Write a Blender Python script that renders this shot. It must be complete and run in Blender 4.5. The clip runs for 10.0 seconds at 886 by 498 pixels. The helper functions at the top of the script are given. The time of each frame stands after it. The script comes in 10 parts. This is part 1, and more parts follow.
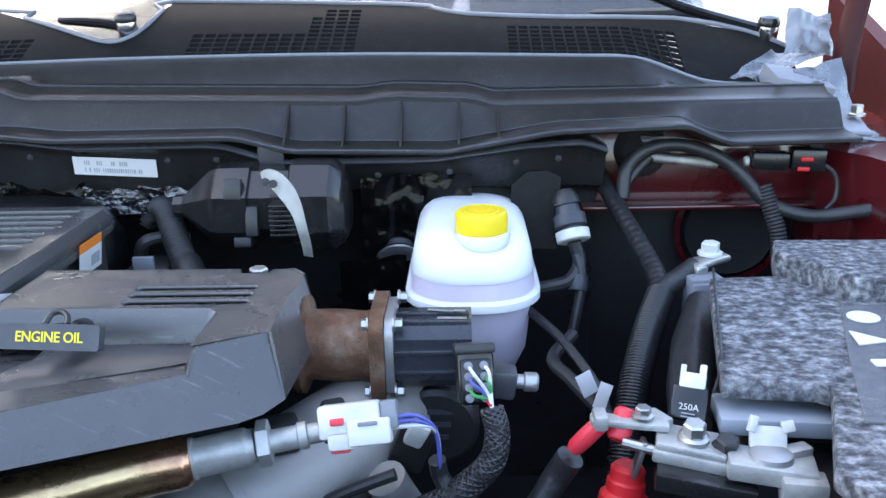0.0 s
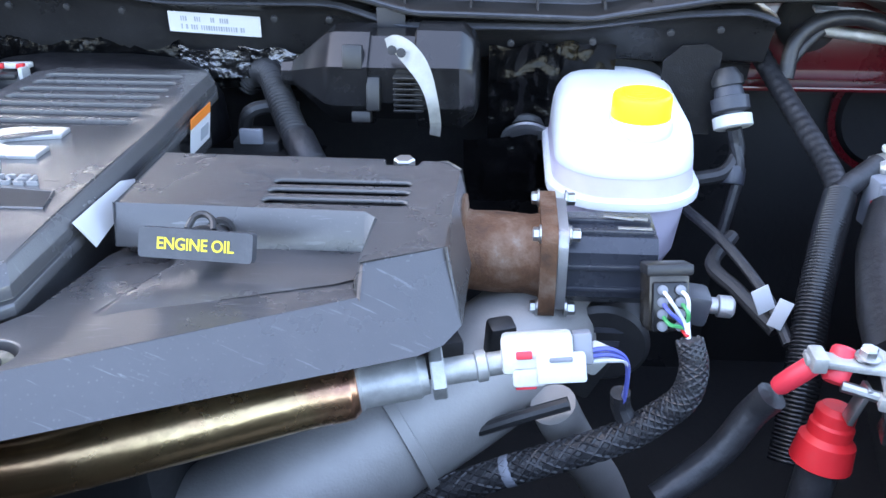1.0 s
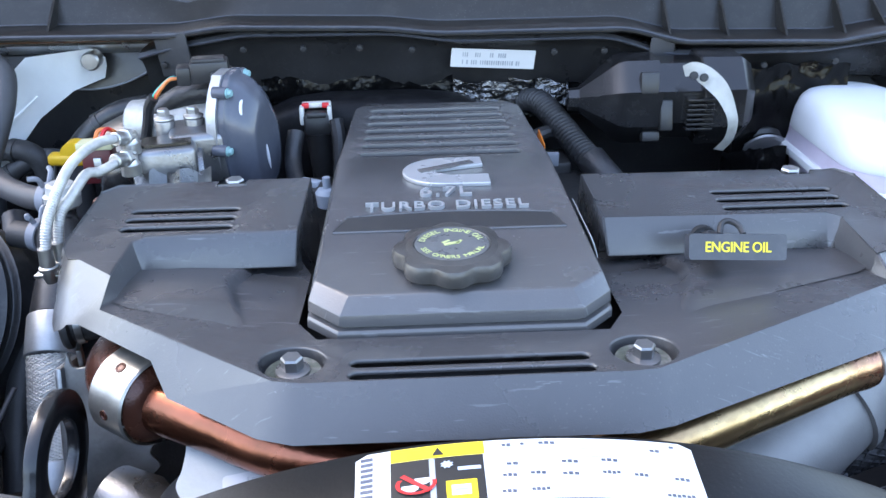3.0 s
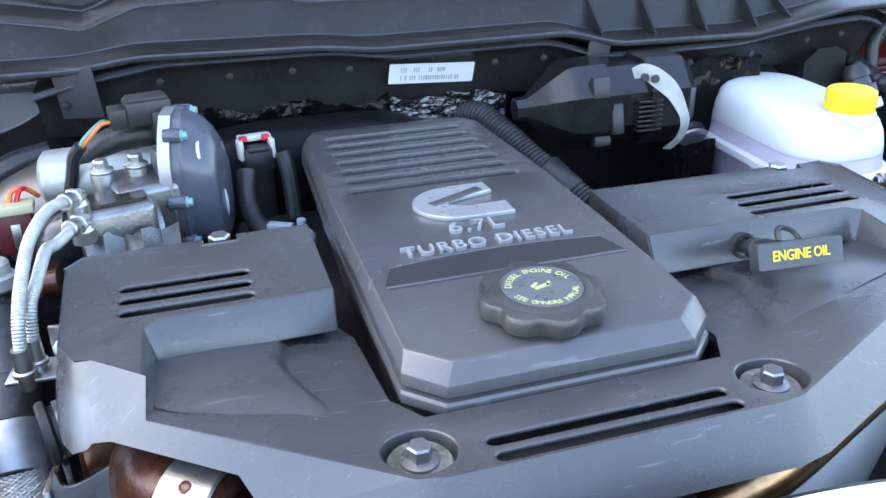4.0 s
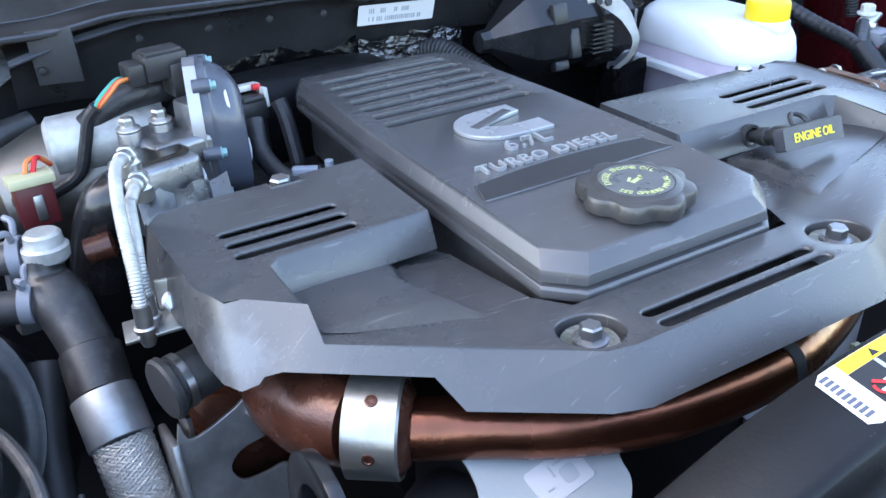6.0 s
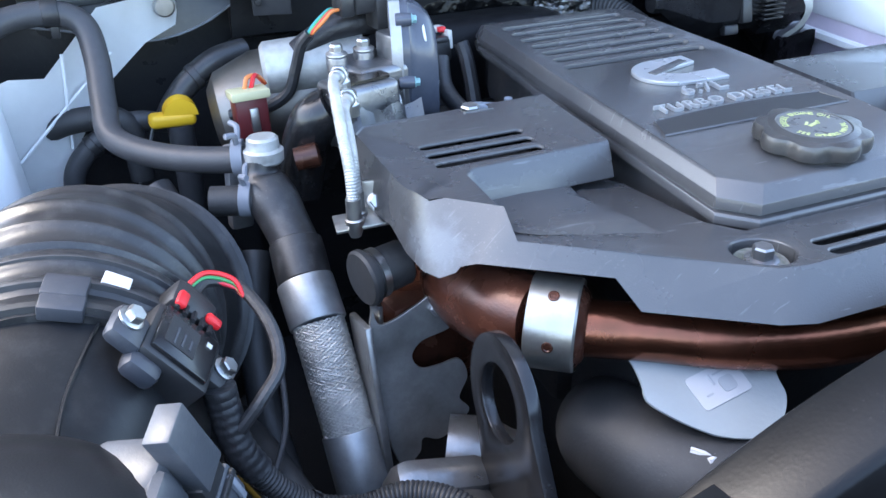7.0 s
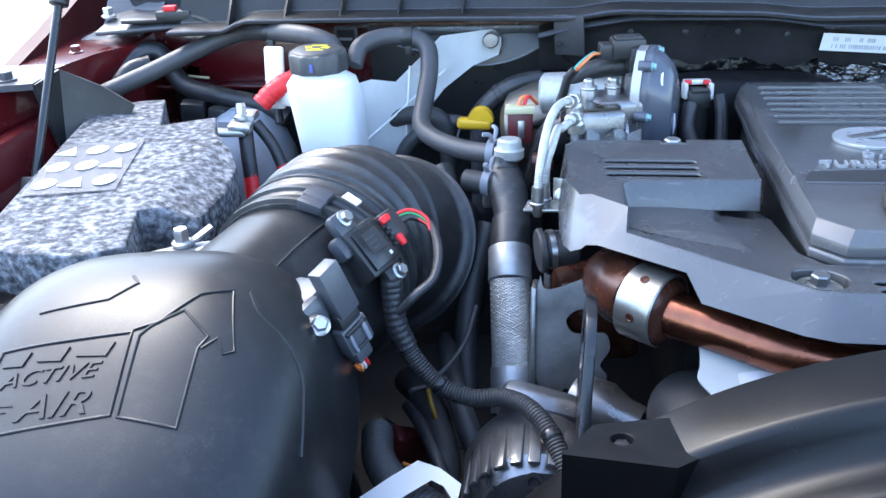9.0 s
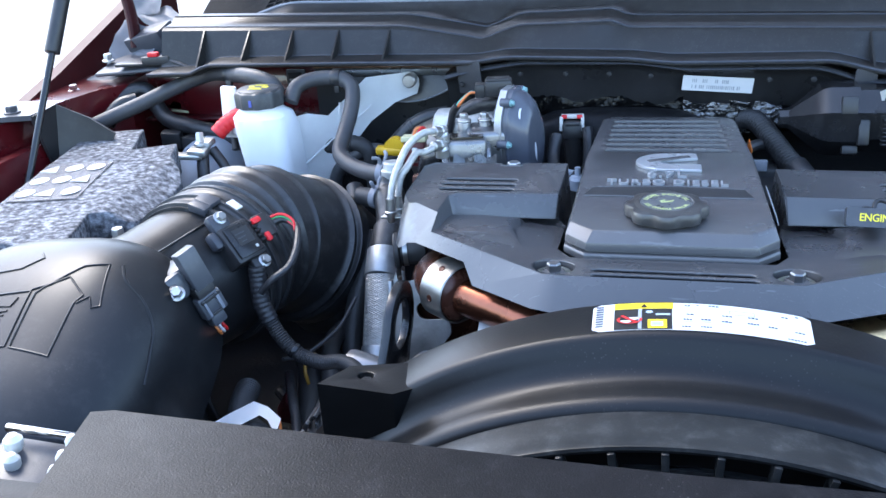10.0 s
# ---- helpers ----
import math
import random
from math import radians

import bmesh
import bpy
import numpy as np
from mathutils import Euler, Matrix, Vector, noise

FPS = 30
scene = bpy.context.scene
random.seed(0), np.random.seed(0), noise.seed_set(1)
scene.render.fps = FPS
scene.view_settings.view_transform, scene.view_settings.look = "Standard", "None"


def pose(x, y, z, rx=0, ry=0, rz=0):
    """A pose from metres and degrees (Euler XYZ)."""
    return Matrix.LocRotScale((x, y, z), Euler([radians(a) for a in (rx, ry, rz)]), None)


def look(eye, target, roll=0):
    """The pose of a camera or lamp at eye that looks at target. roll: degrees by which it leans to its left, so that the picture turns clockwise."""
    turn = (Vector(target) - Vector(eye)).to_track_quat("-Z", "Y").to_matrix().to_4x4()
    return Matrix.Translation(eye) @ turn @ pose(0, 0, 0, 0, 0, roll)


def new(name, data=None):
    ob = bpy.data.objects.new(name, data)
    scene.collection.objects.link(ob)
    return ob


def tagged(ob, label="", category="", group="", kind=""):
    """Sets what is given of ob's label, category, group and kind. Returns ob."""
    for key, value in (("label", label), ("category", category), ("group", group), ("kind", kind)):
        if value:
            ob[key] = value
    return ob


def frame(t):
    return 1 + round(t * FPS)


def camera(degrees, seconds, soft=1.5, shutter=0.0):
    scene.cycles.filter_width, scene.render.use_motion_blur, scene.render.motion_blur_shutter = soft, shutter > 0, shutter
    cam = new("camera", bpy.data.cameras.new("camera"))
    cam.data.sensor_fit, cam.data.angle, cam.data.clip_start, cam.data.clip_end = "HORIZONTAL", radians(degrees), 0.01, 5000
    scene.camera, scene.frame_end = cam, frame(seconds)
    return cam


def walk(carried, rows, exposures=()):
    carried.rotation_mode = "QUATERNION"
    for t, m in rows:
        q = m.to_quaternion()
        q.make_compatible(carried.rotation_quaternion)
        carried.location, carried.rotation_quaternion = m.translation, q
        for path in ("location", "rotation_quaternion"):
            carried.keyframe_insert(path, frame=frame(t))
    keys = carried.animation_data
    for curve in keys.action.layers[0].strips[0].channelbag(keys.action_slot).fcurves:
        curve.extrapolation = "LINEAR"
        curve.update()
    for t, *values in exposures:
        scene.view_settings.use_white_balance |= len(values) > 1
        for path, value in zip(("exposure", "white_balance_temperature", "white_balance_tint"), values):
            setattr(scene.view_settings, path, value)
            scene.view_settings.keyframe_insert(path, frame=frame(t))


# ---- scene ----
cam = camera(54.4, 10.0)
PATH = [
    (0, (0.494, -0.456, 1.452), (0.436, 1.451, 0.853), -1.4),
    (0.5, (0.467, -0.369, 1.447), (0.347, 1.465, 0.658), -0.4),
    (1, (0.385, -0.357, 1.459), (0.249, 1.41, 0.531), -0.3),
    (1.5, (0.284, -0.422, 1.481), (0.163, 1.342, 0.546), -0.4),
    (2, (0.172, -0.463, 1.481), (0.075, 1.301, 0.544), -0.9),
    (2.5, (0.073, -0.498, 1.5), (0.018, 1.278, 0.582), -1.3),
    (3, (-0.032, -0.445, 1.491), (0.032, 1.349, 0.608), -1.0),
    (3.2, (-0.074, -0.42, 1.498), (0.068, 1.376, 0.628), -0.7),
    (4.3, (-0.248, -0.33, 1.492), (0.413, 1.324, 0.582), -1.8),
    (4.5, (-0.281, -0.323, 1.491), (0.457, 1.289, 0.566), -2.6),
    (5, (-0.348, -0.306, 1.487), (0.515, 1.226, 0.534), -2.9),
    (5.2, (-0.368, -0.309, 1.484), (0.518, 1.208, 0.529), -2.6),
    (6.3, (-0.403, -0.314, 1.485), (0.453, 1.203, 0.503), -1.1),
    (6.5, (-0.421, -0.32, 1.478), (0.387, 1.22, 0.49), -1.1),
    (7, (-0.466, -0.358, 1.475), (0.159, 1.252, 0.466), -1.2),
    (7.5, (-0.473, -0.418, 1.488), (-0.077, 1.285, 0.515), -1.9),
    (8, (-0.474, -0.487, 1.486), (-0.395, 1.286, 0.564), -1.8),
    (8.5, (-0.397, -0.555, 1.491), (-0.562, 1.222, 0.589), -1.5),
    (9, (-0.296, -0.593, 1.506), (-0.581, 1.184, 0.634), -2.6),
    (9.5, (-0.162, -0.674, 1.528), (-0.549, 1.113, 0.719), -3.4),
    (10, (-0.023, -0.746, 1.541), (-0.486, 1.034, 0.755), -3.7),
]
EXPOSURES = [(0.0, 2.90, 7000, 11), (0.5, 3.30, 6950, 12), (1.0, 3.44, 6900, 14), (1.5, 3.40, 6900, 14), (2.0, 3.26, 6900, 13), (2.5, 3.22, 6900, 13), (3.0, 3.13, 6850, 12), (4.5, 3.16, 6800, 10), (5.0, 3.10, 6800, 10), (6.5, 3.10, 6600, 10), (7.0, 3.12, 6500, 10), (7.5, 3.24, 6400, 10), (8.0, 3.10, 6250, 9), (8.5, 3.13, 6200, 9), (9.0, 3.18, 6150, 8), (9.5, 3.08, 6150, 8), (10.0, 2.90, 6200, 9)]
walk(cam, [(t, look(eye, target, roll)) for t, eye, target, roll in PATH], EXPOSURES)

# world and sun: hazy daylight, the bay in the open shade of the raised hood
SUN_ELEV, SUN_TURN = 54.0, -52.0
world = bpy.data.worlds.new("sky")
scene.world = world
world.use_nodes = True
wn, wl = world.node_tree.nodes, world.node_tree.links
wn.clear()
sky = wn.new("ShaderNodeTexSky")
sky.sky_type, sky.sun_disc = "NISHITA", False
sky.sun_elevation, sky.sun_rotation = radians(SUN_ELEV), radians(SUN_TURN)
sky.air_density, sky.dust_density, sky.ozone_density = 1.0, 1.9, 1.0
bg = wn.new("ShaderNodeBackground")
bg.inputs["Strength"].default_value = 0.15
wout = wn.new("ShaderNodeOutputWorld")
wl.new(sky.outputs[0], bg.inputs[0])
wl.new(bg.outputs[0], wout.inputs[0])
sun = new("sun", bpy.data.lights.new("sun", "SUN"))
sun.data.energy, sun.data.angle, sun.data.color = 0.32, radians(20), (1.0, 0.98, 0.95)
se, st = radians(SUN_ELEV), radians(SUN_TURN)
sun.matrix_world = look((math.sin(st) * math.cos(se) * 9, math.cos(st) * math.cos(se) * 9, 1.2 + math.sin(se) * 9), (0, 0, 1.2))


# ---- materials ----
def mat(name, col, rough=0.5, metal=0.0, var=0.25, scale=18.0, bump=0.15, bscale=260.0, dist=0.0006, dust=0.0, dustcol=(0.30, 0.29, 0.27),
        spec=0.5, coat=0.0, trans=0.0, sub=0.0, stretch=(1, 1, 1), rvar=0.12, col2=None, speck=0.0, speckcol=(0.24, 0.235, 0.225)):
    m = bpy.data.materials.new(name)
    m.use_nodes = True
    n, l = m.node_tree.nodes, m.node_tree.links
    b = n["Principled BSDF"]
    tc, mp = n.new("ShaderNodeTexCoord"), n.new("ShaderNodeMapping")
    mp.inputs["Scale"].default_value = stretch
    l.new(tc.outputs["Object"], mp.inputs["Vector"])
    big, fine = n.new("ShaderNodeTexNoise"), n.new("ShaderNodeTexNoise")
    big.inputs["Scale"].default_value, big.inputs["Detail"].default_value, big.inputs["Roughness"].default_value = scale, 6.0, 0.6
    fine.inputs["Scale"].default_value, fine.inputs["Detail"].default_value = bscale, 4.0
    for tex in (big, fine):
        l.new(mp.outputs[0], tex.inputs["Vector"])
    ramp = n.new("ShaderNodeValToRGB")
    ramp.color_ramp.elements[0].position, ramp.color_ramp.elements[1].position = 0.3, 0.72
    dark = col2 or tuple(c * (1 - var) for c in col)
    light = tuple(min(1.0, c * (1 + var * 0.7)) for c in col)
    ramp.color_ramp.elements[0].color, ramp.color_ramp.elements[1].color = (*dark, 1), (*light, 1)
    l.new(big.outputs["Fac"], ramp.inputs[0])
    out = ramp.outputs[0]
    if dust > 0:
        dn, dr, mx = n.new("ShaderNodeTexNoise"), n.new("ShaderNodeValToRGB"), n.new("ShaderNodeMix")
        dn.inputs["Scale"].default_value, dn.inputs["Detail"].default_value, dn.inputs["Roughness"].default_value = 55.0, 8.0, 0.75
        l.new(tc.outputs["Object"], dn.inputs["Vector"])
        dr.color_ramp.elements[0].position, dr.color_ramp.elements[1].position = 0.50, 0.80
        dr.color_ramp.elements[0].color, dr.color_ramp.elements[1].color = (0, 0, 0, 1), (dust, dust, dust, 1)
        l.new(dn.outputs["Fac"], dr.inputs[0])
        mx.data_type = "RGBA"
        l.new(dr.outputs[0], mx.inputs["Factor"])
        l.new(out, mx.inputs[6])
        mx.inputs[7].default_value = (*dustcol, 1)
        out = mx.outputs[2]
    if speck > 0:
        vo, vr, ms, mk, mx = [n.new("ShaderNode" + k) for k in ("TexVoronoi", "ValToRGB", "Math", "ValToRGB", "Mix")]
        vo.inputs["Scale"].default_value = 260.0
        l.new(tc.outputs["Object"], vo.inputs["Vector"])
        vr.color_ramp.elements[0].position, vr.color_ramp.elements[1].position = 0.10, 0.22
        vr.color_ramp.elements[0].color, vr.color_ramp.elements[1].color = (1, 1, 1, 1), (0, 0, 0, 1)
        l.new(vo.outputs["Distance"], vr.inputs[0])
        mk.color_ramp.elements[0].position, mk.color_ramp.elements[1].position = 0.48, 0.72
        mk.color_ramp.elements[1].color = (speck, speck, speck, 1)
        l.new(big.outputs["Fac"], mk.inputs[0])
        ms.operation = "MULTIPLY"
        l.new(vr.outputs[0], ms.inputs[0])
        l.new(mk.outputs[0], ms.inputs[1])
        mx.data_type = "RGBA"
        l.new(ms.outputs[0], mx.inputs["Factor"])
        l.new(out, mx.inputs[6])
        mx.inputs[7].default_value = (*speckcol, 1)
        out = mx.outputs[2]
    l.new(out, b.inputs["Base Color"])
    mr = n.new("ShaderNodeMapRange")
    mr.inputs["To Min"].default_value, mr.inputs["To Max"].default_value = max(0.02, rough - rvar), min(1.0, rough + rvar)
    l.new(big.outputs["Fac"], mr.inputs["Value"])
    l.new(mr.outputs[0], b.inputs["Roughness"])
    bp = n.new("ShaderNodeBump")
    bp.inputs["Strength"].default_value, bp.inputs["Distance"].default_value = bump, dist
    l.new(fine.outputs["Fac"], bp.inputs["Height"])
    l.new(bp.outputs[0], b.inputs["Normal"])
    b.inputs["Metallic"].default_value, b.inputs["Specular IOR Level"].default_value = metal, spec
    b.inputs["Coat Weight"].default_value, b.inputs["Transmission Weight"].default_value = coat, trans
    b.inputs["Subsurface Weight"].default_value = sub
    if sub:
        b.inputs["Subsurface Radius"].default_value, b.inputs["Subsurface Scale"].default_value = (1, 1, 1), 0.02
    return m


def ramp_mat(name, stops, rough, metal, scale, bump, bscale, axis_noise=(1, 1, 1), detail=8.0, dist=0.001, spec=0.5):
    """A mottled surface whose colour runs through several stops of one noise."""
    m = mat(name, (0.5, 0.5, 0.5), rough, metal, 0.1, scale, bump, bscale, dist, stretch=axis_noise, spec=spec)
    n = m.node_tree.nodes
    ramp = [x for x in n if x.type == "VALTORGB"][0].color_ramp
    for e in stops[2:]:
        ramp.elements.new(e[0])
    for e, (p, c) in zip(ramp.elements, stops):
        e.position, e.color = p, (*c, 1)
    for x in n:
        if x.type == "TEX_NOISE":
            x.inputs["Detail"].default_value = detail
    return m


M = {}
M["cover"] = mat("cover_plastic", (0.0525, 0.052, 0.0535), 0.27, spec=0.75, rvar=0.07, var=0.12, scale=9, bump=0.30, bscale=900, dist=0.0004, dust=0.10, dustcol=(0.13, 0.125, 0.12), speck=0.20)


def scuff_and_reflection(m, at, size, col, most=0.26, lo=0.30, hi=0.46):
    """A blotch mixed into the colour: chalky corner scuffs, and dark painted reflections."""
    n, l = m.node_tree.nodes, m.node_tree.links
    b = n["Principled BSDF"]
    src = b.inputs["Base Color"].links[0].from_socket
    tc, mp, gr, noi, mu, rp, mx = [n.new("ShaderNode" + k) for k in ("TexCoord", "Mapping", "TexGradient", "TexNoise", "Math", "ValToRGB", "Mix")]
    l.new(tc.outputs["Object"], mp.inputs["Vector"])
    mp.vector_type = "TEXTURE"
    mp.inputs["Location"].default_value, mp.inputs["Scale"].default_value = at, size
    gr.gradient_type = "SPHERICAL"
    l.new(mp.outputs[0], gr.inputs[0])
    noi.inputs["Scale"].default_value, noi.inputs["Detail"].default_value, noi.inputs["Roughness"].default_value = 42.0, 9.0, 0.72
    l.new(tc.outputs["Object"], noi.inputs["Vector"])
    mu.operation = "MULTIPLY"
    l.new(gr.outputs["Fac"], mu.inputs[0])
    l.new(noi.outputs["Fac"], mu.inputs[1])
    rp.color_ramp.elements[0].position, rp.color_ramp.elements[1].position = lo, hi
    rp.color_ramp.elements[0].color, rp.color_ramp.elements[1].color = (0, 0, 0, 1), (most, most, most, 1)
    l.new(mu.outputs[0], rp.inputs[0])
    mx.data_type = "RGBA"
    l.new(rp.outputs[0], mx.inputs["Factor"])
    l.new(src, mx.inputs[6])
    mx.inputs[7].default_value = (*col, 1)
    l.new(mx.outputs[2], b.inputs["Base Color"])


scuff_and_reflection(M["cover"], (-0.312, 0.005, 0.045), (0.062, 0.075, 0.050), (0.28, 0.32, 0.36), 0.20, 0.27, 0.46)
# dark reflections round the dipstick, painted into the recess floor's colour
scuff_and_reflection(M["cover"], (0.165, 0.036, 0.034), (0.085, 0.042, 0.03), (0.008, 0.008, 0.009), 0.92, 0.12, 0.30)
scuff_and_reflection(M["cover"], (0.250, 0.052, 0.034), (0.075, 0.042, 0.03), (0.008, 0.008, 0.009), 0.92, 0.12, 0.30)
def scratches(m, turn, stretch, col, most, lo=0.66, hi=0.70):
    """Fine pale drag marks lying mostly one way."""
    n, l = m.node_tree.nodes, m.node_tree.links
    b = n["Principled BSDF"]
    src = b.inputs["Base Color"].links[0].from_socket
    tc, mp, noi, rp, mx = [n.new("ShaderNode" + k) for k in ("TexCoord", "Mapping", "TexNoise", "ValToRGB", "Mix")]
    l.new(tc.outputs["Object"], mp.inputs["Vector"])
    mp.inputs["Rotation"].default_value, mp.inputs["Scale"].default_value = (0, 0, radians(turn)), (1, stretch, 1)
    noi.inputs["Scale"].default_value, noi.inputs["Detail"].default_value, noi.inputs["Roughness"].default_value = 26.0, 5.0, 0.55
    l.new(mp.outputs[0], noi.inputs["Vector"])
    rp.color_ramp.elements[0].position, rp.color_ramp.elements[1].position = lo, hi
    rp.color_ramp.elements[0].color, rp.color_ramp.elements[1].color = (0, 0, 0, 1), (most, most, most, 1)
    l.new(noi.outputs["Fac"], rp.inputs[0])
    mx.data_type = "RGBA"
    l.new(rp.outputs[0], mx.inputs["Factor"])
    l.new(src, mx.inputs[6])
    mx.inputs[7].default_value = (*col, 1)
    l.new(mx.outputs[2], b.inputs["Base Color"])


scratches(M["cover"], 33, 11.0, (0.22, 0.23, 0.24), 0.30)
scratches(M["cover"], -58, 14.0, (0.22, 0.23, 0.24), 0.22)
M["vcover"] = mat("valve_cover_plastic", (0.070, 0.069, 0.0705), 0.26, spec=0.75, rvar=0.06, var=0.12, scale=10, bump=0.35, bscale=800, dist=0.0004, dust=0.12, dustcol=(0.12, 0.12, 0.12), speck=0.16)
scratches(M["vcover"], 20, 12.0, (0.22, 0.23, 0.24), 0.20)
M["vdark"] = mat("textured_dark_inlay", (0.022, 0.022, 0.023), 0.62, var=0.15, bump=0.8, bscale=1400, dist=0.0005)
M["black"] = mat("black_plastic", (0.021, 0.021, 0.022), 0.42, var=0.25, bump=0.2, bscale=500, dust=0.25, dustcol=(0.07, 0.068, 0.065), speck=0.16)
M["gloss"] = mat("glossy_black_plastic", (0.012, 0.012, 0.013), 0.24, var=0.2, bump=0.06, bscale=300, dust=0.12, dustcol=(0.08, 0.08, 0.08), speck=0.14)
M["lid"] = mat("moulded_black_lid", (0.0125, 0.013, 0.0142), 0.36, spec=0.30, var=0.15, scale=7, bump=0.16, bscale=700, dist=0.0005, dust=0.22, dustcol=(0.08, 0.08, 0.08), speck=0.14)
M["grey"] = mat("grey_plastic", (0.040, 0.043, 0.052), 0.42, var=0.12, bump=0.2, bscale=500, dust=0.2, dustcol=(0.2, 0.2, 0.2))
M["plug_grey"] = mat("sensor_grey_plastic", (0.066, 0.070, 0.079), 0.40, var=0.12, bump=0.2, bscale=500, dust=0.2, dustcol=(0.2, 0.2, 0.2))
M["greylt"] = mat("light_grey_plastic", (0.20, 0.21, 0.235), 0.5, var=0.12, bump=0.15, bscale=400)
M["rubber"] = mat("black_rubber", (0.026, 0.026, 0.027), 0.55, var=0.25, bump=0.25, bscale=400, dust=0.3, dustcol=(0.075, 0.072, 0.07), speck=0.16)
M["hose"] = mat("grey_rubber_hose", (0.042, 0.042, 0.045), 0.5, var=0.2, bump=0.3, bscale=500, dust=0.25, dustcol=(0.12, 0.12, 0.12))
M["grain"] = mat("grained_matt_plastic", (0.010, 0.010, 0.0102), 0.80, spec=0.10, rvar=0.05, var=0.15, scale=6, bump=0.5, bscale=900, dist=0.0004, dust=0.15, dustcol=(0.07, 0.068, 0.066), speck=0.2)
M["cowl"] = mat("cowl_plastic", (0.019, 0.018, 0.0168), 0.34, spec=0.34, var=0.2, scale=6, bump=0.25, bscale=600, dust=0.22, dustcol=(0.10, 0.096, 0.09), speck=0.20)
M["fire"] = mat("firewall_black_paint", (0.022, 0.022, 0.0232), 0.30, var=0.3, scale=12, bump=0.3, bscale=160, dist=0.001, dust=0.35, dustcol=(0.06, 0.058, 0.055), speck=0.24)
# near black; also stands in for shade in deep gaps
M["lining"] = mat("near_black_lining", (0.008, 0.008, 0.009), 0.7, var=0.4, scale=10, bump=0.4, bscale=120, dist=0.002)
M["steel"] = mat("zinc_plated_steel", (0.50, 0.50, 0.49), 0.38, 1.0, var=0.22, scale=30, bump=0.12, bscale=300, rvar=0.15)
M["alu"] = mat("cast_aluminium", (0.42, 0.42, 0.43), 0.48, 0.85, var=0.2, scale=25, bump=0.45, bscale=420, dist=0.0008)
M["alu_raw"] = mat("matt_cast_manifold", (0.36, 0.345, 0.325), 0.52, 0.4, var=0.15, scale=16, bump=0.4, bscale=500, dist=0.0006)
M["capgrey"] = mat("worn_grey_cap_plastic", (0.050, 0.052, 0.055), 0.45, var=0.3, scale=60, bump=0.4, bscale=300, dust=0.4, dustcol=(0.15, 0.15, 0.14))
M["bottle"] = mat("blue_grey_bottle_plastic", (0.30, 0.335, 0.38), 0.42, var=0.08, bump=0.1)
M["baremetal"] = mat("bare_bent_metal", (0.40, 0.415, 0.43), 0.28, 0.85, var=0.2, scale=22, bump=0.35, bscale=90, dist=0.0015, rvar=0.15)
M["zinc"] = mat("weathered_zinc", (0.46, 0.46, 0.44), 0.50, 0.55, var=0.25, scale=60, bump=0.5, bscale=300, dist=0.0008)
M["bandzinc"] = mat("stained_band_zinc", (0.40, 0.385, 0.35), 0.36, 0.85, var=0.3, scale=30, bump=0.3, bscale=260)
M["paper"] = mat("bright_white_paper", (0.86, 0.86, 0.86), 0.6, var=0.03, bump=0.05)
# pale reflector colour for the unseen hood liner
M["hood_bounce"] = mat("pale_bounce_liner", (0.50, 0.50, 0.51), 0.8, var=0.12, scale=20, bump=0.6, bscale=200, dist=0.002)
M["dullzinc"] = mat("dull_zinc_sleeve", (0.34, 0.355, 0.365), 0.46, 0.75, var=0.25, scale=40, bump=0.35, bscale=260)
M["galv"] = mat("galvanised_clamp", (0.54, 0.54, 0.51), 0.36, 0.85, var=0.2, scale=40, bump=0.3, bscale=260)
M["shield"] = mat("pressed_heat_shield", (0.34, 0.34, 0.335), 0.34, 0.8, var=0.35, scale=26, bump=0.25, bscale=120, dist=0.001, dust=0.3, dustcol=(0.12, 0.115, 0.11), rvar=0.15)
M["brown"] = ramp_mat("heat_browned_casting", [(0.25, (0.034, 0.014, 0.010)), (0.55, (0.085, 0.030, 0.018)), (0.8, (0.14, 0.060, 0.036))], 0.27, 0.3, 26, 0.25, 600)
M["rust"] = ramp_mat("rusty_cast_iron", [(0.3, (0.055, 0.030, 0.020)), (0.5, (0.13, 0.062, 0.032)), (0.66, (0.20, 0.13, 0.09)), (0.8, (0.30, 0.27, 0.25))], 0.68, 0.35, 42, 0.7, 500)
M["dullsteel"] = mat("dull_heat_stained_steel", (0.20, 0.185, 0.165), 0.42, 0.85, var=0.35, scale=18, bump=0.3, bscale=200)
M["braid"] = mat("steel_braid", (0.52, 0.52, 0.50), 0.40, 0.75, var=0.3, scale=60, bump=0.9, bscale=1500, dist=0.0008)
M["white"] = mat("white_label_film", (0.60, 0.60, 0.60), 0.45, var=0.04, bump=0.04)
M["iconlabel"] = mat("silver_grey_sticker", (0.42, 0.43, 0.45), 0.40, var=0.05, bump=0.03)
M["offwhite"] = mat("grubby_white_plastic", (0.62, 0.62, 0.58), 0.45, var=0.2, scale=40, bump=0.25, dust=0.5, dustcol=(0.3, 0.29, 0.27))
M["tank"] = mat("milky_translucent_plastic", (0.80, 0.81, 0.82), 0.38, var=0.04, scale=14, bump=0.10, bscale=120, sub=0.5)
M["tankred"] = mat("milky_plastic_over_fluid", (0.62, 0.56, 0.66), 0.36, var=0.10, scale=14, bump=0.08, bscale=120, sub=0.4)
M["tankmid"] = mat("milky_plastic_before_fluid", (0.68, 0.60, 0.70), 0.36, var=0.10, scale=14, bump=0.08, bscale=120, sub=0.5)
M["tankarm"] = mat("milky_bracket_plastic", (0.84, 0.86, 0.86), 0.42, var=0.08, scale=18, bump=0.15, bscale=160, sub=0.5)
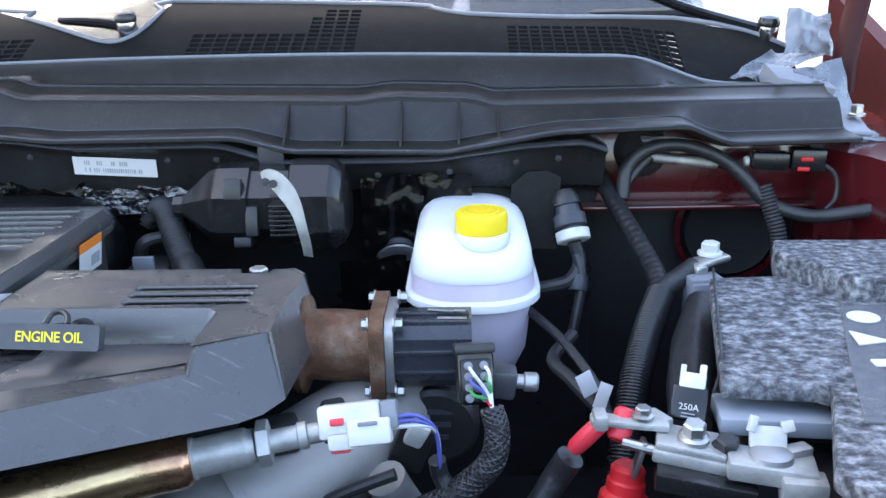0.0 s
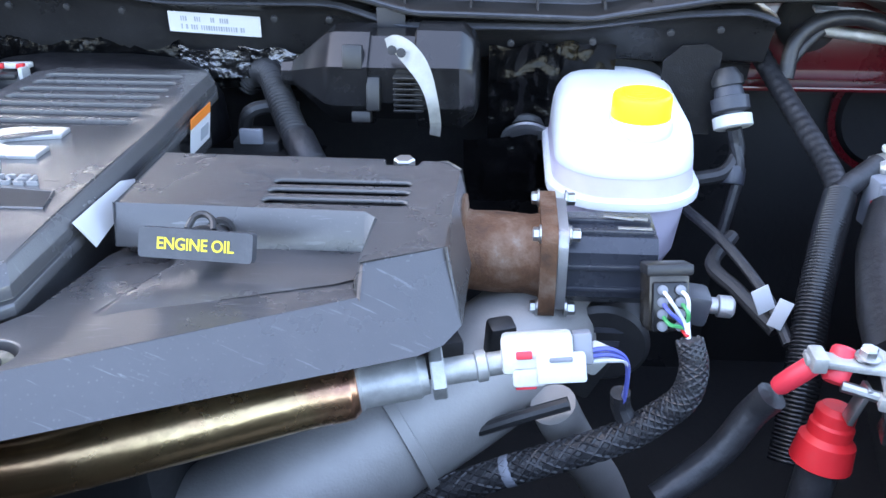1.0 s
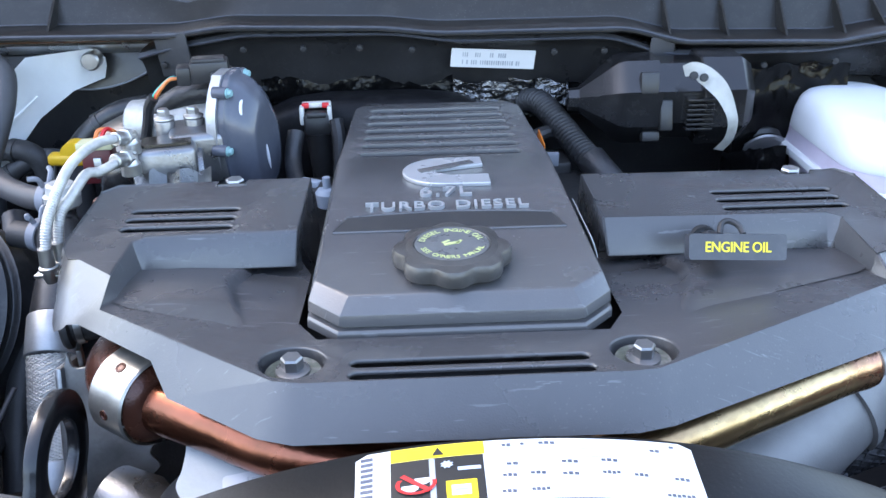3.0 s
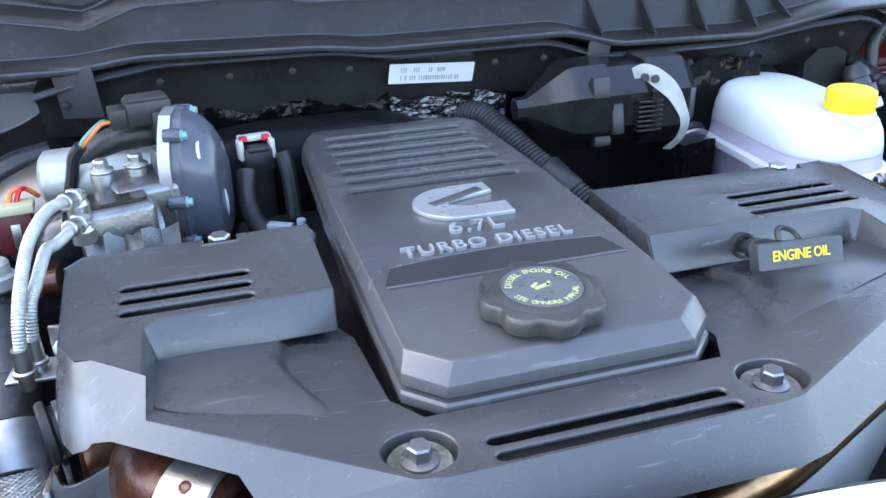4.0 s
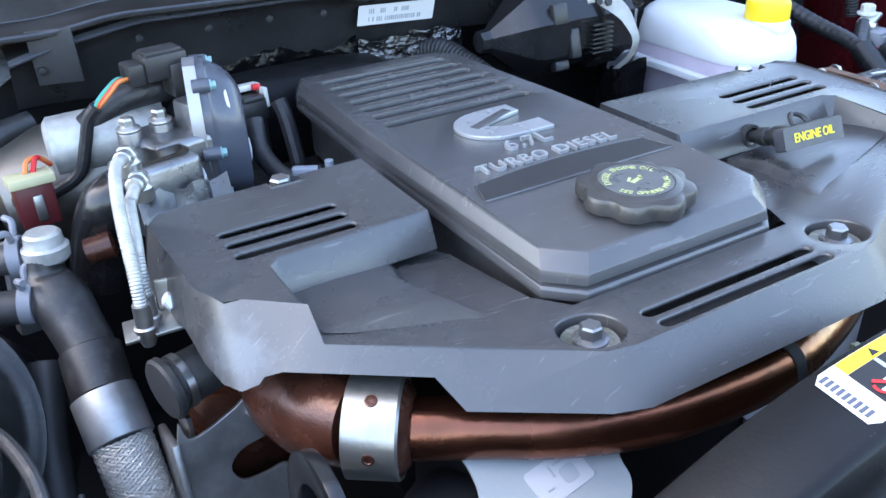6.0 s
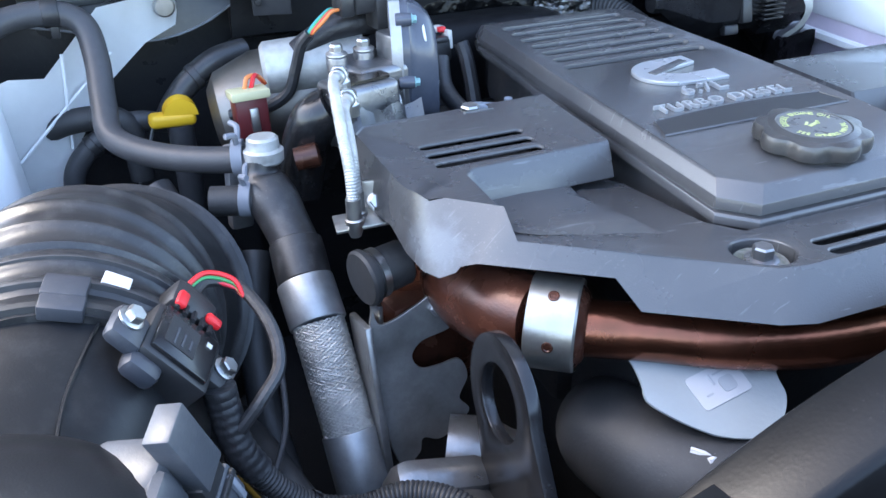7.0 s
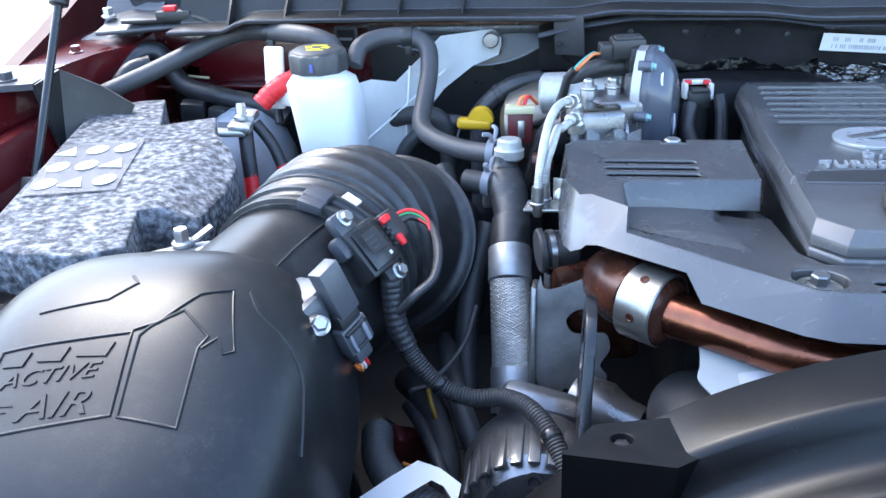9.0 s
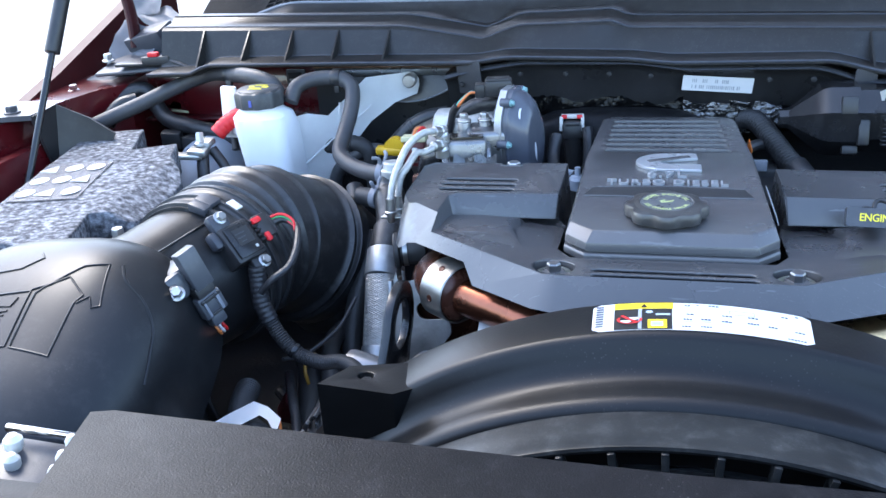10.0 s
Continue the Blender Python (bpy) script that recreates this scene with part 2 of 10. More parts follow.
M["yellow"] = mat("yellow_plastic", (0.85, 0.62, 0.02), 0.4, var=0.08, bump=0.1)
M["yellowdk"] = mat("yellow_moulded_handle", (0.80, 0.46, 0.02), 0.42, var=0.1, bump=0.1)
M["ink_yellow"] = mat("yellow_print", (0.78, 0.66, 0.03), 0.5, var=0.05, bump=0.02)
M["ink_lime"] = mat("lime_print", (0.46, 0.50, 0.22), 0.5, var=0.05, bump=0.02)
M["ink_black"] = mat("black_print", (0.012, 0.012, 0.012), 0.45, var=0.05, bump=0.02)
M["ink_blue"] = mat("blue_grey_print", (0.075, 0.085, 0.115), 0.5, var=0.05, bump=0.02)
M["ink_pale"] = mat("pale_blue_print", (0.42, 0.50, 0.62), 0.5, var=0.05, bump=0.02)
M["ink_grey"] = mat("grey_print", (0.32, 0.34, 0.36), 0.5, var=0.05, bump=0.02)
M["ink_red"] = mat("red_print", (0.55, 0.02, 0.02), 0.5, var=0.05, bump=0.02)
M["orange"] = mat("orange_print", (0.80, 0.22, 0.03), 0.45, var=0.05, bump=0.02)
M["red"] = mat("red_rubber", (0.62, 0.015, 0.02), 0.45, var=0.15, bump=0.15, dust=0.15, dustcol=(0.3, 0.1, 0.1))
M["pinkred"] = mat("coral_red_boot", (0.72, 0.04, 0.06), 0.45, var=0.12, bump=0.15)
M["maroon"] = mat("maroon_connector_plastic", (0.10, 0.014, 0.016), 0.4, var=0.15, bump=0.1)
M["cream"] = mat("cream_plastic", (0.50, 0.47, 0.28), 0.5, var=0.1, bump=0.1)
M["paint"] = mat("dark_red_car_paint", (0.075, 0.003, 0.006), 0.28, var=0.18, scale=5, bump=0.05, bscale=200, coat=0.8, dust=0.12, dustcol=(0.16, 0.09, 0.08))
# darker, uncoated copy of the car paint that stands for its shade
M["paint_shade"] = mat("shaded_dark_red_paint", (0.040, 0.003, 0.004), 0.55, spec=0.25, var=0.3, scale=9, bump=0.2, bscale=200, dust=0.2, dustcol=(0.06, 0.03, 0.03))
M["felt"] = ramp_mat("mottled_grey_felt", [(0.34, (0.038, 0.039, 0.044)), (0.47, (0.105, 0.108, 0.117)), (0.56, (0.20, 0.206, 0.22)), (0.70, (0.39, 0.40, 0.415))], 0.95, 0.0, 115, 0.9, 600, (0.9, 1.1, 1.0), dist=0.002, spec=0.2)
M["foil"] = mat("crumpled_black_film", (0.006, 0.006, 0.0065), 0.17, 0.0, spec=0.42, var=0.4, scale=60, bump=0.8, bscale=55, dist=0.005, rvar=0.06)
M["film"] = mat("glossy_black_film", (0.006, 0.006, 0.0065), 0.15, spec=0.32, var=0.4, scale=60, bump=0.5, bscale=28, dist=0.006, rvar=0.05)
M["silverfoil"] = mat("crumpled_silver_foil", (0.30, 0.30, 0.31), 0.22, 0.95, var=0.4, scale=60, bump=1.0, bscale=85, dist=0.007)
M["motor"] = mat("satin_blue_grey_housing", (0.030, 0.033, 0.042), 0.28, var=0.15, bump=0.15, bscale=300, dust=0.15, dustcol=(0.1, 0.1, 0.11))
M["tape"] = mat("wrapped_loom_tape", (0.022, 0.022, 0.024), 0.42, var=0.3, scale=50, bump=0.7, bscale=140, dist=0.0015, dust=0.2, dustcol=(0.09, 0.09, 0.09))
M["duct"] = mat("duct_rubber", (0.022, 0.022, 0.023), 0.36, var=0.35, scale=24, bump=0.25, bscale=300, dust=0.55, dustcol=(0.12, 0.117, 0.112), speck=0.20)
M["panel"] = mat("grained_dark_panel", (0.006, 0.006, 0.007), 0.42, spec=0.15, var=0.2, bump=0.5, bscale=700, dist=0.0006, dust=0.3, dustcol=(0.05, 0.05, 0.053), speck=0.16)
M["shroud"] = mat("shroud_plastic", (0.0060, 0.0060, 0.0062), 0.33, spec=0.27, var=0.25, scale=9, bump=0.15, bscale=400, dust=0.08, dustcol=(0.035, 0.034, 0.033), speck=0.16)
# dusty flange plastic; its lighter colour also paints skylight on the fins
M["shroudlip"] = mat("dusty_skylit_shroud_plastic", (0.018, 0.019, 0.019), 0.34, spec=0.36, var=0.3, scale=14, bump=0.2, bscale=300, dust=0.65, dustcol=(0.085, 0.088, 0.085), speck=0.18)
M["ground"] = mat("pale_concrete", (0.30, 0.285, 0.265), 0.85, var=0.2, scale=1.2, bump=0.5, bscale=60, dist=0.004)
M["iconpanel"] = mat("faded_icon_film", (0.13, 0.135, 0.15), 0.5, var=0.15, scale=90, bump=0.3, bscale=400)
M["iconpanel"].node_tree.nodes["Principled BSDF"].inputs["Alpha"].default_value = 0.5
M["darksteel"] = mat("dark_forged_steel", (0.060, 0.063, 0.070), 0.34, 0.5, var=0.25, scale=30, bump=0.35, bscale=300, dist=0.0008)
M["guard"] = mat("grey_green_plate", (0.30, 0.33, 0.34), 0.55, 0.2, var=0.12, scale=14, bump=0.25, bscale=300, dust=0.2, dustcol=(0.2, 0.2, 0.19))
M["chrome"] = mat("polished_steel_rod", (0.55, 0.55, 0.56), 0.15, 1.0, var=0.1, bump=0.02)
M["satin"] = mat("satin_silver_plastic", (0.44, 0.45, 0.46), 0.30, 0.5, var=0.08, bump=0.08, bscale=500)
M["wire_blue"] = mat("blue_wire", (0.10, 0.12, 0.42), 0.45, var=0.1, bump=0.05)
M["wire_green"] = mat("green_wire", (0.05, 0.32, 0.10), 0.45, var=0.1, bump=0.05)
M["wire_white"] = mat("white_wire", (0.65, 0.65, 0.68), 0.45, var=0.1, bump=0.05)
M["wire_ochre"] = mat("ochre_wire_sleeve", (0.30, 0.16, 0.02), 0.5, var=0.15, bump=0.05)
M["wire_orange"] = mat("orange_wire", (0.65, 0.20, 0.05), 0.45, var=0.1, bump=0.05)
M["wire_teal"] = mat("teal_wire", (0.03, 0.30, 0.32), 0.45, var=0.1, bump=0.05)
M["actgrey"] = mat("blue_grey_actuator_plastic", (0.070, 0.077, 0.097), 0.22, var=0.12, bump=0.15, bscale=300, dust=0.15, dustcol=(0.2, 0.2, 0.21))
M["castgrey"] = mat("oiled_cast_steel", (0.23, 0.23, 0.235), 0.30, 0.8, var=0.3, scale=30, bump=0.35, bscale=300, dist=0.0008)
M["brownsteel"] = mat("browned_inset_steel", (0.075, 0.066, 0.055), 0.22, 0.7, var=0.35, scale=30, bump=0.1)
M["capdisc"] = mat("hazy_grey_cap_disc", (0.105, 0.110, 0.112), 0.30, var=0.2, scale=60, bump=0.2, bscale=500, dust=0.3, dustcol=(0.2, 0.2, 0.19))
M["capblack"] = mat("worn_black_cap_plastic", (0.042, 0.040, 0.038), 0.34, spec=0.7, var=0.2, scale=30, bump=0.3, bscale=500, dust=0.3, dustcol=(0.12, 0.12, 0.115), speck=0.2)
M["dirtywasher"] = ramp_mat("oily_stained_washer", [(0.30, (0.05, 0.07, 0.05)), (0.50, (0.16, 0.17, 0.14)), (0.66, (0.34, 0.33, 0.30)), (0.8, (0.20, 0.11, 0.07))], 0.45, 0.6, 90, 0.4, 400)
M["teal"] = mat("teal_paint_dab", (0.20, 0.36, 0.37), 0.5, var=0.2, bump=0.1)


def bronze():
    """Heat-tinted pipe: copper at one end running to straw gold at the other."""
    m = mat("heat_tinted_steel_pipe", (0.4, 0.2, 0.1), 0.24, 0.95, var=0.2, scale=14, bump=0.30, bscale=130, dist=0.0010, rvar=0.16)
    n, l = m.node_tree.nodes, m.node_tree.links
    b = n["Principled BSDF"]
    tc, sep, add, noi = n.new("ShaderNodeTexCoord"), n.new("ShaderNodeSeparateXYZ"), n.new("ShaderNodeMath"), n.new("ShaderNodeTexNoise")
    l.new(tc.outputs["Object"], sep.inputs[0])
    noi.inputs["Scale"].default_value, noi.inputs["Detail"].default_value = 22.0, 5.0
    l.new(tc.outputs["Object"], noi.inputs["Vector"])
    mul = n.new("ShaderNodeMath")
    mul.operation, mul.inputs[1].default_value = "MULTIPLY", 0.22
    l.new(noi.outputs["Fac"], mul.inputs[0])
    l.new(sep.outputs[0], add.inputs[0])
    l.new(mul.outputs[0], add.inputs[1])
    mr, r = n.new("ShaderNodeMapRange"), n.new("ShaderNodeValToRGB")
    mr.inputs["From Min"].default_value, mr.inputs["From Max"].default_value = -0.15, 0.39
    l.new(add.outputs[0], mr.inputs["Value"])
    l.new(mr.outputs[0], r.inputs[0])
    stops = [(0.0, (0.20, 0.075, 0.045)), (0.22, (0.34, 0.12, 0.07)), (0.40, (0.30, 0.11, 0.05)), (0.58, (0.40, 0.23, 0.115)), (0.74, (0.56, 0.38, 0.19)), (0.84, (0.64, 0.45, 0.23)), (0.90, (0.60, 0.34, 0.19)), (0.96, (0.48, 0.23, 0.16)), (1.0, (0.44, 0.28, 0.22))]
    for e in stops[2:]:
        r.color_ramp.elements.new(e[0])
    for e, (p, c) in zip(r.color_ramp.elements, stops):
        e.position, e.color = p, (*c, 1)
    stain, sr, mx = n.new("ShaderNodeTexNoise"), n.new("ShaderNodeValToRGB"), n.new("ShaderNodeMix")
    stain.inputs["Scale"].default_value, stain.inputs["Detail"].default_value, stain.inputs["Roughness"].default_value = 48.0, 8.0, 0.7
    l.new(tc.outputs["Object"], stain.inputs["Vector"])
    sr.color_ramp.elements[0].position, sr.color_ramp.elements[1].position = 0.46, 0.66
    sr.color_ramp.elements[0].color, sr.color_ramp.elements[1].color = (0, 0, 0, 1), (0.38, 0.38, 0.38, 1)
    l.new(stain.outputs["Fac"], sr.inputs[0])
    mx.data_type = "RGBA"
    l.new(sr.outputs[0], mx.inputs["Factor"])
    l.new(r.outputs[0], mx.inputs[6])
    mx.inputs[7].default_value = (0.11, 0.060, 0.034, 1)
    l.new(mx.outputs[2], b.inputs["Base Color"])
    return m


M["bronze"] = bronze()


def glass(name, tint):
    m = bpy.data.materials.new(name)
    m.use_nodes = True
    b = m.node_tree.nodes["Principled BSDF"]
    b.inputs["Base Color"].default_value, b.inputs["Roughness"].default_value, b.inputs["Transmission Weight"].default_value = (*tint, 1), 0.02, 1.0
    b.inputs["IOR"].default_value, b.inputs["Specular IOR Level"].default_value = 1.25, 0.35
    return m


M["glass"] = glass("tinted_windscreen_glass", (0.25, 0.30, 0.32))


# ---- builders ----
def origin(ob):
    p = Vector(ob.location)
    while ob.parent:
        ob = ob.parent
        p += Vector(ob.location)
    return p


def thing(name, at, label, category, group="", kind=""):
    ob = new(name)
    ob.location, ob.empty_display_size = at, 0.02
    return tagged(ob, label, category, group, kind)


def link(name, bm, material, parent=None, label="", sharp=35, kind=""):
    bmesh.ops.recalc_face_normals(bm, faces=bm.faces)
    if parent is not None:
        bmesh.ops.translate(bm, vec=-origin(parent), verts=bm.verts)
    me = bpy.data.meshes.new(name)
    bm.to_mesh(me)
    bm.free()
    me.polygons.foreach_set("use_smooth", [True] * len(me.polygons))
    me.set_sharp_from_angle(angle=radians(sharp))
    me.materials.append(M[material])
    ob = new(name, me)
    ob.parent = parent
    return tagged(ob, label, kind=kind)


def part(name, bm, material, parent, label="", sharp=35):
    return link(name, bm, material, parent, label, sharp)


def single(name, bm, material, label, category, group="", kind="", sharp=35):
    """A thing of one mesh, with its origin at the foot of its own bounds."""
    lo = [min(v.co[i] for v in bm.verts) for i in range(3)]
    hi = [max(v.co[i] for v in bm.verts) for i in range(3)]
    at = Vector(((lo[0] + hi[0]) / 2, (lo[1] + hi[1]) / 2, lo[2]))
    bmesh.ops.translate(bm, vec=-at, verts=bm.verts)
    ob = link(name, bm, material, None, label, sharp)
    ob.location = at
    return tagged(ob, label, category, group, kind)


def B():
    return bmesh.new()


def soften(bm, w, seg=2, angle=28):
    edges = [e for e in bm.edges if len(e.link_faces) == 2 and e.calc_face_angle(0) > radians(angle)]
    if edges:
        bmesh.ops.bevel(bm, geom=edges, offset=w, offset_type="OFFSET", segments=seg, profile=0.5, affect="EDGES", clamp_overlap=True)
    return bm


def merge(bm, other):
    me = bpy.data.meshes.new("tmp")
    other.to_mesh(me)
    other.free()
    bm.from_mesh(me)
    bpy.data.meshes.remove(me)
    return bm


def box(bm, c, size, rot=(0, 0, 0), bev=0.0, seg=2):
    t = B()
    bmesh.ops.create_cube(t, size=1.0, matrix=Matrix.Diagonal((*size, 1)))
    if bev:
        soften(t, bev, seg)
    bmesh.ops.transform(t, matrix=pose(*c, *rot), verts=t.verts)
    return merge(bm, t)


def frame_of(p0, p1):
    d = (Vector(p1) - Vector(p0))
    return Matrix.Translation(p0) @ d.to_track_quat("Z", "Y").to_matrix().to_4x4(), d.length


def lathe(bm, p0, p1, prof, seg=32, turn=0.0, lobes=None, caps=True):
    """A turned form about the line p0-p1. prof: (distance along it, radius)."""
    m, _ = frame_of(p0, p1)
    rings = []
    for h, r in prof:
        ring = []
        for k in range(seg):
            a = 2 * math.pi * k / seg + turn
            rr = r * (lobes(a) if lobes else 1.0)
            ring.append(bm.verts.new(m @ Vector((rr * math.cos(a), rr * math.sin(a), h))))
        rings.append(ring)
    for a, b in zip(rings, rings[1:]):
        for k in range(seg):
            bm.faces.new((a[k], a[(k + 1) % seg], b[(k + 1) % seg], b[k]))
    if caps:
        bm.faces.new(rings[0][::-1])
        bm.faces.new(rings[-1])
    return bm


def cyl(bm, p0, p1, r, seg=24, bev=0.0, r1=None):
    L = (Vector(p1) - Vector(p0)).length
    r1 = r if r1 is None else r1
    prof = [(0, r), (L, r1)] if not bev else [(0, r - bev), (bev * 0.3, r - bev * 0.3), (bev, r), (L - bev, r1), (L - bev * 0.3, r1 - bev * 0.3), (L, r1 - bev)]
    return lathe(bm, p0, p1, prof, seg)


def curve_pts(pts, per=8):
    """A smooth line through the points (Catmull-Rom)."""
    P = [Vector(p) for p in pts]
    if len(P) < 3:
        return P
    P = [2 * P[0] - P[1]] + P + [2 * P[-1] - P[-2]]
    out = []
    for i in range(1, len(P) - 2):
        a, b, c, d = P[i - 1:i + 3]
        for k in range(per):
            t = k / per
            out.append(0.5 * (2 * b + (c - a) * t + (2 * a - 5 * b + 4 * c - d) * t * t + (3 * b - a - 3 * c + d) * t ** 3))
    return out + [P[-2]]


def resample(line, step):
    out, left = [line[0]], step
    for a, b in zip(line, line[1:]):
        L = (b - a).length
        while left <= L:
            out.append(a.lerp(b, left / L))
            left += step
        left -= L
    return out + [line[-1]] if (out[-1] - line[-1]).length > step * 0.3 else out


def tube(bm, pts, r, seg=14, per=8, ring=0.0, pitch=0.004, smooth=True, radii=None, flat=1.0):
    """A hose or wire along the points. ring: height of corrugations, pitch: their spacing. radii: radius at each given point."""
    line = curve_pts(pts, per) if smooth else [Vector(p) for p in pts]
    n0 = len(line)
    if ring:
        line = resample(line, pitch / 4)
    rings, up = [], Vector((0.13, 0.21, 1)).normalized()
    for i, p in enumerate(line):
        d = (line[min(i + 1, len(line) - 1)] - line[max(i - 1, 0)]).normalized()
        side = d.cross(up)
        if side.length < 0.05:
            side = d.cross(Vector((1, 0, 0)))
        side.normalize()
        up = side.cross(d).normalized()
        rr = r
        if radii:
            f = i / (len(line) - 1) * (len(radii) - 1)
            k = min(int(f), len(radii) - 2)
            rr = radii[k] + (radii[k + 1] - radii[k]) * (f - k)
        if ring:
            rr += ring * (0, 0.75, 1, 0.75)[i % 4]
        rings.append([bm.verts.new(p + side * (rr * math.cos(2 * math.pi * k / seg)) + up * (rr * flat * math.sin(2 * math.pi * k / seg))) for k in range(seg)])
    for a, b in zip(rings, rings[1:]):
        for k in range(seg):
            bm.faces.new((a[k], a[(k + 1) % seg], b[(k + 1) % seg], b[k]))
    bm.faces.new(rings[0][::-1])
    bm.faces.new(rings[-1])
    return bm


def prism(bm, outline, z0, z1, bev=0.0, seg=2, m=None, top=1.0):
    """An upright prism over a flat outline. top: scale of the upper outline about its middle."""
    t = B()
    cx, cy = sum(p[0] for p in outline) / len(outline), sum(p[1] for p in outline) / len(outline)
    lo = [t.verts.new((x, y, z0)) for x, y in outline]
    hi = [t.verts.new((cx + (x - cx) * top, cy + (y - cy) * top, z1)) for x, y in outline]
    n = len(lo)
    for k in range(n):
        t.faces.new((lo[k], lo[(k + 1) % n], hi[(k + 1) % n], hi[k]))
    t.faces.new(lo[::-1])
    t.faces.new(hi)
    if bev:
        soften(t, bev, seg)
    if m is not None:
        bmesh.ops.transform(t, matrix=m, verts=t.verts)
    return merge(bm, t)


def rounded(w, h, r, n=5, cx=0.0, cy=0.0):
    out = []
    for sx, sy, a0 in ((1, 1, 0), (-1, 1, 90), (-1, -1, 180), (1, -1, 270)):
        for k in range(n + 1):
            a = radians(a0 + 90 * k / n)
            out.append((cx + sx * (w / 2 - r) + r * math.cos(a), cy + sy * (h / 2 - r) + r * math.sin(a)))
    return out


def circle(cx, cy, r, n=20, sx=1.0, sy=1.0):
    return [(cx + r * sx * math.cos(2 * math.pi * k / n), cy + r * sy * math.sin(2 * math.pi * k / n)) for k in range(n)]


def sheet(bm, outer, holes, z, depth=0.0, floors=True, through_holes=()):
    """A plate with holes whose height is z(x, y); each hole gets walls and a floor, depth below."""
    loops, edges = [], []
    for loop in [outer] + holes + list(through_holes):
        vs = [bm.verts.new((x, y, 0)) for x, y in loop]
        loops.append(vs)
        edges += [bm.edges.new((vs[k], vs[(k + 1) % len(vs)])) for k in range(len(vs))]
    bmesh.ops.triangle_fill(bm, use_beauty=True, use_dissolve=False, edges=edges, normal=(0, 0, 1))
    for vs in loops:
        for v in vs:
            v.co.z = z(v.co.x, v.co.y)
    for n, vs in enumerate(loops[1:]):
        dn = depth if n < len(holes) else min(depth, 0.0026)
        low = [bm.verts.new(v.co - Vector((0, 0, dn))) for v in vs]
        for k in range(len(vs)):
            bm.faces.new((vs[k], vs[(k + 1) % len(vs)], low[(k + 1) % len(vs)], low[k]))
        if floors and n < len(holes):
            bm.faces.new(low)
    return loops[0]


def lettering(string, size, m, depth, spacing=1.0, bold=0.0):
    """Raised letters in the built-in font as a bmesh, centred, laid by m."""
    cu = bpy.data.curves.new("letters", "FONT")
    cu.body, cu.size, cu.extrude, cu.align_x, cu.align_y, cu.space_character = string, size, depth / 2, "CENTER", "CENTER", spacing
    cu.resolution_u, cu.offset = 3, bold
    ob = new("letters", cu)
    bpy.context.view_layer.update()
    me = bpy.data.meshes.new_from_object(ob.evaluated_get(bpy.context.evaluated_depsgraph_get()))
    bm = B()
    bm.from_mesh(me)
    bpy.data.objects.remove(ob)
    bpy.data.curves.remove(cu)
    bpy.data.meshes.remove(me)
    bmesh.ops.transform(bm, matrix=m, verts=bm.verts)
    return bm


def basis(at, x, y):
    """A pose from its origin, its x direction and a direction in its xy plane."""
    x = Vector(x).normalized()
    z = x.cross(Vector(y)).normalized()
    y = z.cross(x)
    return Matrix.Translation(at) @ Matrix((x, y, z)).transposed().to_4x4()


def hexbolt(name, at, d, r, h, parent=None, label="", material="steel", flange=1.35, group="", dab=None):
    """A flanged hexagon-headed bolt whose seat is at at and whose head looks along d."""
    d = Vector(d).normalized()
    at = Vector(at)
    bm = B()
    lathe(bm, at, at + d, [(0, r * flange), (h * 0.2, r * flange), (h * 0.3, r * 1.05)], 24)
    lathe(bm, at + d * (h * 0.28), at + d, [(0, r), (h * 0.6, r), (h * 0.72, r * 0.86)], 6)
    if parent is not None:
        return part(name, bm, material, parent, label, 25)
    return single(name, bm, material, label, "bolt", group, sharp=25)


# ---- setting: ground, bodywork, firewall, cowl ----
bm = B()
bmesh.ops.create_grid(bm, x_segments=8, y_segments=8, size=400)
link("ground", bm, "ground", None, "pale sunlit concrete yard around the parked truck", kind="structure")

# dark underside of the bay
bm = B()
box(bm, (0, 0.10, 0.74), (2.1, 1.6, 0.02))
link("undertray", bm, "lining", None, "near-black undertray far below the engine", kind="structure")

# firewall: dark pressed panel with a rolled upper flange
fw = thing("firewall", (0.1, 0.62, 0.65), "black painted firewall with taped seams and a rolled edge", "firewall", kind="structure")


def flange_z(x):
    pts = [(-0.75, 1.262), (-0.34, 1.262), (-0.30, 1.272), (-0.22, 1.284), (-0.05, 1.282), (0.02, 1.272), (0.20, 1.272), (0.27, 1.250), (0.45, 1.250), (0.56, 1.264), (0.63, 1.268), (0.66, 1.258)]
    for (a, za), (b, zb) in zip(pts, pts[1:]):
        if a <= x <= b:
            return za + (zb - za) * (x - a) / (b - a)
    return pts[0][1] if x < pts[0][0] else pts[-1][1]


bm = B()
rows = []
N = 60
for i in range(N + 1):
    x = -0.34 + 1.00 * i / N
    z = flange_z(x)
    bow = 0.012 * math.sin(i * 0.9) * 0.3
    prof = [(0.66, z + 0.002), (0.565, z + 0.002), (0.552, z), (0.548, z - 0.006), (0.558, z - 0.010), (0.566 + bow * 0.2, z - 0.02), (0.574 + bow, 1.225), (0.585 + bow, 1.205), (0.63, 1.19), (0.65, 1.10), (0.66, 0.65)]
    rows.append([bm.verts.new((x, y, zz)) for y, zz in prof])
for a, b in zip(rows, rows[1:]):
    for k in range(len(a) - 1):
        bm.faces.new((a[k], b[k], b[k + 1], a[k + 1]))
part("panel", bm, "fire", fw)
# the rim's highlight, made as a thin paler tube
bm = B()
tube(bm, [(-0.34 + 1.00 * i / 40, 0.5475, flange_z(-0.34 + 1.00 * i / 40) - 0.004) for i in range(41)], 0.0016, 6, 3)
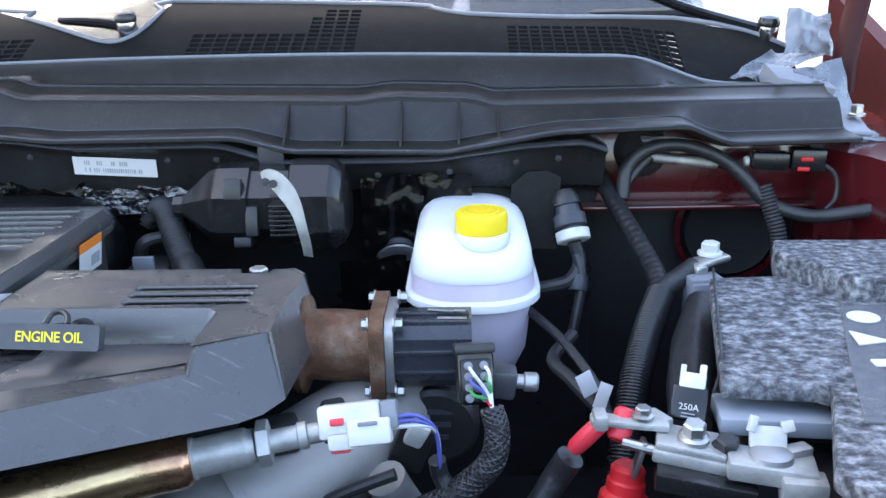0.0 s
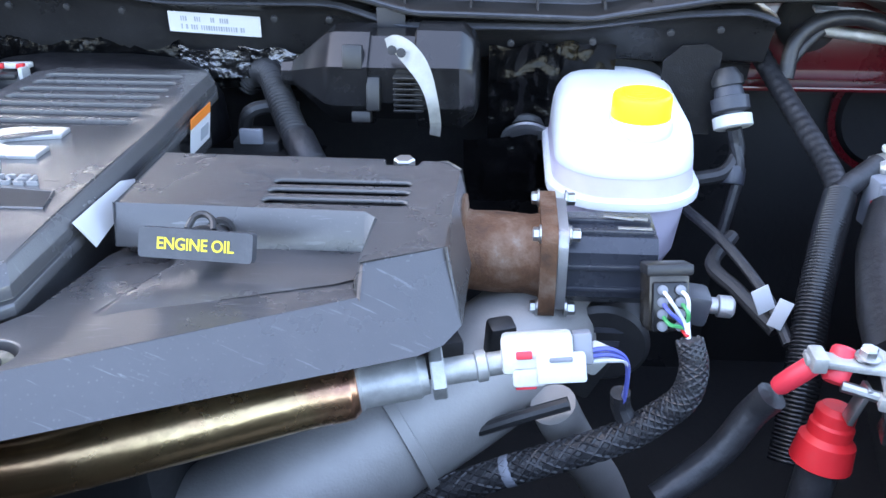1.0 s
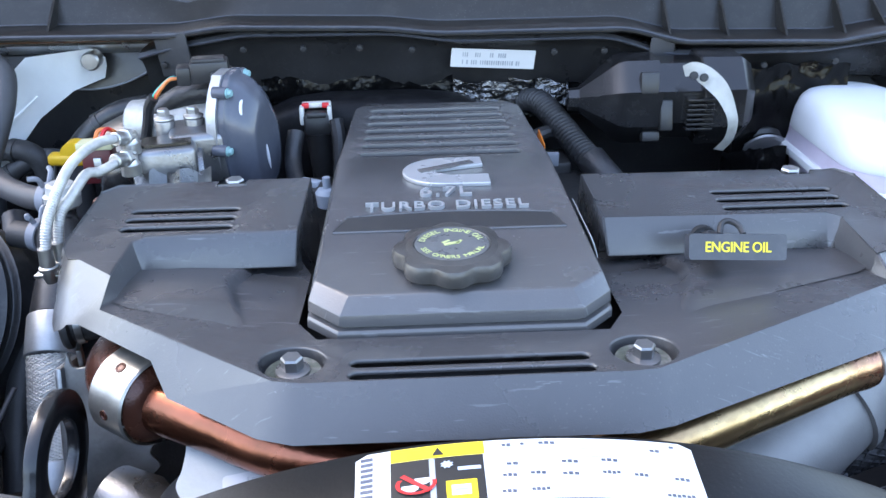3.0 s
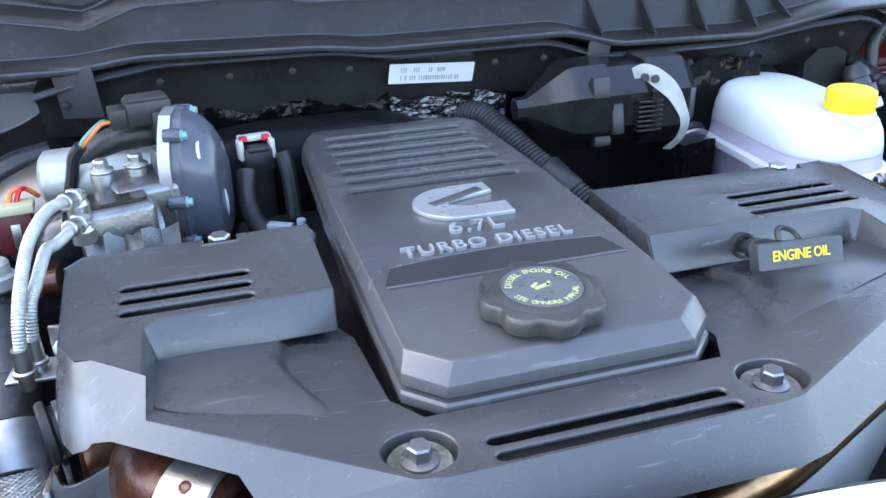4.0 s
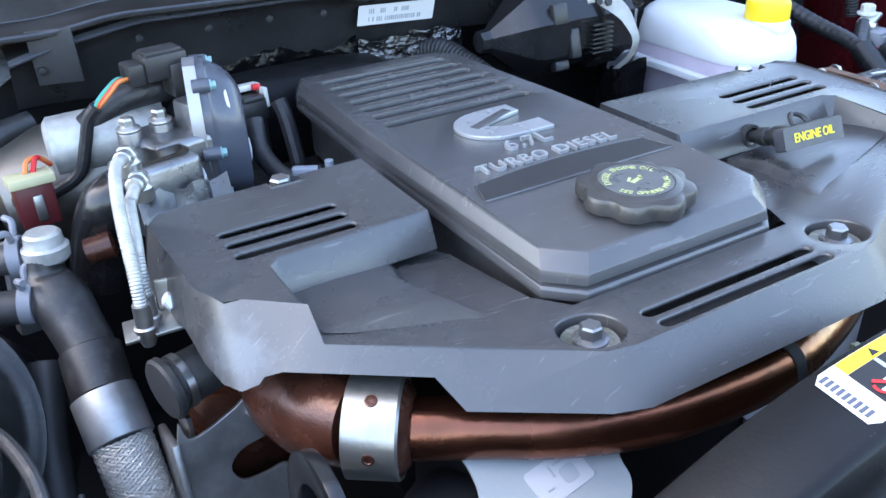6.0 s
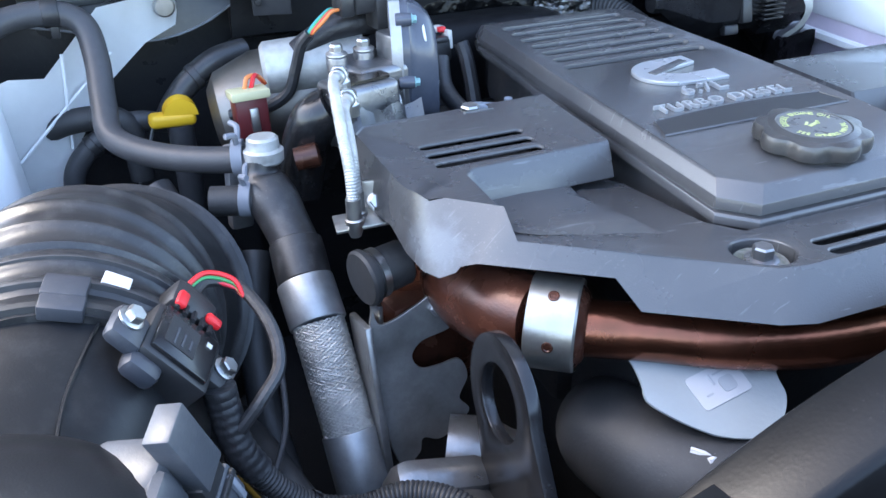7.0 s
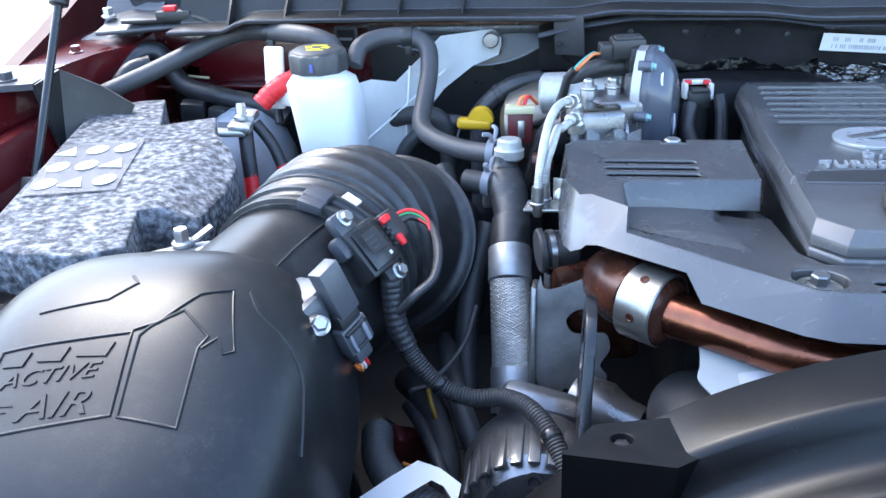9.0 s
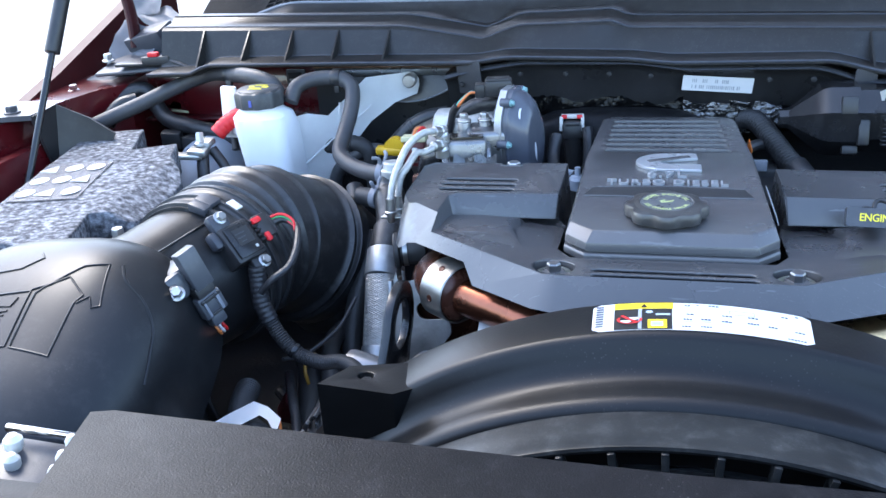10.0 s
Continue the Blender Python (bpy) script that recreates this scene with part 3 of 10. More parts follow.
part("flange_edge", bm, "grey", fw, "pale highlight line along the flange edge")
for x, w, rz in ((0.262, 0.030, 12), (-0.30, 0.040, -24)):
    bm = B()
    box(bm, (x, 0.549, flange_z(x) - 0.012), (w, 0.003, 0.055), (12, 0, rz * 0.6), 0.001)
    part("tape_strip", bm, "hose", fw, "strip of grey seam tape")

bm = B()
prism(bm, [(-0.585, 0.65), (-0.335, 0.65), (-0.335, 1.268), (-0.585, 1.262)], 0.0, 0.006, m=Matrix(((1, 0, 0, 0), (0, 0, 1, 0.628), (0, 1, 0, 0), (0, 0, 0, 1))))
part("side_panel", bm, "fire", fw, "black side run of the firewall")
lip = [(-0.250, 0.570, 1.268), (-0.270, 0.588, 1.264), (-0.293, 0.597, 1.257), (-0.332, 0.600, 1.238), (-0.362, 0.600, 1.222), (-0.393, 0.600, 1.212), (-0.424, 0.600, 1.209), (-0.458, 0.600, 1.214), (-0.495, 0.602, 1.226), (-0.54, 0.606, 1.236)]
bm = B()
up = [[bm.verts.new((x, y + dy, zz)) for dy, zz in ((0.020, z - 0.004), (0.0, z), (0.004, z * 0.6 + 1.262 * 0.4), (0.012, 1.262), (0.030, 1.266))] for x, y, z in curve_pts([Vector(p) for p in lip], 5)]
for a, b in zip(up, up[1:]):
    for k in range(4):
        bm.faces.new((a[k], b[k], b[k + 1], a[k + 1]))
part("curved_lip", bm, "fire", fw, "curved black lower lip of the side run")
# same painted highlight carried on along the curved lip
bm = B()
tube(bm, lip, 0.0013, 6, 6)
part("flange_edge", bm, "greylt", fw, "pale highlight line on the lip curving down the side")
bm = B()
box(bm, (-0.435, 0.606, 1.262), (0.215, 0.020, 0.013), (24, 0, 0), 0.003)
part("seam_strip", bm, "baremetal", fw, "dirty silver sealing strip")
bm = B()
box(bm, (-0.445, 0.604, 1.268), (0.262, 0.012, 0.004), (0, 0, 0), 0.001)
part("seam_edge", bm, "rust", fw, "rust-stained seam edge")
random.seed(21)
for k in range(14):
    x = -0.30 + 0.92 * k / 13 + random.uniform(-0.02, 0.02)
    if 0.0 < x < 0.13:
        continue
    bm = B()
    cyl(bm, (x, 0.5530, flange_z(x) - 0.020), (x, 0.5490, flange_z(x) - 0.021), 0.0040, 10, 0.0008)
    part("rivet", bm, "vdark", fw)

# label on the firewall
lab = thing("barcode_label", (0.065, 0.560, 1.235), "white paper barcode label stuck to the black firewall", "label")
Lm = basis((0.067, 0.5640, 1.2425), (1, 0.05, -0.07), (0, -0.22, 1))
bm = B()
prism(bm, rounded(0.100, 0.0235, 0.001, 2), -0.0004, 0.0004, m=Lm)
part("paper", bm, "white", lab)
random.seed(4)
for row, y, n, w in ((0, 0.0045, 22, 0.055), (1, -0.0050, 26, 0.070)):
    for k in range(n):
        if random.random() < 0.75:
            bm = B()
            box(bm, (-0.036 + w * k / n, y, 0.0006), (random.uniform(0.0009, 0.0020), 0.0055, 0.0004))
            bmesh.ops.transform(bm, matrix=Lm, verts=bm.verts)
            part("print_bar", bm, "ink_grey", lab)

# plastic cowl: lower trough with cells, ridge, upper grille
cowl = thing("cowl_panel", (0.0, 0.70, 1.25), "dusty black plastic cowl with grilles below the windscreen", "cowl", kind="structure")


def cowl_lip(x):
    pts = [(-0.85, 1.270), (-0.77, 1.272), (-0.74, 1.285), (-0.46, 1.285), (-0.30, 1.283), (-0.24, 1.291), (-0.06, 1.286), (0.0, 1.279), (0.22, 1.279), (0.285, 1.262), (0.47, 1.258), (0.60, 1.279), (0.75, 1.283), (0.80, 1.262), (0.95, 1.264)]
    for (a, za), (b, zb) in zip(pts, pts[1:]):
        if a <= x <= b:
            return za + (zb - za) * (x - a) / (b - a)
    return pts[-1][1]


def cowl_ridge(x):
    pts = [(-0.85, 1.335), (-0.42, 1.328), (-0.29, 1.305), (-0.235, 1.325), (-0.09, 1.328), (-0.065, 1.318), (0.36, 1.308), (0.40, 1.313), (0.50, 1.309), (0.53, 1.300), (0.95, 1.30)]
    for (a, za), (b, zb) in zip(pts, pts[1:]):
        if a <= x <= b:
            return za + (zb - za) * (x - a) / (b - a)
    return pts[-1][1]


def cowl_edge(x):
    return 1.357 - 0.012 * max(0, x) - (0.035 * min(1, max(0, (x - 0.72) / 0.1))) - 0.034 * min(1, max(0, (-x - 0.655) / 0.11)) + 0.004 * math.sin(x * 5)


bm = B()
rows = []
for i in range(111):
    x = -0.85 + 1.80 * i / 110
    zl, zr, ze = cowl_lip(x), cowl_ridge(x), cowl_edge(x)
    prof = [(0.60, zl - 0.014), (0.548, zl - 0.006), (0.541, zl - 0.003), (0.541, zl), (0.547, zl + 0.002), (0.578, zl + 0.003), (0.592, zl + 0.004), (0.612, zr - 0.004), (0.618, zr), (0.626, zr + 0.001),
            (0.650, zr + 0.004), (0.664, zr + 0.012), (0.684, zr + 0.014), (0.700, ze - 0.014), (0.712, ze - 0.006), (0.716, ze), (0.722, ze + 0.002), (0.735, ze - 0.003)]
    rows.append([bm.verts.new((x, y, zz)) for y, zz in prof])
for a, b in zip(rows, rows[1:]):
    for k in range(len(a) - 1):
        bm.faces.new((a[k], b[k], b[k + 1], a[k + 1]))
part("trough", bm, "cowl", cowl, sharp=24)
# pale tube for the highlight on the worn front edge
bm = B()
tube(bm, [(-0.85 + 1.80 * i / 50, 0.718, cowl_edge(-0.85 + 1.80 * i / 50) + 0.001) for i in range(51)], 0.0028, 6, 2)
part("front_edge_highlight", bm, "greylt", cowl, "worn front edge with its highlight made pale")
# paler tubes: wear and grazing highlights along the mouldings
for y, zf, dz, r in ((0.5415, cowl_lip, 0.0005, 0.0022), (0.6205, cowl_ridge, 0.0005, 0.0018), (0.5905, cowl_lip, 0.0042, 0.0012), (0.664, cowl_ridge, 0.0125, 0.0013)):
    bm = B()
    tube(bm, [(-0.85 + 1.80 * i / 90, y, zf(-0.85 + 1.80 * i / 90) + dz) for i in range(91)], r, 6, 2)
    part("worn_edge_highlight", bm, "grey", cowl, "worn moulding edge with its highlight made pale")
for x in (0.275, 0.345, 0.415, 0.485, 0.533, -0.4415, -0.528, -0.608, -0.686, -0.769):
    bm = B()
    zl, zr = cowl_lip(x), cowl_ridge(x)
    t = [bm.verts.new((x + s * 0.0014, y, z)) for s in (-1, 1) for y, z in ((0.560, zl + 0.002), (0.604, zl + 0.003), (0.622, zr - 0.001), (0.610, zr - 0.004))]
    bm.faces.new(t[:4])
    bm.faces.new(t[4:][::-1])
    for k in range(4):
        bm.faces.new((t[k], t[(k + 1) % 4], t[4 + (k + 1) % 4], t[4 + k]))
    part("cell_rib", bm, "cowl", cowl)

# upper cowl with real grille openings


def upper_z(x, y):
    f = (y - 0.735) / 0.125
    return (cowl_edge(x) - 0.003) * (1 - f) + (1.415 - 0.030 * abs(x)) * f


REAR = [(0.95, 0.80), (0.90, 0.83), (0.80, 0.853), (0.64, 0.850), (0.50, 0.858), (0.45, 0.875), (0.40, 0.888), (0.055, 0.888), (0.046, 0.862), (0.034, 0.820), (0.020, 0.792), (0.002, 0.779), (-0.018, 0.781), (-0.045, 0.794), (-0.10, 0.824), (-0.16, 0.855), (-0.215, 0.884), (-0.85, 0.884)]
cells = []
for x0, x1, y0, y1, dx, dy in ((0.106, 0.271, 0.740, 0.803, 0.0182, 0.0122), (0.270, 0.289, 0.740, 0.852, 0.0182, 0.0122), (0.2885, 0.3435, 0.740, 0.876, 0.0182, 0.0122), (0.553, 0.798, 0.742, 0.830, 0.0162, 0.0122), (-0.302, -0.119, 0.740, 0.803, 0.0182, 0.0122), (-0.72, -0.50, 0.742, 0.803, 0.0182, 0.0122)):
    nx, ny = int((x1 - x0) / dx), int((y1 - y0) / dy)
    for i in range(nx):
        for j in range(ny):
            cx, cy = x0 + (i + 0.5) * dx, y0 + (j + 0.5) * dy
            cells.append([(cx - dx * 0.40, cy - dy * 0.36), (cx + dx * 0.40, cy - dy * 0.36), (cx + dx * 0.40, cy + dy * 0.36), (cx - dx * 0.40, cy + dy * 0.36)])
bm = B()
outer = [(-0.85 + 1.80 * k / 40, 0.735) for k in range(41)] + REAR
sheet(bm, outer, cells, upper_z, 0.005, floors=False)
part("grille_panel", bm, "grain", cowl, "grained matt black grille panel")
bm = B()
box(bm, (0.05, 0.80, 1.285), (1.8, 0.13, 0.004), (0, 0, 0))
part("plenum_floor", bm, "paint", cowl, "dark red painted plenum under the grille")
bm = B()
tube(bm, [(x, y + 0.002, upper_z(x, y) + 0.002) for x, y in REAR], 0.0035, 8, 2)
part("glass_seal", bm, "greylt", cowl, "pale edge along the windscreen")

# windscreen
ws = thing("windscreen", (0, 0.87, 1.41), "raked tinted windscreen glass reflecting pale sky", "windscreen", kind="structure")
bm = B()
g = 48
vv = []
for i in range(g + 1):
    x = -0.86 + 1.72 * i / g
    y0 = 0.770 if -0.26 < x < 0.05 else 0.868
    vv.append([bm.verts.new((x, y0 + (1.618 - y0) * j / 5, 1.400 + 0.613 * ((y0 - 0.868) * (1 - j / 5) + 0.75 * j / 5) - 0.035 * abs(x))) for j in range(6)])
for i in range(g):
    for j in range(5):
        bm.faces.new((vv[i][j], vv[i + 1][j], vv[i + 1][j + 1], vv[i][j + 1]))
bmesh.ops.solidify(bm, geom=bm.faces, thickness=0.005)
part("pane", bm, "glass", ws)
bm = B()
box(bm, (0, 1.25, 1.41), (1.7, 0.7, 0.03), (4, 0, 0), 0.01)
single("dashboard", bm, "vdark", "dark dashboard top behind the windscreen", "dashboard")
for nm, c, sz in (("wall_cab_rear", (0, 2.4, 1.4), (1.8, 0.04, 1.1)), ("wall_cab_side", (-0.9, 1.95, 1.3), (0.04, 0.9, 0.9)), ("wall_cab_side", (0.9, 1.95, 1.3), (0.04, 0.9, 0.9)), ("ceiling", (0, 2.02, 1.90), (1.8, 0.80, 0.05)), ("floor", (0, 1.6, 1.0), (1.8, 1.6, 0.04))):
    bm = B()
    box(bm, c, sz, (0, 0, 0), 0.01)
    link(nm, bm, "lining", None, "dark interior shell of the cab", kind="structure")

# wipers
for pts in ([(-0.10, 0.845, 1.405), (-0.04, 0.828, 1.402), (0.01, 0.815, 1.395)], [(0.70, 0.905, 1.450), (0.82, 0.872, 1.402), (0.928, 0.832, 1.368)]):
    pv = pts[-1]
    w = thing("wiper_arm", (pv[0], pv[1], pv[2] - 0.02), "black wiper arm on its capped pivot below the windscreen", "wiper", group="wipers")
    bm = B()
    tube(bm, pts, 0.012, 10, 6, radii=[0.009, 0.013, 0.015], flat=0.6)
    part("arm", bm, "gloss", w)
    bm = B()
    lathe(bm, (pv[0], pv[1], pv[2] - 0.03), (pv[0], pv[1] - 0.01, pv[2] + 0.02), [(0, 0.012), (0.03, 0.0145), (0.036, 0.0145), (0.040, 0.0135)], 24)
    part("pivot_ring", bm, "chrome", w, "bright pivot ring")
    bm = B()
    lathe(bm, (pv[0], pv[1] - 0.0075, pv[2] + 0.009), (pv[0], pv[1] - 0.015, pv[2] + 0.05), [(0, 0.0150), (0.006, 0.0155), (0.012, 0.0125), (0.014, 0.004)], 24)
    part("pivot_cap", bm, "gloss", w, "glossy black pivot cap")

# raised hood over the bay, hinged at the cowl
hood = thing("hood", (0, 0.66, 1.50), "raised dark red hood over the engine bay", "hood", kind="structure")
bm = B()
hm = pose(0, 0.85, 1.475, -68, 0, 0)
prism(bm, [(-0.86, 0.0), (0.86, 0.0), (0.86, -1.10), (0.66, -1.36), (-0.66, -1.36), (-0.86, -1.10)], 0.0, 0.035, 0.012, 2, m=hm)
part("skin", bm, "paint", hood)
# unseen hood sides, added to hold side skylight off the bay
for s in (-1, 1):
    bm = B()
    prism(bm, [(-0.26, 0.0), (-0.30, -0.14), (-0.45, -0.20), (-1.05, -0.22), (-1.12, -0.14), (-1.14, 0.0)], -0.012, 0.012, 0.006, 2, m=hm @ Matrix(((0, 0, 1, s * 0.845), (1, 0, 0, 0), (0, 1, 0, 0.002), (0, 0, 0, 1))))
    part("side_flange", bm, "paint", hood, "unseen deep dark red hood side blocking light from the side")
# unseen liner, kept pale so that it throws light down on the engine
bm = B()
prism(bm, rounded(1.40, 1.05, 0.08, 5, 0.0, -0.66), -0.012, -0.002, 0.004, 1, m=hm)
part("liner", bm, "hood_bounce", hood, "unseen pale liner added to bounce light onto the engine")

# fenders, aprons and bulkhead corners in body colour
for s in (-1, 1):
    f = thing("fender", (s * 1.10, 0.2, 0.7), "dark red painted front fender beside the engine bay", "fender", group="fenders", kind="structure")
    bm = B()
    out = [(s * 1.000, -0.55), (s * 1.000, 0.30), (s * 0.990, 0.46), (s * 0.965, 0.55), (s * 0.93, 0.60), (s * 0.94, 0.80), (s * 1.10, 0.86), (s * 1.22, 0.5), (s * 1.24, -0.4), (s * 1.18, -0.6)]
    t = B()
    prism(t, out, 0.75, 1.222, 0.018, 3)
    for v in t.verts:
        v.co.z += 0.03 * (v.co.y + 0.1) if v.co.z > 1.0 else 0
    merge(bm, t)
    part("wing", bm, "paint", f)
    bm = B()
    box(bm, (s * 0.965, -0.05, 1.03), (0.03, 1.25, 0.33), (0, s * 4, 0), 0.008)
    part("apron", bm, "paint", f)
for x0, x1, y in ((0.64, 0.985, 0.635), (-0.985, -0.335, 0.665)):
    bm = B()
    box(bm, ((x0 + x1) / 2, y + 0.02, 1.215), (x1 - x0, 0.03, 0.098), (-4, 0, 0), 0.006)
    box(bm, ((x0 + x1) / 2, y + 0.0, 1.167), (x1 - x0, 0.05, 0.006), (0, 0, 0), 0.002)
    link("wall_bulkhead", bm, "paint", None, "dark red painted bulkhead panel with a folded lower edge", kind="structure")
    # shadow on the lower bulkhead is put into its near-black colour
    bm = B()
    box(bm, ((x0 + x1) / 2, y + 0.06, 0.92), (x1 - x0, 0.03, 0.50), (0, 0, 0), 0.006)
    link("wall_lower_bulkhead", bm, "lining", None, "lower bulkhead coloured near black for its shadow", kind="structure")
bm = B()
box(bm, (0.0, -0.36, 0.93), (1.9, 0.03, 0.50), (0, 0, 0), 0.006)
link("wall_radiator", bm, "lining", None, "dark radiator core across the front of the bay", kind="structure")
for x in (-1.06, 1.10):
    bm = B()
    prism(bm, [(0.36, 1.10), (0.40, 1.214), (0.43, 1.223), (0.586, 1.268), (0.80, 1.340), (1.02, 1.420), (1.02, 1.10)], -0.012, 0.012, 0.004, 2, m=Matrix(((0, 0, 1, x), (1, 0, 0, 0), (0, 1, 0, 0), (0, 0, 0, 1))))
    link("wall_fender_corner", bm, "paint_shade", None, "dark red painted rear ridge of the fender", kind="structure")



# ---- engine cover ----
def slot(x0, x1, y, w, n=4, lean=0.0):
    r, out = w / 2, []
    for k in range(n + 1):
        a = radians(-90 + 180 * k / n)
        out.append((x1 + r * math.cos(a), y + lean + r * math.sin(a)))
    for k in range(n + 1):
        a = radians(90 + 180 * k / n)
        out.append((x0 + r * math.cos(a), y + r * math.sin(a)))
    return out


ZT = 1.2108
cover = thing("engine_cover", (0.02, 0.10, 1.14), "matt dark grey moulded plastic engine cover with slotted wings", "engine cover")


def deck_z(x, y):
    return 1.2000 - 0.118 * (y + 0.027 - (0.70 if x < 0 else 0.50) * max(0.0, abs(x) - 0.112)) - 0.06 * max(0.0, y - 0.12)


def bend(p0, p1, p2, n=5):
    """Points along a rounded corner at p1."""
    P = [Vector(p) for p in (p0, p1, p2)]
    return [tuple(P[0] * (1 - u) ** 2 + P[1] * (2 * u * (1 - u)) + P[2] * u * u) for u in [k / (n - 1) for k in range(n)]]


cornL = bend((-0.2975, 0.156, ZT), (-0.297, 0.136, ZT), (-0.277, 0.1235, ZT))


def wing(bm, s, xi, xo, xr, yb, yo, slots, bx):
    """One raised wing: slotted top, front and side walls of its recess, inner and rear walls."""
    zt = lambda x, y: ZT
    top = [(xi, yb), (xi, 0.167), (xr - s * 0.008, 0.163), (xr, 0.155), (xr, 0.097), *([(xo, yo)] if s > 0 else [p[:2] for p in cornL[::-1]]), (xo + s * 0.003, yb - 0.022), (xo - s * 0.008, yb - 0.008)]
    notch = [(bx + s * 0.014, yb - 0.004), (bx + s * 0.012, yb - 0.014), (bx - s * 0.012, yb - 0.014), (bx - s * 0.014, yb - 0.002)]
    sheet(bm, top + notch, slots, zt, 0.0026, floors=False)
    q = lambda *p: bm.faces.new([bm.verts.new(v) for v in p])
    f0, f1, f2 = [(x, y, deck_z(x, y)) for x, y in ((xi + s * 0.002, 0.190), (xr - s * 0.005, 0.186), (xr - s * 0.005, 0.090))]
    fb = (xr - s * 0.005, 0.150, deck_z(xr, 0.150))
    u0, u1 = (xi + s * 0.002, 0.188, 1.1870), (xr - s * 0.006, 0.184, 1.1885)
    m0, m1 = (xi + s * 0.001, 0.1525, 1.1850), (xr - s * 0.0095, 0.1475, 1.1870)
    q((xi, 0.167, ZT), (xr - s * 0.008, 0.163, ZT), m1, m0)
    q(m0, m1, u1, u0)
    q(u0, u1, f1, f0)
    q(m1, fb, f1, u1)
    q((xr - s * 0.008, 0.163, ZT), (xr, 0.155, ZT), fb, m1)
    q((xr, 0.155, ZT), (xr, 0.097, ZT), f2, fb)
    g1 = (xr + s * 0.002, 0.074, deck_z(xr, 0.074))
    q((xr, 0.097, ZT), g1, f2)
    q((xi, 0.167, ZT), m0, u0, f0, (xi - s * 0.004, 0.155, 1.14), (xi - s * 0.006, yb, 1.13), (xi, yb, ZT))
    rim = [(xi, yb), *notch[::-1], (xo - s * 0.008, yb - 0.008)]
    for a, b in zip(rim, rim[1:]):
        q((*a, ZT), (*b, ZT), (b[0], b[1] + 0.006, 1.13), (a[0], a[1] + 0.006, 1.13))
    return f0, f1, f2, g1


bm = B()
slL = [slot(-0.2585, -0.1795, 0.2115 - 0.0172 * k, 0.0090) for k in range(3)]
slR = [slot(0.2210, 0.3145, 0.2150 - 0.0165 * k, 0.0088) for k in range(3)]
L0, L1, L2, L3 = wing(bm, -1, -0.123, -0.297, -0.247, 0.277, 0.136, slL, -0.191)
R0, R1, R2, R3 = wing(bm, 1, 0.117, 0.350, 0.300, 0.266, 0.115, slR, 0.307)
wells = [circle(-0.110, 0.003, 0.0205, 24), circle(0.108, 0.003, 0.0205, 24)]
fslots = [slot(-0.070, 0.069, -0.0020, 0.0090), slot(-0.070, 0.070, -0.0172, 0.0090)]
deck = [R0, R1, R2, R3, (0.111, -0.0225, 0), (0.094, -0.0280, 0), (-0.102, -0.0280, 0), (-0.119, -0.0215, 0), L3, L2, L1, L0, (-0.114, 0.155, 0), (-0.1125, 0.060, 0), (-0.098, 0.034, 0), (0.094, 0.034, 0), (0.108, 0.060, 0), (0.111, 0.155, 0)]
sheet(bm, [p[:2] for p in deck], wells, deck_z, 0.012, through_holes=fslots)
# skirt round the front and outer sides
hi = [(-0.300, 0.255, ZT), (-0.297, 0.136, ZT), (-0.247, 0.097, ZT), (-0.249, 0.074, 1.1935), (-0.185, 0.030, 1.190), (-0.119, -0.0215, 1.190), (-0.102, -0.0280, 1.190), (0.094, -0.0280, 1.190), (0.111, -0.0225, 1.190), (0.20, 0.0225, 1.190), (0.302, 0.074, 1.1935), (0.300, 0.097, ZT), (0.350, 0.115, ZT), (0.353, 0.244, ZT)]
lo = [(-0.308, 0.262, 1.155), (-0.304, 0.132, 1.184), (-0.296, 0.092, 1.171), (-0.276, 0.090, 1.180), (-0.203, 0.020, 1.168), (-0.128, -0.0405, 1.173), (-0.106, -0.0480, 1.173), (0.094, -0.0490, 1.173), (0.117, -0.0435, 1.173), (0.214, 0.0010, 1.172), (0.338, 0.058, 1.170), (0.352, 0.070, 1.170), (0.362, 0.096, 1.168), (0.364, 0.250, 1.155)]
lo[4:5] = [(-0.203, 0.0245, 1.1875), (-0.192, 0.0090, 1.1690)]
hi[4:5] = [(-0.195, 0.0350, 1.190), (-0.180, 0.0240, 1.190)]
hi = [p if p[2] > 1.2 else (p[0], p[1], deck_z(p[0], p[1])) for p in hi]
hi[1:2] = cornL
hi = [(-0.289, 0.269, ZT)] + hi + [(0.342, 0.258, ZT)]
lo[1:4] = bend((-0.3050, 0.160, 1.180), (-0.3045, 0.094, 1.1590), (-0.2840, 0.0885, 1.1750)) + [(-0.2800, 0.0890, 1.1785), (-0.2700, 0.0850, 1.1805)]
lo = [(-0.291, 0.275, 1.13)] + lo + [(0.344, 0.264, 1.13)]
vh, vl = [bm.verts.new(p) for p in hi], [bm.verts.new(p) for p in lo]
for k in range(len(hi) - 1):
    bm.faces.new((vh[k], vh[k + 1], vl[k + 1], vl[k]))
bmesh.ops.remove_doubles(bm, verts=bm.verts, dist=0.0008)

soften(bm, 0.0034, 3, 24)
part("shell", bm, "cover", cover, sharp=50)
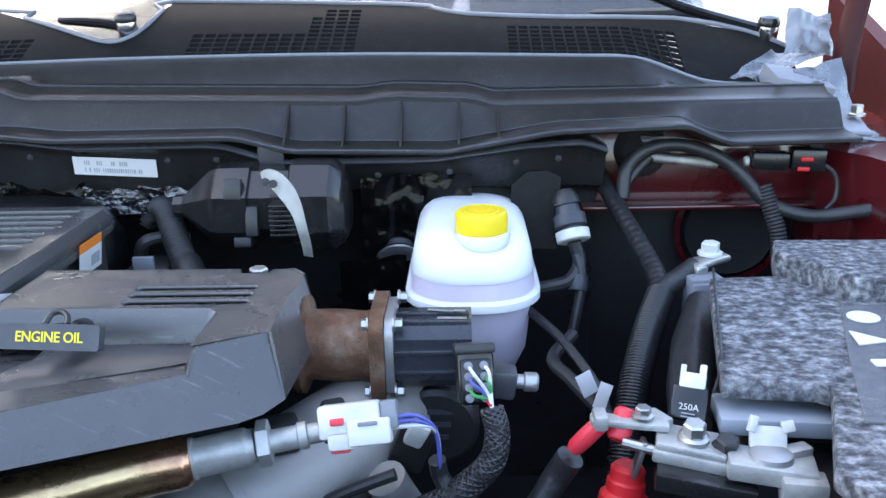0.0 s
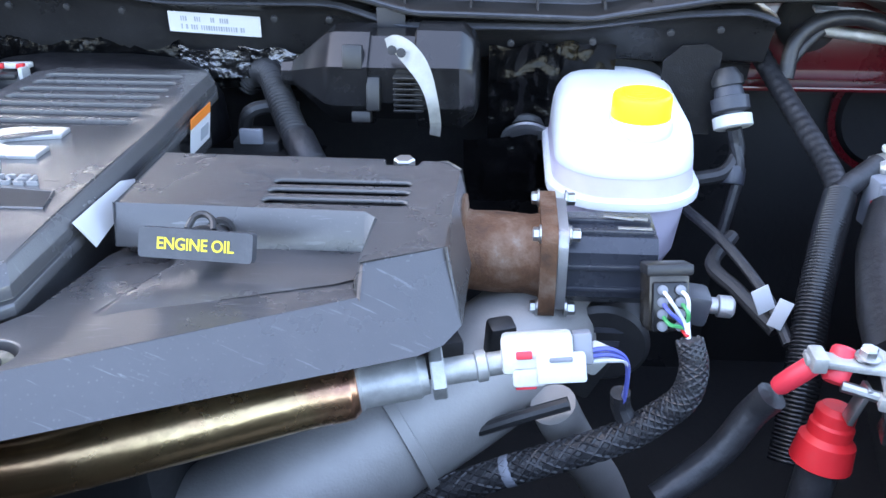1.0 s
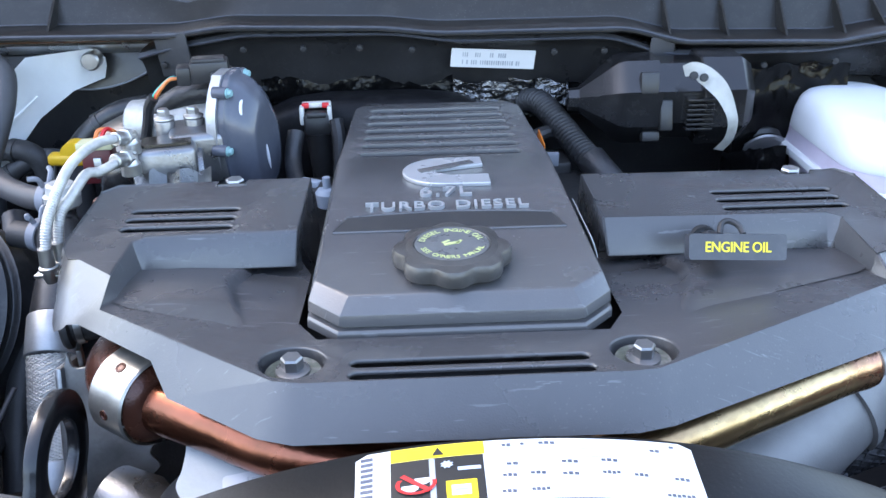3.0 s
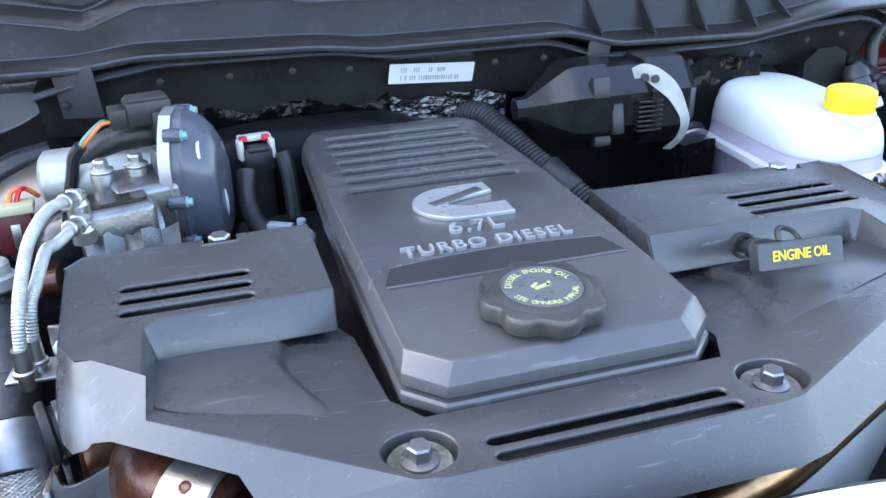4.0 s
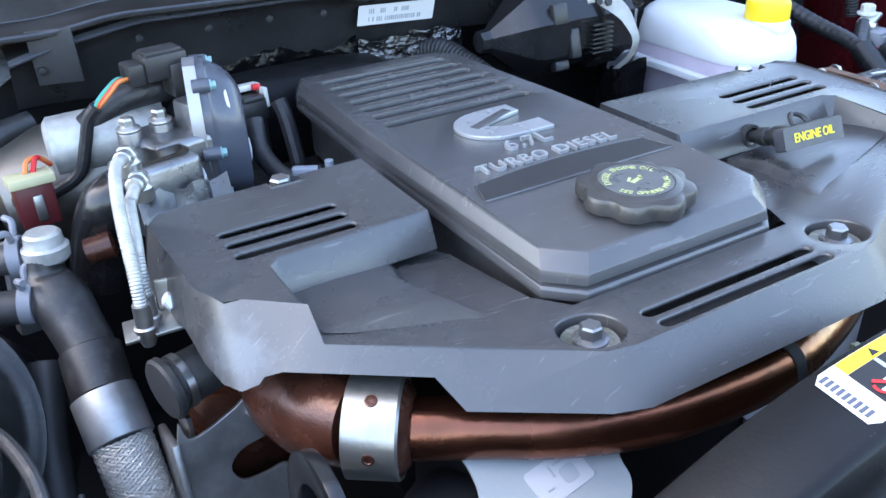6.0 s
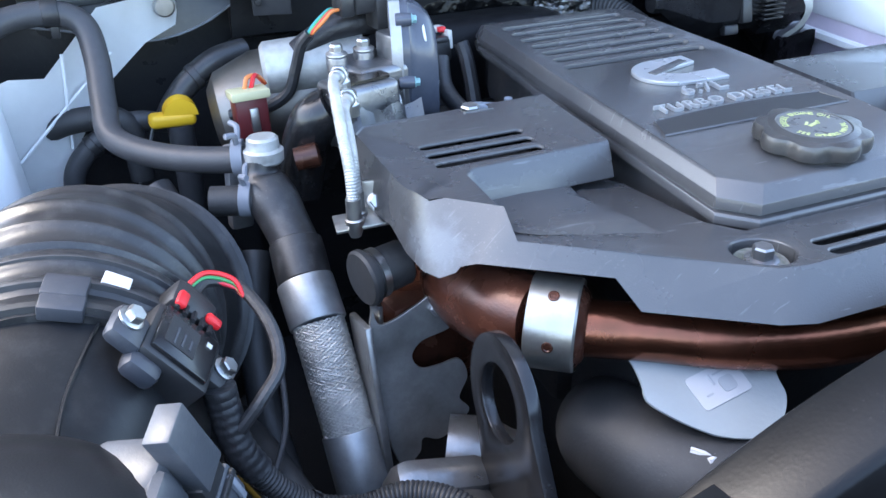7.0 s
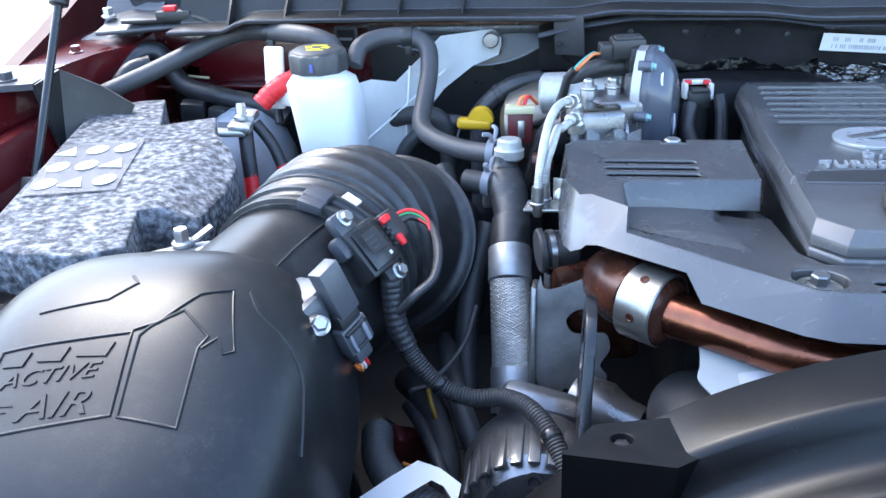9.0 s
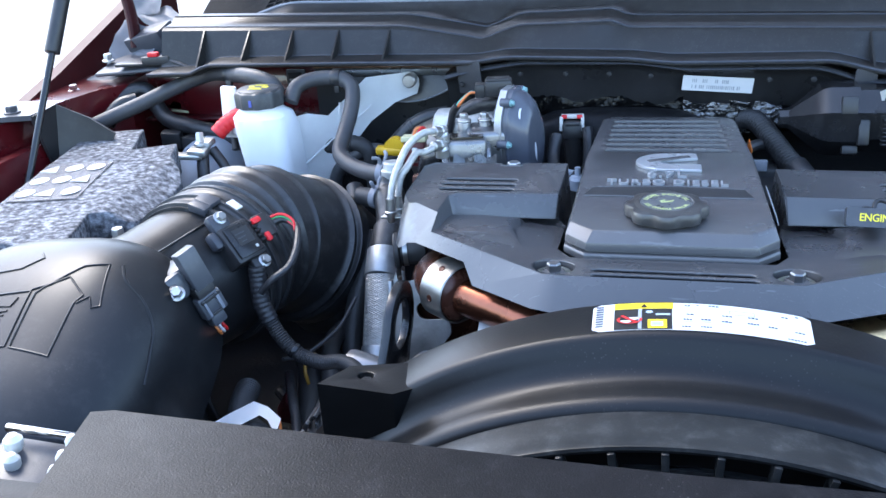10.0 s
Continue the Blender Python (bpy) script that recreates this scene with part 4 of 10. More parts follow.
# raised outer plateau of each recess floor, stepping down towards the middle
for s, xo in ((-1, -0.243), (1, 0.298)):
    bm = B()
    rows = []
    for k in range(17):
        y = 0.184 - 0.134 * k / 16
        xs = s * (0.158 + 0.010 * math.exp(-((y - 0.122) / 0.026) ** 2) - 0.34 * max(0.0, 0.088 - y))
        f = min(1.0, max(0.0, (y - 0.050) / 0.040))
        h = 0.0052 * f * f * (3 - 2 * f)
        xe = s * min(abs(xo), abs(xs) + max(0.004, (y - 0.050) * 3.0))
        rows.append([bm.verts.new((xs + (xe - xs) * u + s * e, y, deck_z(xs + (xe - xs) * u + s * e, y) + hh)) for u, e, hh in ((0, -0.004, -0.0012), (0, 0.0, h * 0.25), (0, 0.003, h * 0.85), (0, 0.006, h), (0.5, 0.003, h * 0.8), (1.0, 0.0, h * 0.3 - 0.0006))])
    for a, b in zip(rows, rows[1:]):
        for k in range(5):
            bm.faces.new((a[k], b[k], b[k + 1], a[k + 1]))
    part("recess_step", bm, "cover", cover, sharp=80)
# added dark plates that stand in for the shade below the slots
for xs in ((-0.285, -0.165), (0.200, 0.335)):
    bm = B()
    box(bm, (sum(xs) / 2, 0.197, 1.1895), (xs[1] - xs[0], 0.070, 0.004), (0, 0, 0), 0.001)
    part("dark_slot_plate", bm, "lining", cover, "dark plate added to keep the slots black")
bm = B()
box(bm, (0.0, -0.009, 1.1795), (0.170, 0.036, 0.004), (0, 0, 0), 0.001)
part("dark_slot_plate", bm, "lining", cover, "dark plate added to keep the slots black")
hexbolt("cover_bolt", (-0.191, 0.280, 1.197), (0, 0, 1), 0.0085, 0.014, label="zinc plated bolt head at the rear edge of the engine cover", group="engine cover bolts")
hexbolt("cover_bolt", (0.307, 0.268, 1.196), (0, 0, 1), 0.0085, 0.014, label="zinc plated bolt head at the rear edge of the engine cover", group="engine cover bolts")
for x in (-0.110, 0.108):
    b = thing("cover_bolt", (x, 0.003, 1.1850), "flanged hexagon bolt in a round well of the engine cover", "bolt", group="engine cover bolts")
    bm = B()
    lathe(bm, (x, 0.003, 1.1852), (x, 0.003, 1.2), [(0, 0.0175), (0.004, 0.0175), (0.0045, 0.012)], 28)
    part("washer", bm, "dirtywasher", b, "oily stained washer")
    hexbolt("head", (x, 0.003, 1.1892), (0, 0, 1), 0.0070, 0.0115, b, "grey hexagon head", "castgrey", 1.55)

# ---- valve cover ----
vc = thing("valve_cover", (-0.003, 0.26, 1.15), "dark grey plastic valve cover with raised lettering and ribs", "engine cover")
VX, VF, VB = -0.003, 0.034, 0.500


def vtop(y):
    return 1.2170 + 0.040 * min(max(y - 0.04, 0), 0.05) - 0.016 * max(0.0, y - 0.20) - 3.0 * max(0.0, y - 0.462) ** 2


def vring(bm, inset, z, lift):
    """One level of the cover's wall: full inset at the front, about half of it along the sides."""
    w0, w1, c, si = 0.104 - inset * (0.5 if z > 1.1886 else 0.9), 0.103 - inset * (0.5 if z > 1.1886 else 1.0), 0.021, inset
    f = VF + si
    pts = [(-w0 + c + si * 0.2, f), (w0 - c - si * 0.2, f), (w0, f + c)]
    back = [(w1 - 0.0015 * k - 0.30 * max(0.0, y - 0.476), y - inset * 0.5) for k, y in enumerate((0.31, 0.34, 0.37, 0.40, 0.44, 0.476, 0.505, 0.532))]
    pts += back + [(-x, y) for x, y in back[::-1]] + [(-w0, f + c)]
    return [bm.verts.new((VX + x, y, (vtop(y) - 1.217) * lift + z)) for x, y in pts]


bm = B()
rings = [vring(bm, i, z, l) for i, z, l in ((0.012, 1.140, 0), (0.012, 1.1870, 0.3), (0.0015, 1.1887, 0.3), (0.0020, 1.1945, 0.6), (0.0032, 1.1962, 0.6), (0.0075, 1.1966, 0.6), (0.0075, 1.1988, 0.6), (0.0036, 1.1996, 0.7), (0.0048, 1.2068, 0.9), (0.0062, 1.2082, 1.0), (0.0122, 1.2154, 1.0), (0.0136, 1.2166, 1.0), (0.0156, 1.2172, 1.0))]
nr = len(rings[0])
for a, b in zip(rings, rings[1:]):
    for k in range(nr):
        bm.faces.new((a[k], a[(k + 1) % nr], b[(k + 1) % nr], b[k]))
t = rings[-1]
# top: front slope, plateau with seven recessed grooves, rear falling away in strips
xw = lambda y: 0.0962 - 0.001 * (y - 0.06) / 0.24
mids = [[bm.verts.new((VX + s * xw(y), y, vtop(y) + 0.0002)) for s in (-1, 1)] for y in (0.12, 0.20)]
bm.faces.new((t[0], t[1], t[2], mids[0][1], mids[0][0], t[-1]))
bm.faces.new((*mids[0], *mids[1][::-1]))
br, fl = t[3:11], t[11:19][::-1]
plate_top = [(v.co.x, v.co.y) for v in (mids[1][0], mids[1][1], *br[:6], *fl[:6][::-1])]
grooves = [slot(VX - 0.072 + 0.0008 * k, VX + 0.068 - 0.0010 * k, 0.3140 + 0.0238 * k, 0.0132) for k in range(7)]
sheet(bm, plate_top, grooves, lambda x, y: vtop(y), 0.0060)
for k in range(5, 7):
    bm.faces.new((fl[k], br[k], br[k + 1], fl[k + 1]))
bm.faces.new([t[-1], mids[0][0], mids[1][0], fl[0]][::-1])
bm.faces.new((t[2], mids[0][1], mids[1][1], br[0]))
bmesh.ops.remove_doubles(bm, verts=bm.verts, dist=0.0006)
soften(bm, 0.0012, 2, 17)
part("body", bm, "vcover", vc, sharp=24)
# dark strips put on the groove floors in place of their shade
for k in range(7):
    bm = B()
    prism(bm, slot(VX - 0.072 + 0.0008 * k, VX + 0.068 - 0.0010 * k, 0.3140 + 0.0238 * k, 0.0128, 6), -0.0058, -0.0036)
    for v in bm.verts:
        v.co.z += vtop(0.3140 + 0.0238 * k)
    part("groove_shade", bm, "vdark", vc, "black strip standing in for shade in a groove")
arch = [(-0.090, 0.139), (0.085, 0.139), (0.079, 0.164)] + [(0.079 - 0.0133 * k, 0.1660 + 0.0065 * math.sin(math.pi * k / 12)) for k in range(13)] + [(-0.082, 0.164)]
bm = B()
prism(bm, [(VX + x, y) for x, y in arch], -0.003, 0.0010, 0.0005, 1)
for v in bm.verts:
    v.co.z += vtop(v.co.y)
part("inlay", bm, "vdark", vc, "finely textured black inlay strip")
bm = B()
tube(bm, [(VX + x, y, vtop(y) + 0.0006) for x, y in arch + arch[:2]], 0.0011, 6, 1, smooth=False)
part("inlay_rim", bm, "vcover", vc)
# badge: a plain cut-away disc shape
bm = B()
c = []
for k in range(15):
    a = radians(96 + 168 * k / 14)
    c.append((-0.004 + 0.036 * math.cos(a), 0.2485 + 0.031 * math.sin(a)))
c = [(0.030, 0.2800), (0.0, 0.2800)] + c[1:-1] + [(0.0, 0.2175), (0.034, 0.2175), (0.034, 0.2385), (0.002, 0.2375), (-0.012, 0.2440), (-0.010, 0.2520), (0.031, 0.2620)]
c = [(x - 0.001, 0.2255 + (y - 0.2175) * 1.056) for x, y in c]
t = B()
sheet(t, c, [], lambda x, y: 0.0)
res = bmesh.ops.extrude_face_region(t, geom=t.faces[:])
bmesh.ops.translate(t, vec=(0, 0, 0.0038), verts=[v for v in res["geom"] if isinstance(v, bmesh.types.BMVert)])
soften(t, 0.0007, 1, 60)
for v in t.verts:
    v.co.z += vtop(v.co.y) - 0.0004
merge(bm, t)
part("badge", bm, "satin", vc, "satin silver badge shape")
bm = B()
box(bm, (-0.003, 0.2670, vtop(0.267) + 0.0036), (0.052, 0.0085, 0.0010), (0, 0, 24), 0.0003)
part("badge_bar", bm, "vcover", vc, "dark band across the badge")
for s, y, size in (("6.7L", 0.2105, 0.0250), ("TURBO DIESEL", 0.1820, 0.0200)):
    bm = lettering(s, size, pose(-0.006, y, vtop(y) + 0.0013, 3, 0, 0) @ Matrix.Diagonal((0.90 if len(s) > 5 else 0.92, 0.86, 1, 1)), 0.0036, 1.12, bold=0.00012)
    part("lettering", bm, "satin", vc, "raised silver lettering " + s, sharp=30)

# white side tag and warning sticker by the valve cover
bm = B()
tag_line = [(0.0990, 0.137, 1.2105), (0.0990, 0.175, 1.2095), (0.0995, 0.213, 1.2080), (0.1020, 0.232, 1.2020), (0.1050, 0.224, 1.1960), (0.1068, 0.182, 1.1915), (0.1072, 0.146, 1.1880), (0.1040, 0.141, 1.2000)]
bm.faces.new([bm.verts.new((x + 0.0015, y, z)) for x, y, z in tag_line])
bmesh.ops.triangulate(bm, faces=bm.faces[:])
bmesh.ops.solidify(bm, geom=bm.faces[:], thickness=0.0006)
single("paper_tag", bm, "white", "curled white paper tag tucked beside the valve cover", "tag")
wl_ = thing("warning_sticker", (0.098, 0.40, 1.16), "orange and white warning sticker on the side of the valve cover", "sticker")
Wm = basis((0.0985, 0.395, 1.186), (0.02, 1, 0.0), (0.15, 0, 1))
for nm, y0, y1, m_, z in (("paper", -0.020, 0.006, "white", 0.0), ("header", 0.006, 0.016, "orange", 0.0), ("picture", -0.014, -0.002, "ink_grey", 0.0006)):
    bm = B()
    w = 0.052 if nm != "picture" else 0.020
    box(bm, (0.0 if nm != "picture" else 0.01, (y0 + y1) / 2, 0.0006 + z), (w, y1 - y0, 0.0008))
    bmesh.ops.transform(bm, matrix=Wm, verts=bm.verts)
    part(nm, bm, m_, wl_)

# ---- oil filler cap ----
cap = thing("oil_filler_cap", (-0.006, 0.082, 1.2175), "scalloped dark grey oil filler cap with a printed ring", "cap")
CX, CY, CZ = -0.007, 0.083, 1.2175
lob = lambda a: 1.0 + 0.062 * math.cos(8 * a) - 0.012 * math.cos(16 * a)
bm = B()
lathe(bm, (CX, CY, CZ), (CX, CY, CZ + 1), [(0, 0.030), (0.006, 0.031)], 48)
lathe(bm, (CX, CY, CZ + 0.005), (CX, CY, CZ + 1), [(-0.002, 0.034), (-0.001, 0.0380), (0.002, 0.0392), (0.0080, 0.0390), (0.0105, 0.0378), (0.0115, 0.0345)], 96, lobes=lob)
lathe(bm, (CX, CY, CZ + 0.014), (CX, CY, CZ + 1), [(0, 0.0330), (0.0022, 0.0322), (0.0032, 0.0300), (0.0040, 0.0265), (0.0032, 0.0258)], 64)
part("knob", bm, "capblack", cap)
bm = B()
lathe(bm, (CX, CY, CZ + 0.0135), (CX, CY, CZ + 1), [(0, 0.0258), (0.0042, 0.0255)], 48)
part("disc", bm, "capdisc", cap, "hazy grey printed disc")


def ring_text(string, r, a0, a1, size, flip):
    bm = B()
    n = len(string)
    for k, ch in enumerate(string):
        if ch == " ":
            continue
        a = a0 + (a1 - a0) * k / (n - 1)
        m = pose(CX + r * math.sin(radians(a)), CY + r * math.cos(radians(a)), CZ + 0.0179, 0, 0, -a + (180 if flip else 0))
        merge(bm, lettering(ch, size, m, 0.0003))
    return bm


part("print", ring_text("DIESEL ENGINE OIL", 0.0208, -72, 72, 0.0066, False), "ink_lime", cap, "yellow-green ring of lettering DIESEL ENGINE OIL")
part("print", ring_text("SEE OWNERS MANUAL", 0.0208, 250, 110, 0.0060, True), "ink_lime", cap, "yellow-green ring of lettering SEE OWNERS MANUAL")
bm = B()
box(bm, (CX, CY, CZ + 0.0179), (0.011, 0.003, 0.0004), (0, 0, 18))
box(bm, (CX + 0.005, CY + 0.002, CZ + 0.0179), (0.002, 0.006, 0.0004), (0, 0, -30))
box(bm, (CX - 0.004, CY + 0.003, CZ + 0.0179), (0.006, 0.002, 0.0004), (0, 0, 40))
part("symbol", bm, "ink_lime", cap)

# ---- dipstick with its flag handle ----
dip = thing("dipstick", (0.20, 0.12, 1.19), "engine oil dipstick with a grey flag handle lettered in yellow", "dipstick")
Dm = basis((0.1980, 0.1026, 1.2155), (0.0713, -0.0002, -0.0030), (0, 0.40, 0.92))
bm = B()
t = B()
prism(t, rounded(0.0710, 0.0186, 0.0022, 3), -0.005, 0.005, 0.0014, 2)
bmesh.ops.transform(t, matrix=Dm, verts=t.verts)
merge(bm, t)
part("handle", bm, "grey", dip)
bm = lettering("ENGINE OIL", 0.0104, Dm @ pose(0.0, -0.0004, 0.0052, 0, 0, 0) @ Matrix.Diagonal((0.90, 1.0, 1, 1)), 0.0008, 0.95, bold=0.0001)
part("lettering", bm, "ink_yellow", dip, "yellow lettering ENGINE OIL")
bm = B()
lathe(bm, (0.1950, 0.1560, 1.1965), (0.1900, 0.1080, 1.2135), [(0, 0.0055), (0.012, 0.0055), (0.013, 0.0082), (0.020, 0.0082), (0.021, 0.0066), (0.028, 0.0066), (0.029, 0.0090), (0.036, 0.0090), (0.046, 0.0086)], 20)
part("stem", bm, "black", dip, "black ringed stem")
bm = B()
tube(bm, [(0.189, 0.112, 1.2215), (0.192, 0.119, 1.2265), (0.198, 0.121, 1.2275), (0.204, 0.117, 1.2255), (0.206, 0.111, 1.2215)], 0.0022, 8)
part("loop", bm, "black", dip, "small black pull loop")
bm = B()
lathe(bm, (0.1938, 0.1630, 1.1955), (0.1935, 0.1500, 1.1985), [(0, 0.0100), (0.008, 0.0105), (0.010, 0.0100), (0.0095, 0.0075), (0.002, 0.0070)], 22, caps=False)
part("grommet", bm, "vdark", dip, "dark hole grommet")

# ---- crossover pipe ----
xp = thing("crossover_pipe", (0.05, 0.0, 1.10), "heat-tinted copper and gold steel crossover pipe below the engine cover", "pipe")
bm = B()
tube(bm, [(-0.235, 0.066, 1.136), (-0.205, 0.045, 1.137), (-0.170, 0.024, 1.137), (-0.125, 0.000, 1.134), (-0.06, -0.018, 1.129), (0.03, -0.018, 1.123), (0.11, 0.001, 1.120), (0.20, 0.036, 1.126), (0.265, 0.062, 1.132), (0.288, 0.070, 1.133), (0.298, 0.073, 1.134)], 0.0195, 28, 8, radii=[0.0200, 0.0200, 0.0200, 0.0198, 0.0196, 0.0194, 0.0194] + [0.0195] * 10 + [0.0195, 0.019, 0.0155])
part("pipe", bm, "bronze", xp, sharp=60)
bm = B()
lathe(bm, (0.2965, 0.0725, 1.134), (0.345, 0.083, 1.140), [(0, 0.0125), (0.0015, 0.0150), (0.004, 0.0150), (0.005, 0.0138), (0.040, 0.0140), (0.042, 0.0125), (0.046, 0.0120)], 30)
part("fitting", bm, "zinc", xp, "dull nickel end fitting")
bm = B()
lathe(bm, (0.343, 0.0825, 1.1398), (0.37, 0.087, 1.1425), [(0, 0.0158), (0.001, 0.0168), (0.008, 0.0168), (0.009, 0.0158)], 6)
lathe(bm, (0.351, 0.0840, 1.1405), (0.39, 0.0915, 1.145), [(0, 0.0085), (0.020, 0.0085), (0.021, 0.0100), (0.027, 0.0100), (0.028, 0.0075), (0.040, 0.0075)], 20)
part("sensor_nut", bm, "zinc", xp, "hexagon sensor nut")
bm = B()
lathe(bm, (0.026, -0.0185, 1.1236), (0.058, -0.0125, 1.1214), [(0, 0.0148), (0.0008, 0.0162), (0.0270, 0.0176), (0.0280, 0.0160)], 32, caps=False)
part("wrap_band", bm, "capblack", xp, "sooty black band round the pipe")
for p0, p1 in (((0.034, -0.0175, 1.1230), (0.046, -0.015, 1.1224)),):
    bm = B()
    lathe(bm, p0, p1, [(0, 0.0198), (0.0, 0.0203), (0.012, 0.0203), (0.012, 0.0198)], 28)
    part("band", bm, "lining", xp, "blackened band")

# pressure sensor and white plug at the pipe's end
ps = thing("pressure_sensor", (0.415, 0.088, 1.13), "white electrical plug with red latches on a pressure sensor", "sensor")
Pm = basis((0.413, 0.089, 1.152), (1, 0.02, 0.10), (0, 0.45, 1))
for nm, c, sz, m_, bv in (("plug", (-0.004, 0.003, 0), (0.044, 0.024, 0.022), "offwhite", 0.003), ("shell", (0.010, -0.006, 0.006), (0.030, 0.018, 0.018), "white", 0.002), ("collar", (0.024, 0.004, -0.002), (0.012, 0.020, 0.018), "greylt", 0.002), ("latch", (-0.012, 0.003, 0.0112), (0.010, 0.005, 0.003), "pinkred", 0.001), ("latch", (-0.012, -0.0175, 0.004), (0.013, 0.003, 0.008), "pinkred", 0.001), ("skirt", (-0.010, -0.010, 0.003), (0.020, 0.014, 0.016), "offwhite", 0.002), ("lock_tab", (0.010, 0.0, 0.0155), (0.014, 0.003, 0.002), "greylt", 0.0008)):
    bm = B()
    box(bm, c, sz, (0, 0, 0), bv)
    bmesh.ops.transform(bm, matrix=Pm, verts=bm.verts)
    part(nm, bm, m_, ps)
for k, (c, dz) in enumerate((("wire_blue", 0.0), ("wire_white", -0.004), ("wire_blue", 0.004))):
    bm = B()
    tube(bm, [(0.438, 0.090, 1.152 + dz), (0.455, 0.096, 1.150 + dz), (0.468, 0.108, 1.135), (0.470, 0.118, 1.105 - 0.004 * k), (0.466, 0.124, 1.085)], 0.0017, 6)
    part("wire", bm, c, ps)

# ---- fan shroud ----
SX, SZ, SR = 0.015, 0.770, 0.450
fs = thing("fan_shroud", (SX, -0.16, 0.95), "curved black plastic fan shroud in front of the engine", "fan shroud")
rnd = lambda a, r, y: (SX + r * math.sin(a), y, SZ + r * math.cos(a))
prof = [(-0.104, SR - 0.045), (-0.1035, SR - 0.004), (-0.106, SR - 0.0005), (-0.1100, SR), (-0.146, SR - 0.004), (-0.1505, SR - 0.0055), (-0.153, SR - 0.009), (-0.157, SR - 0.018), (-0.161, SR - 0.026), (-0.166, SR - 0.0315), (-0.172, SR - 0.0340), (-0.180, SR - 0.0350), (-0.188, SR - 0.0356), (-0.193, SR - 0.0372), (-0.197, SR - 0.0410), (-0.1985, SR - 0.0450)]
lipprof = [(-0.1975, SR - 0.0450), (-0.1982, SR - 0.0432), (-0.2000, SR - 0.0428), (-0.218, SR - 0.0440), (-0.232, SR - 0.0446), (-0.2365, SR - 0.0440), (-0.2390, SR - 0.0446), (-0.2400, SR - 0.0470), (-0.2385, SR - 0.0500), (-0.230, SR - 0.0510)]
A0, A1, NA = radians(-52), radians(56), 90


def sweep_ring(profile, n):
    bm = B()
    rows = [[bm.verts.new(rnd(A0 + (A1 - A0) * k / n, r, y)) for y, r in profile] for k in range(n + 1)]
    for a, b in zip(rows, rows[1:]):
        for k in range(len(profile) - 1):
            bm.faces.new((a[k], b[k], b[k + 1], a[k + 1]))
    return bm


part("ring", sweep_ring(prof, NA), "shroud", fs, sharp=45)
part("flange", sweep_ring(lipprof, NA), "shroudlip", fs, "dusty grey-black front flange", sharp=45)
for k in range(-6, 8):
    a = radians(k * 5.3 + 2.2)
    bm = B()
    m = Matrix.Translation((SX, 0, SZ)) @ Matrix.Rotation(a, 4, "Y")
    t = B()
    box(t, (0, -0.236, SR - 0.089), (0.0055, 0.012, 0.080), (0, 0, 0), 0.0012)
    bmesh.ops.transform(t, matrix=m, verts=t.verts)
    merge(bm, t)
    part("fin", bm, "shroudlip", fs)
for r in (0.068, 0.091):
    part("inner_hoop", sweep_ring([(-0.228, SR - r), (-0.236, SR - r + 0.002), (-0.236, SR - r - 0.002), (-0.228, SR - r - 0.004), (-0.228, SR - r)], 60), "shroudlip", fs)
# added near-black sheet in place of the unlit depth behind the fins
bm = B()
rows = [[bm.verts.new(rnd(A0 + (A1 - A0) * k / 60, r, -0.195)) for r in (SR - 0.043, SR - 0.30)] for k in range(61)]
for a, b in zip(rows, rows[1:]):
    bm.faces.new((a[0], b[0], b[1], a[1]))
part("dark_backing", bm, "lining", fs, "dark sheet standing in for the shaded space behind the fins")
bm = B()
t = B()
sheet(t, [(-0.296, -0.156), (-0.226, -0.163), (-0.208, -0.150), (-0.206, -0.110), (-0.229, -0.113), (-0.276, -0.124)], [circle(-0.258, -0.137, 0.0055, 14, 1.3)], lambda x, y: 1.1495, 0.012)
merge(bm, t)
q = [(-0.276, -0.124), (-0.296, -0.156), (-0.226, -0.163), (-0.208, -0.150)]
for a, b in zip(q, q[1:]):
    bm.faces.new([bm.verts.new(v) for v in ((*a, 1.1495), (*b, 1.1495), (b[0], b[1], 1.02), (a[0], a[1], 1.02))])
soften(bm, 0.002, 2, 40)
part("mount_tab", bm, "shroud", fs)
bm = B()
lathe(bm, (-0.258, -0.137, 1.139), (-0.258, -0.137, 1.15), [(0, 0.0055), (0.006, 0.0055), (0.0065, 0.004)], 6)
part("screw", bm, "black", fs)

# service sticker following the shroud's curve
stk = thing("service_sticker", (0.018, -0.128, 1.21), "white, black and yellow service sticker curved over the fan shroud", "sticker")
down = lambda y: -0.1090 + (y + 0.1065) * 0.84
srnd = lambda a, r, y: rnd(a, r, down(y))
strip = lambda y: SR - 0.0045 * max(0.0, min(1.0, (-0.110 - down(y)) / 0.036))


def patch(name, x0, x1, y0, y1, m_, lift, label="", skew=True):
    bm = B()
    n = max(2, int((x1 - x0) / 0.006))
    rows = []
    for k in range(n + 1):
        x = x0 + (x1 - x0) * k / n
        rows.append([bm.verts.new(srnd(math.asin((x - SX) / SR), strip(y) + lift, y)) for y in (y0, (y0 + y1) / 2, y1)])
    for a, b in zip(rows, rows[1:]):
        for j in range(2):
            bm.faces.new((a[j], b[j], b[j + 1], a[j + 1]))
    return part(name, bm, m_, stk, label)


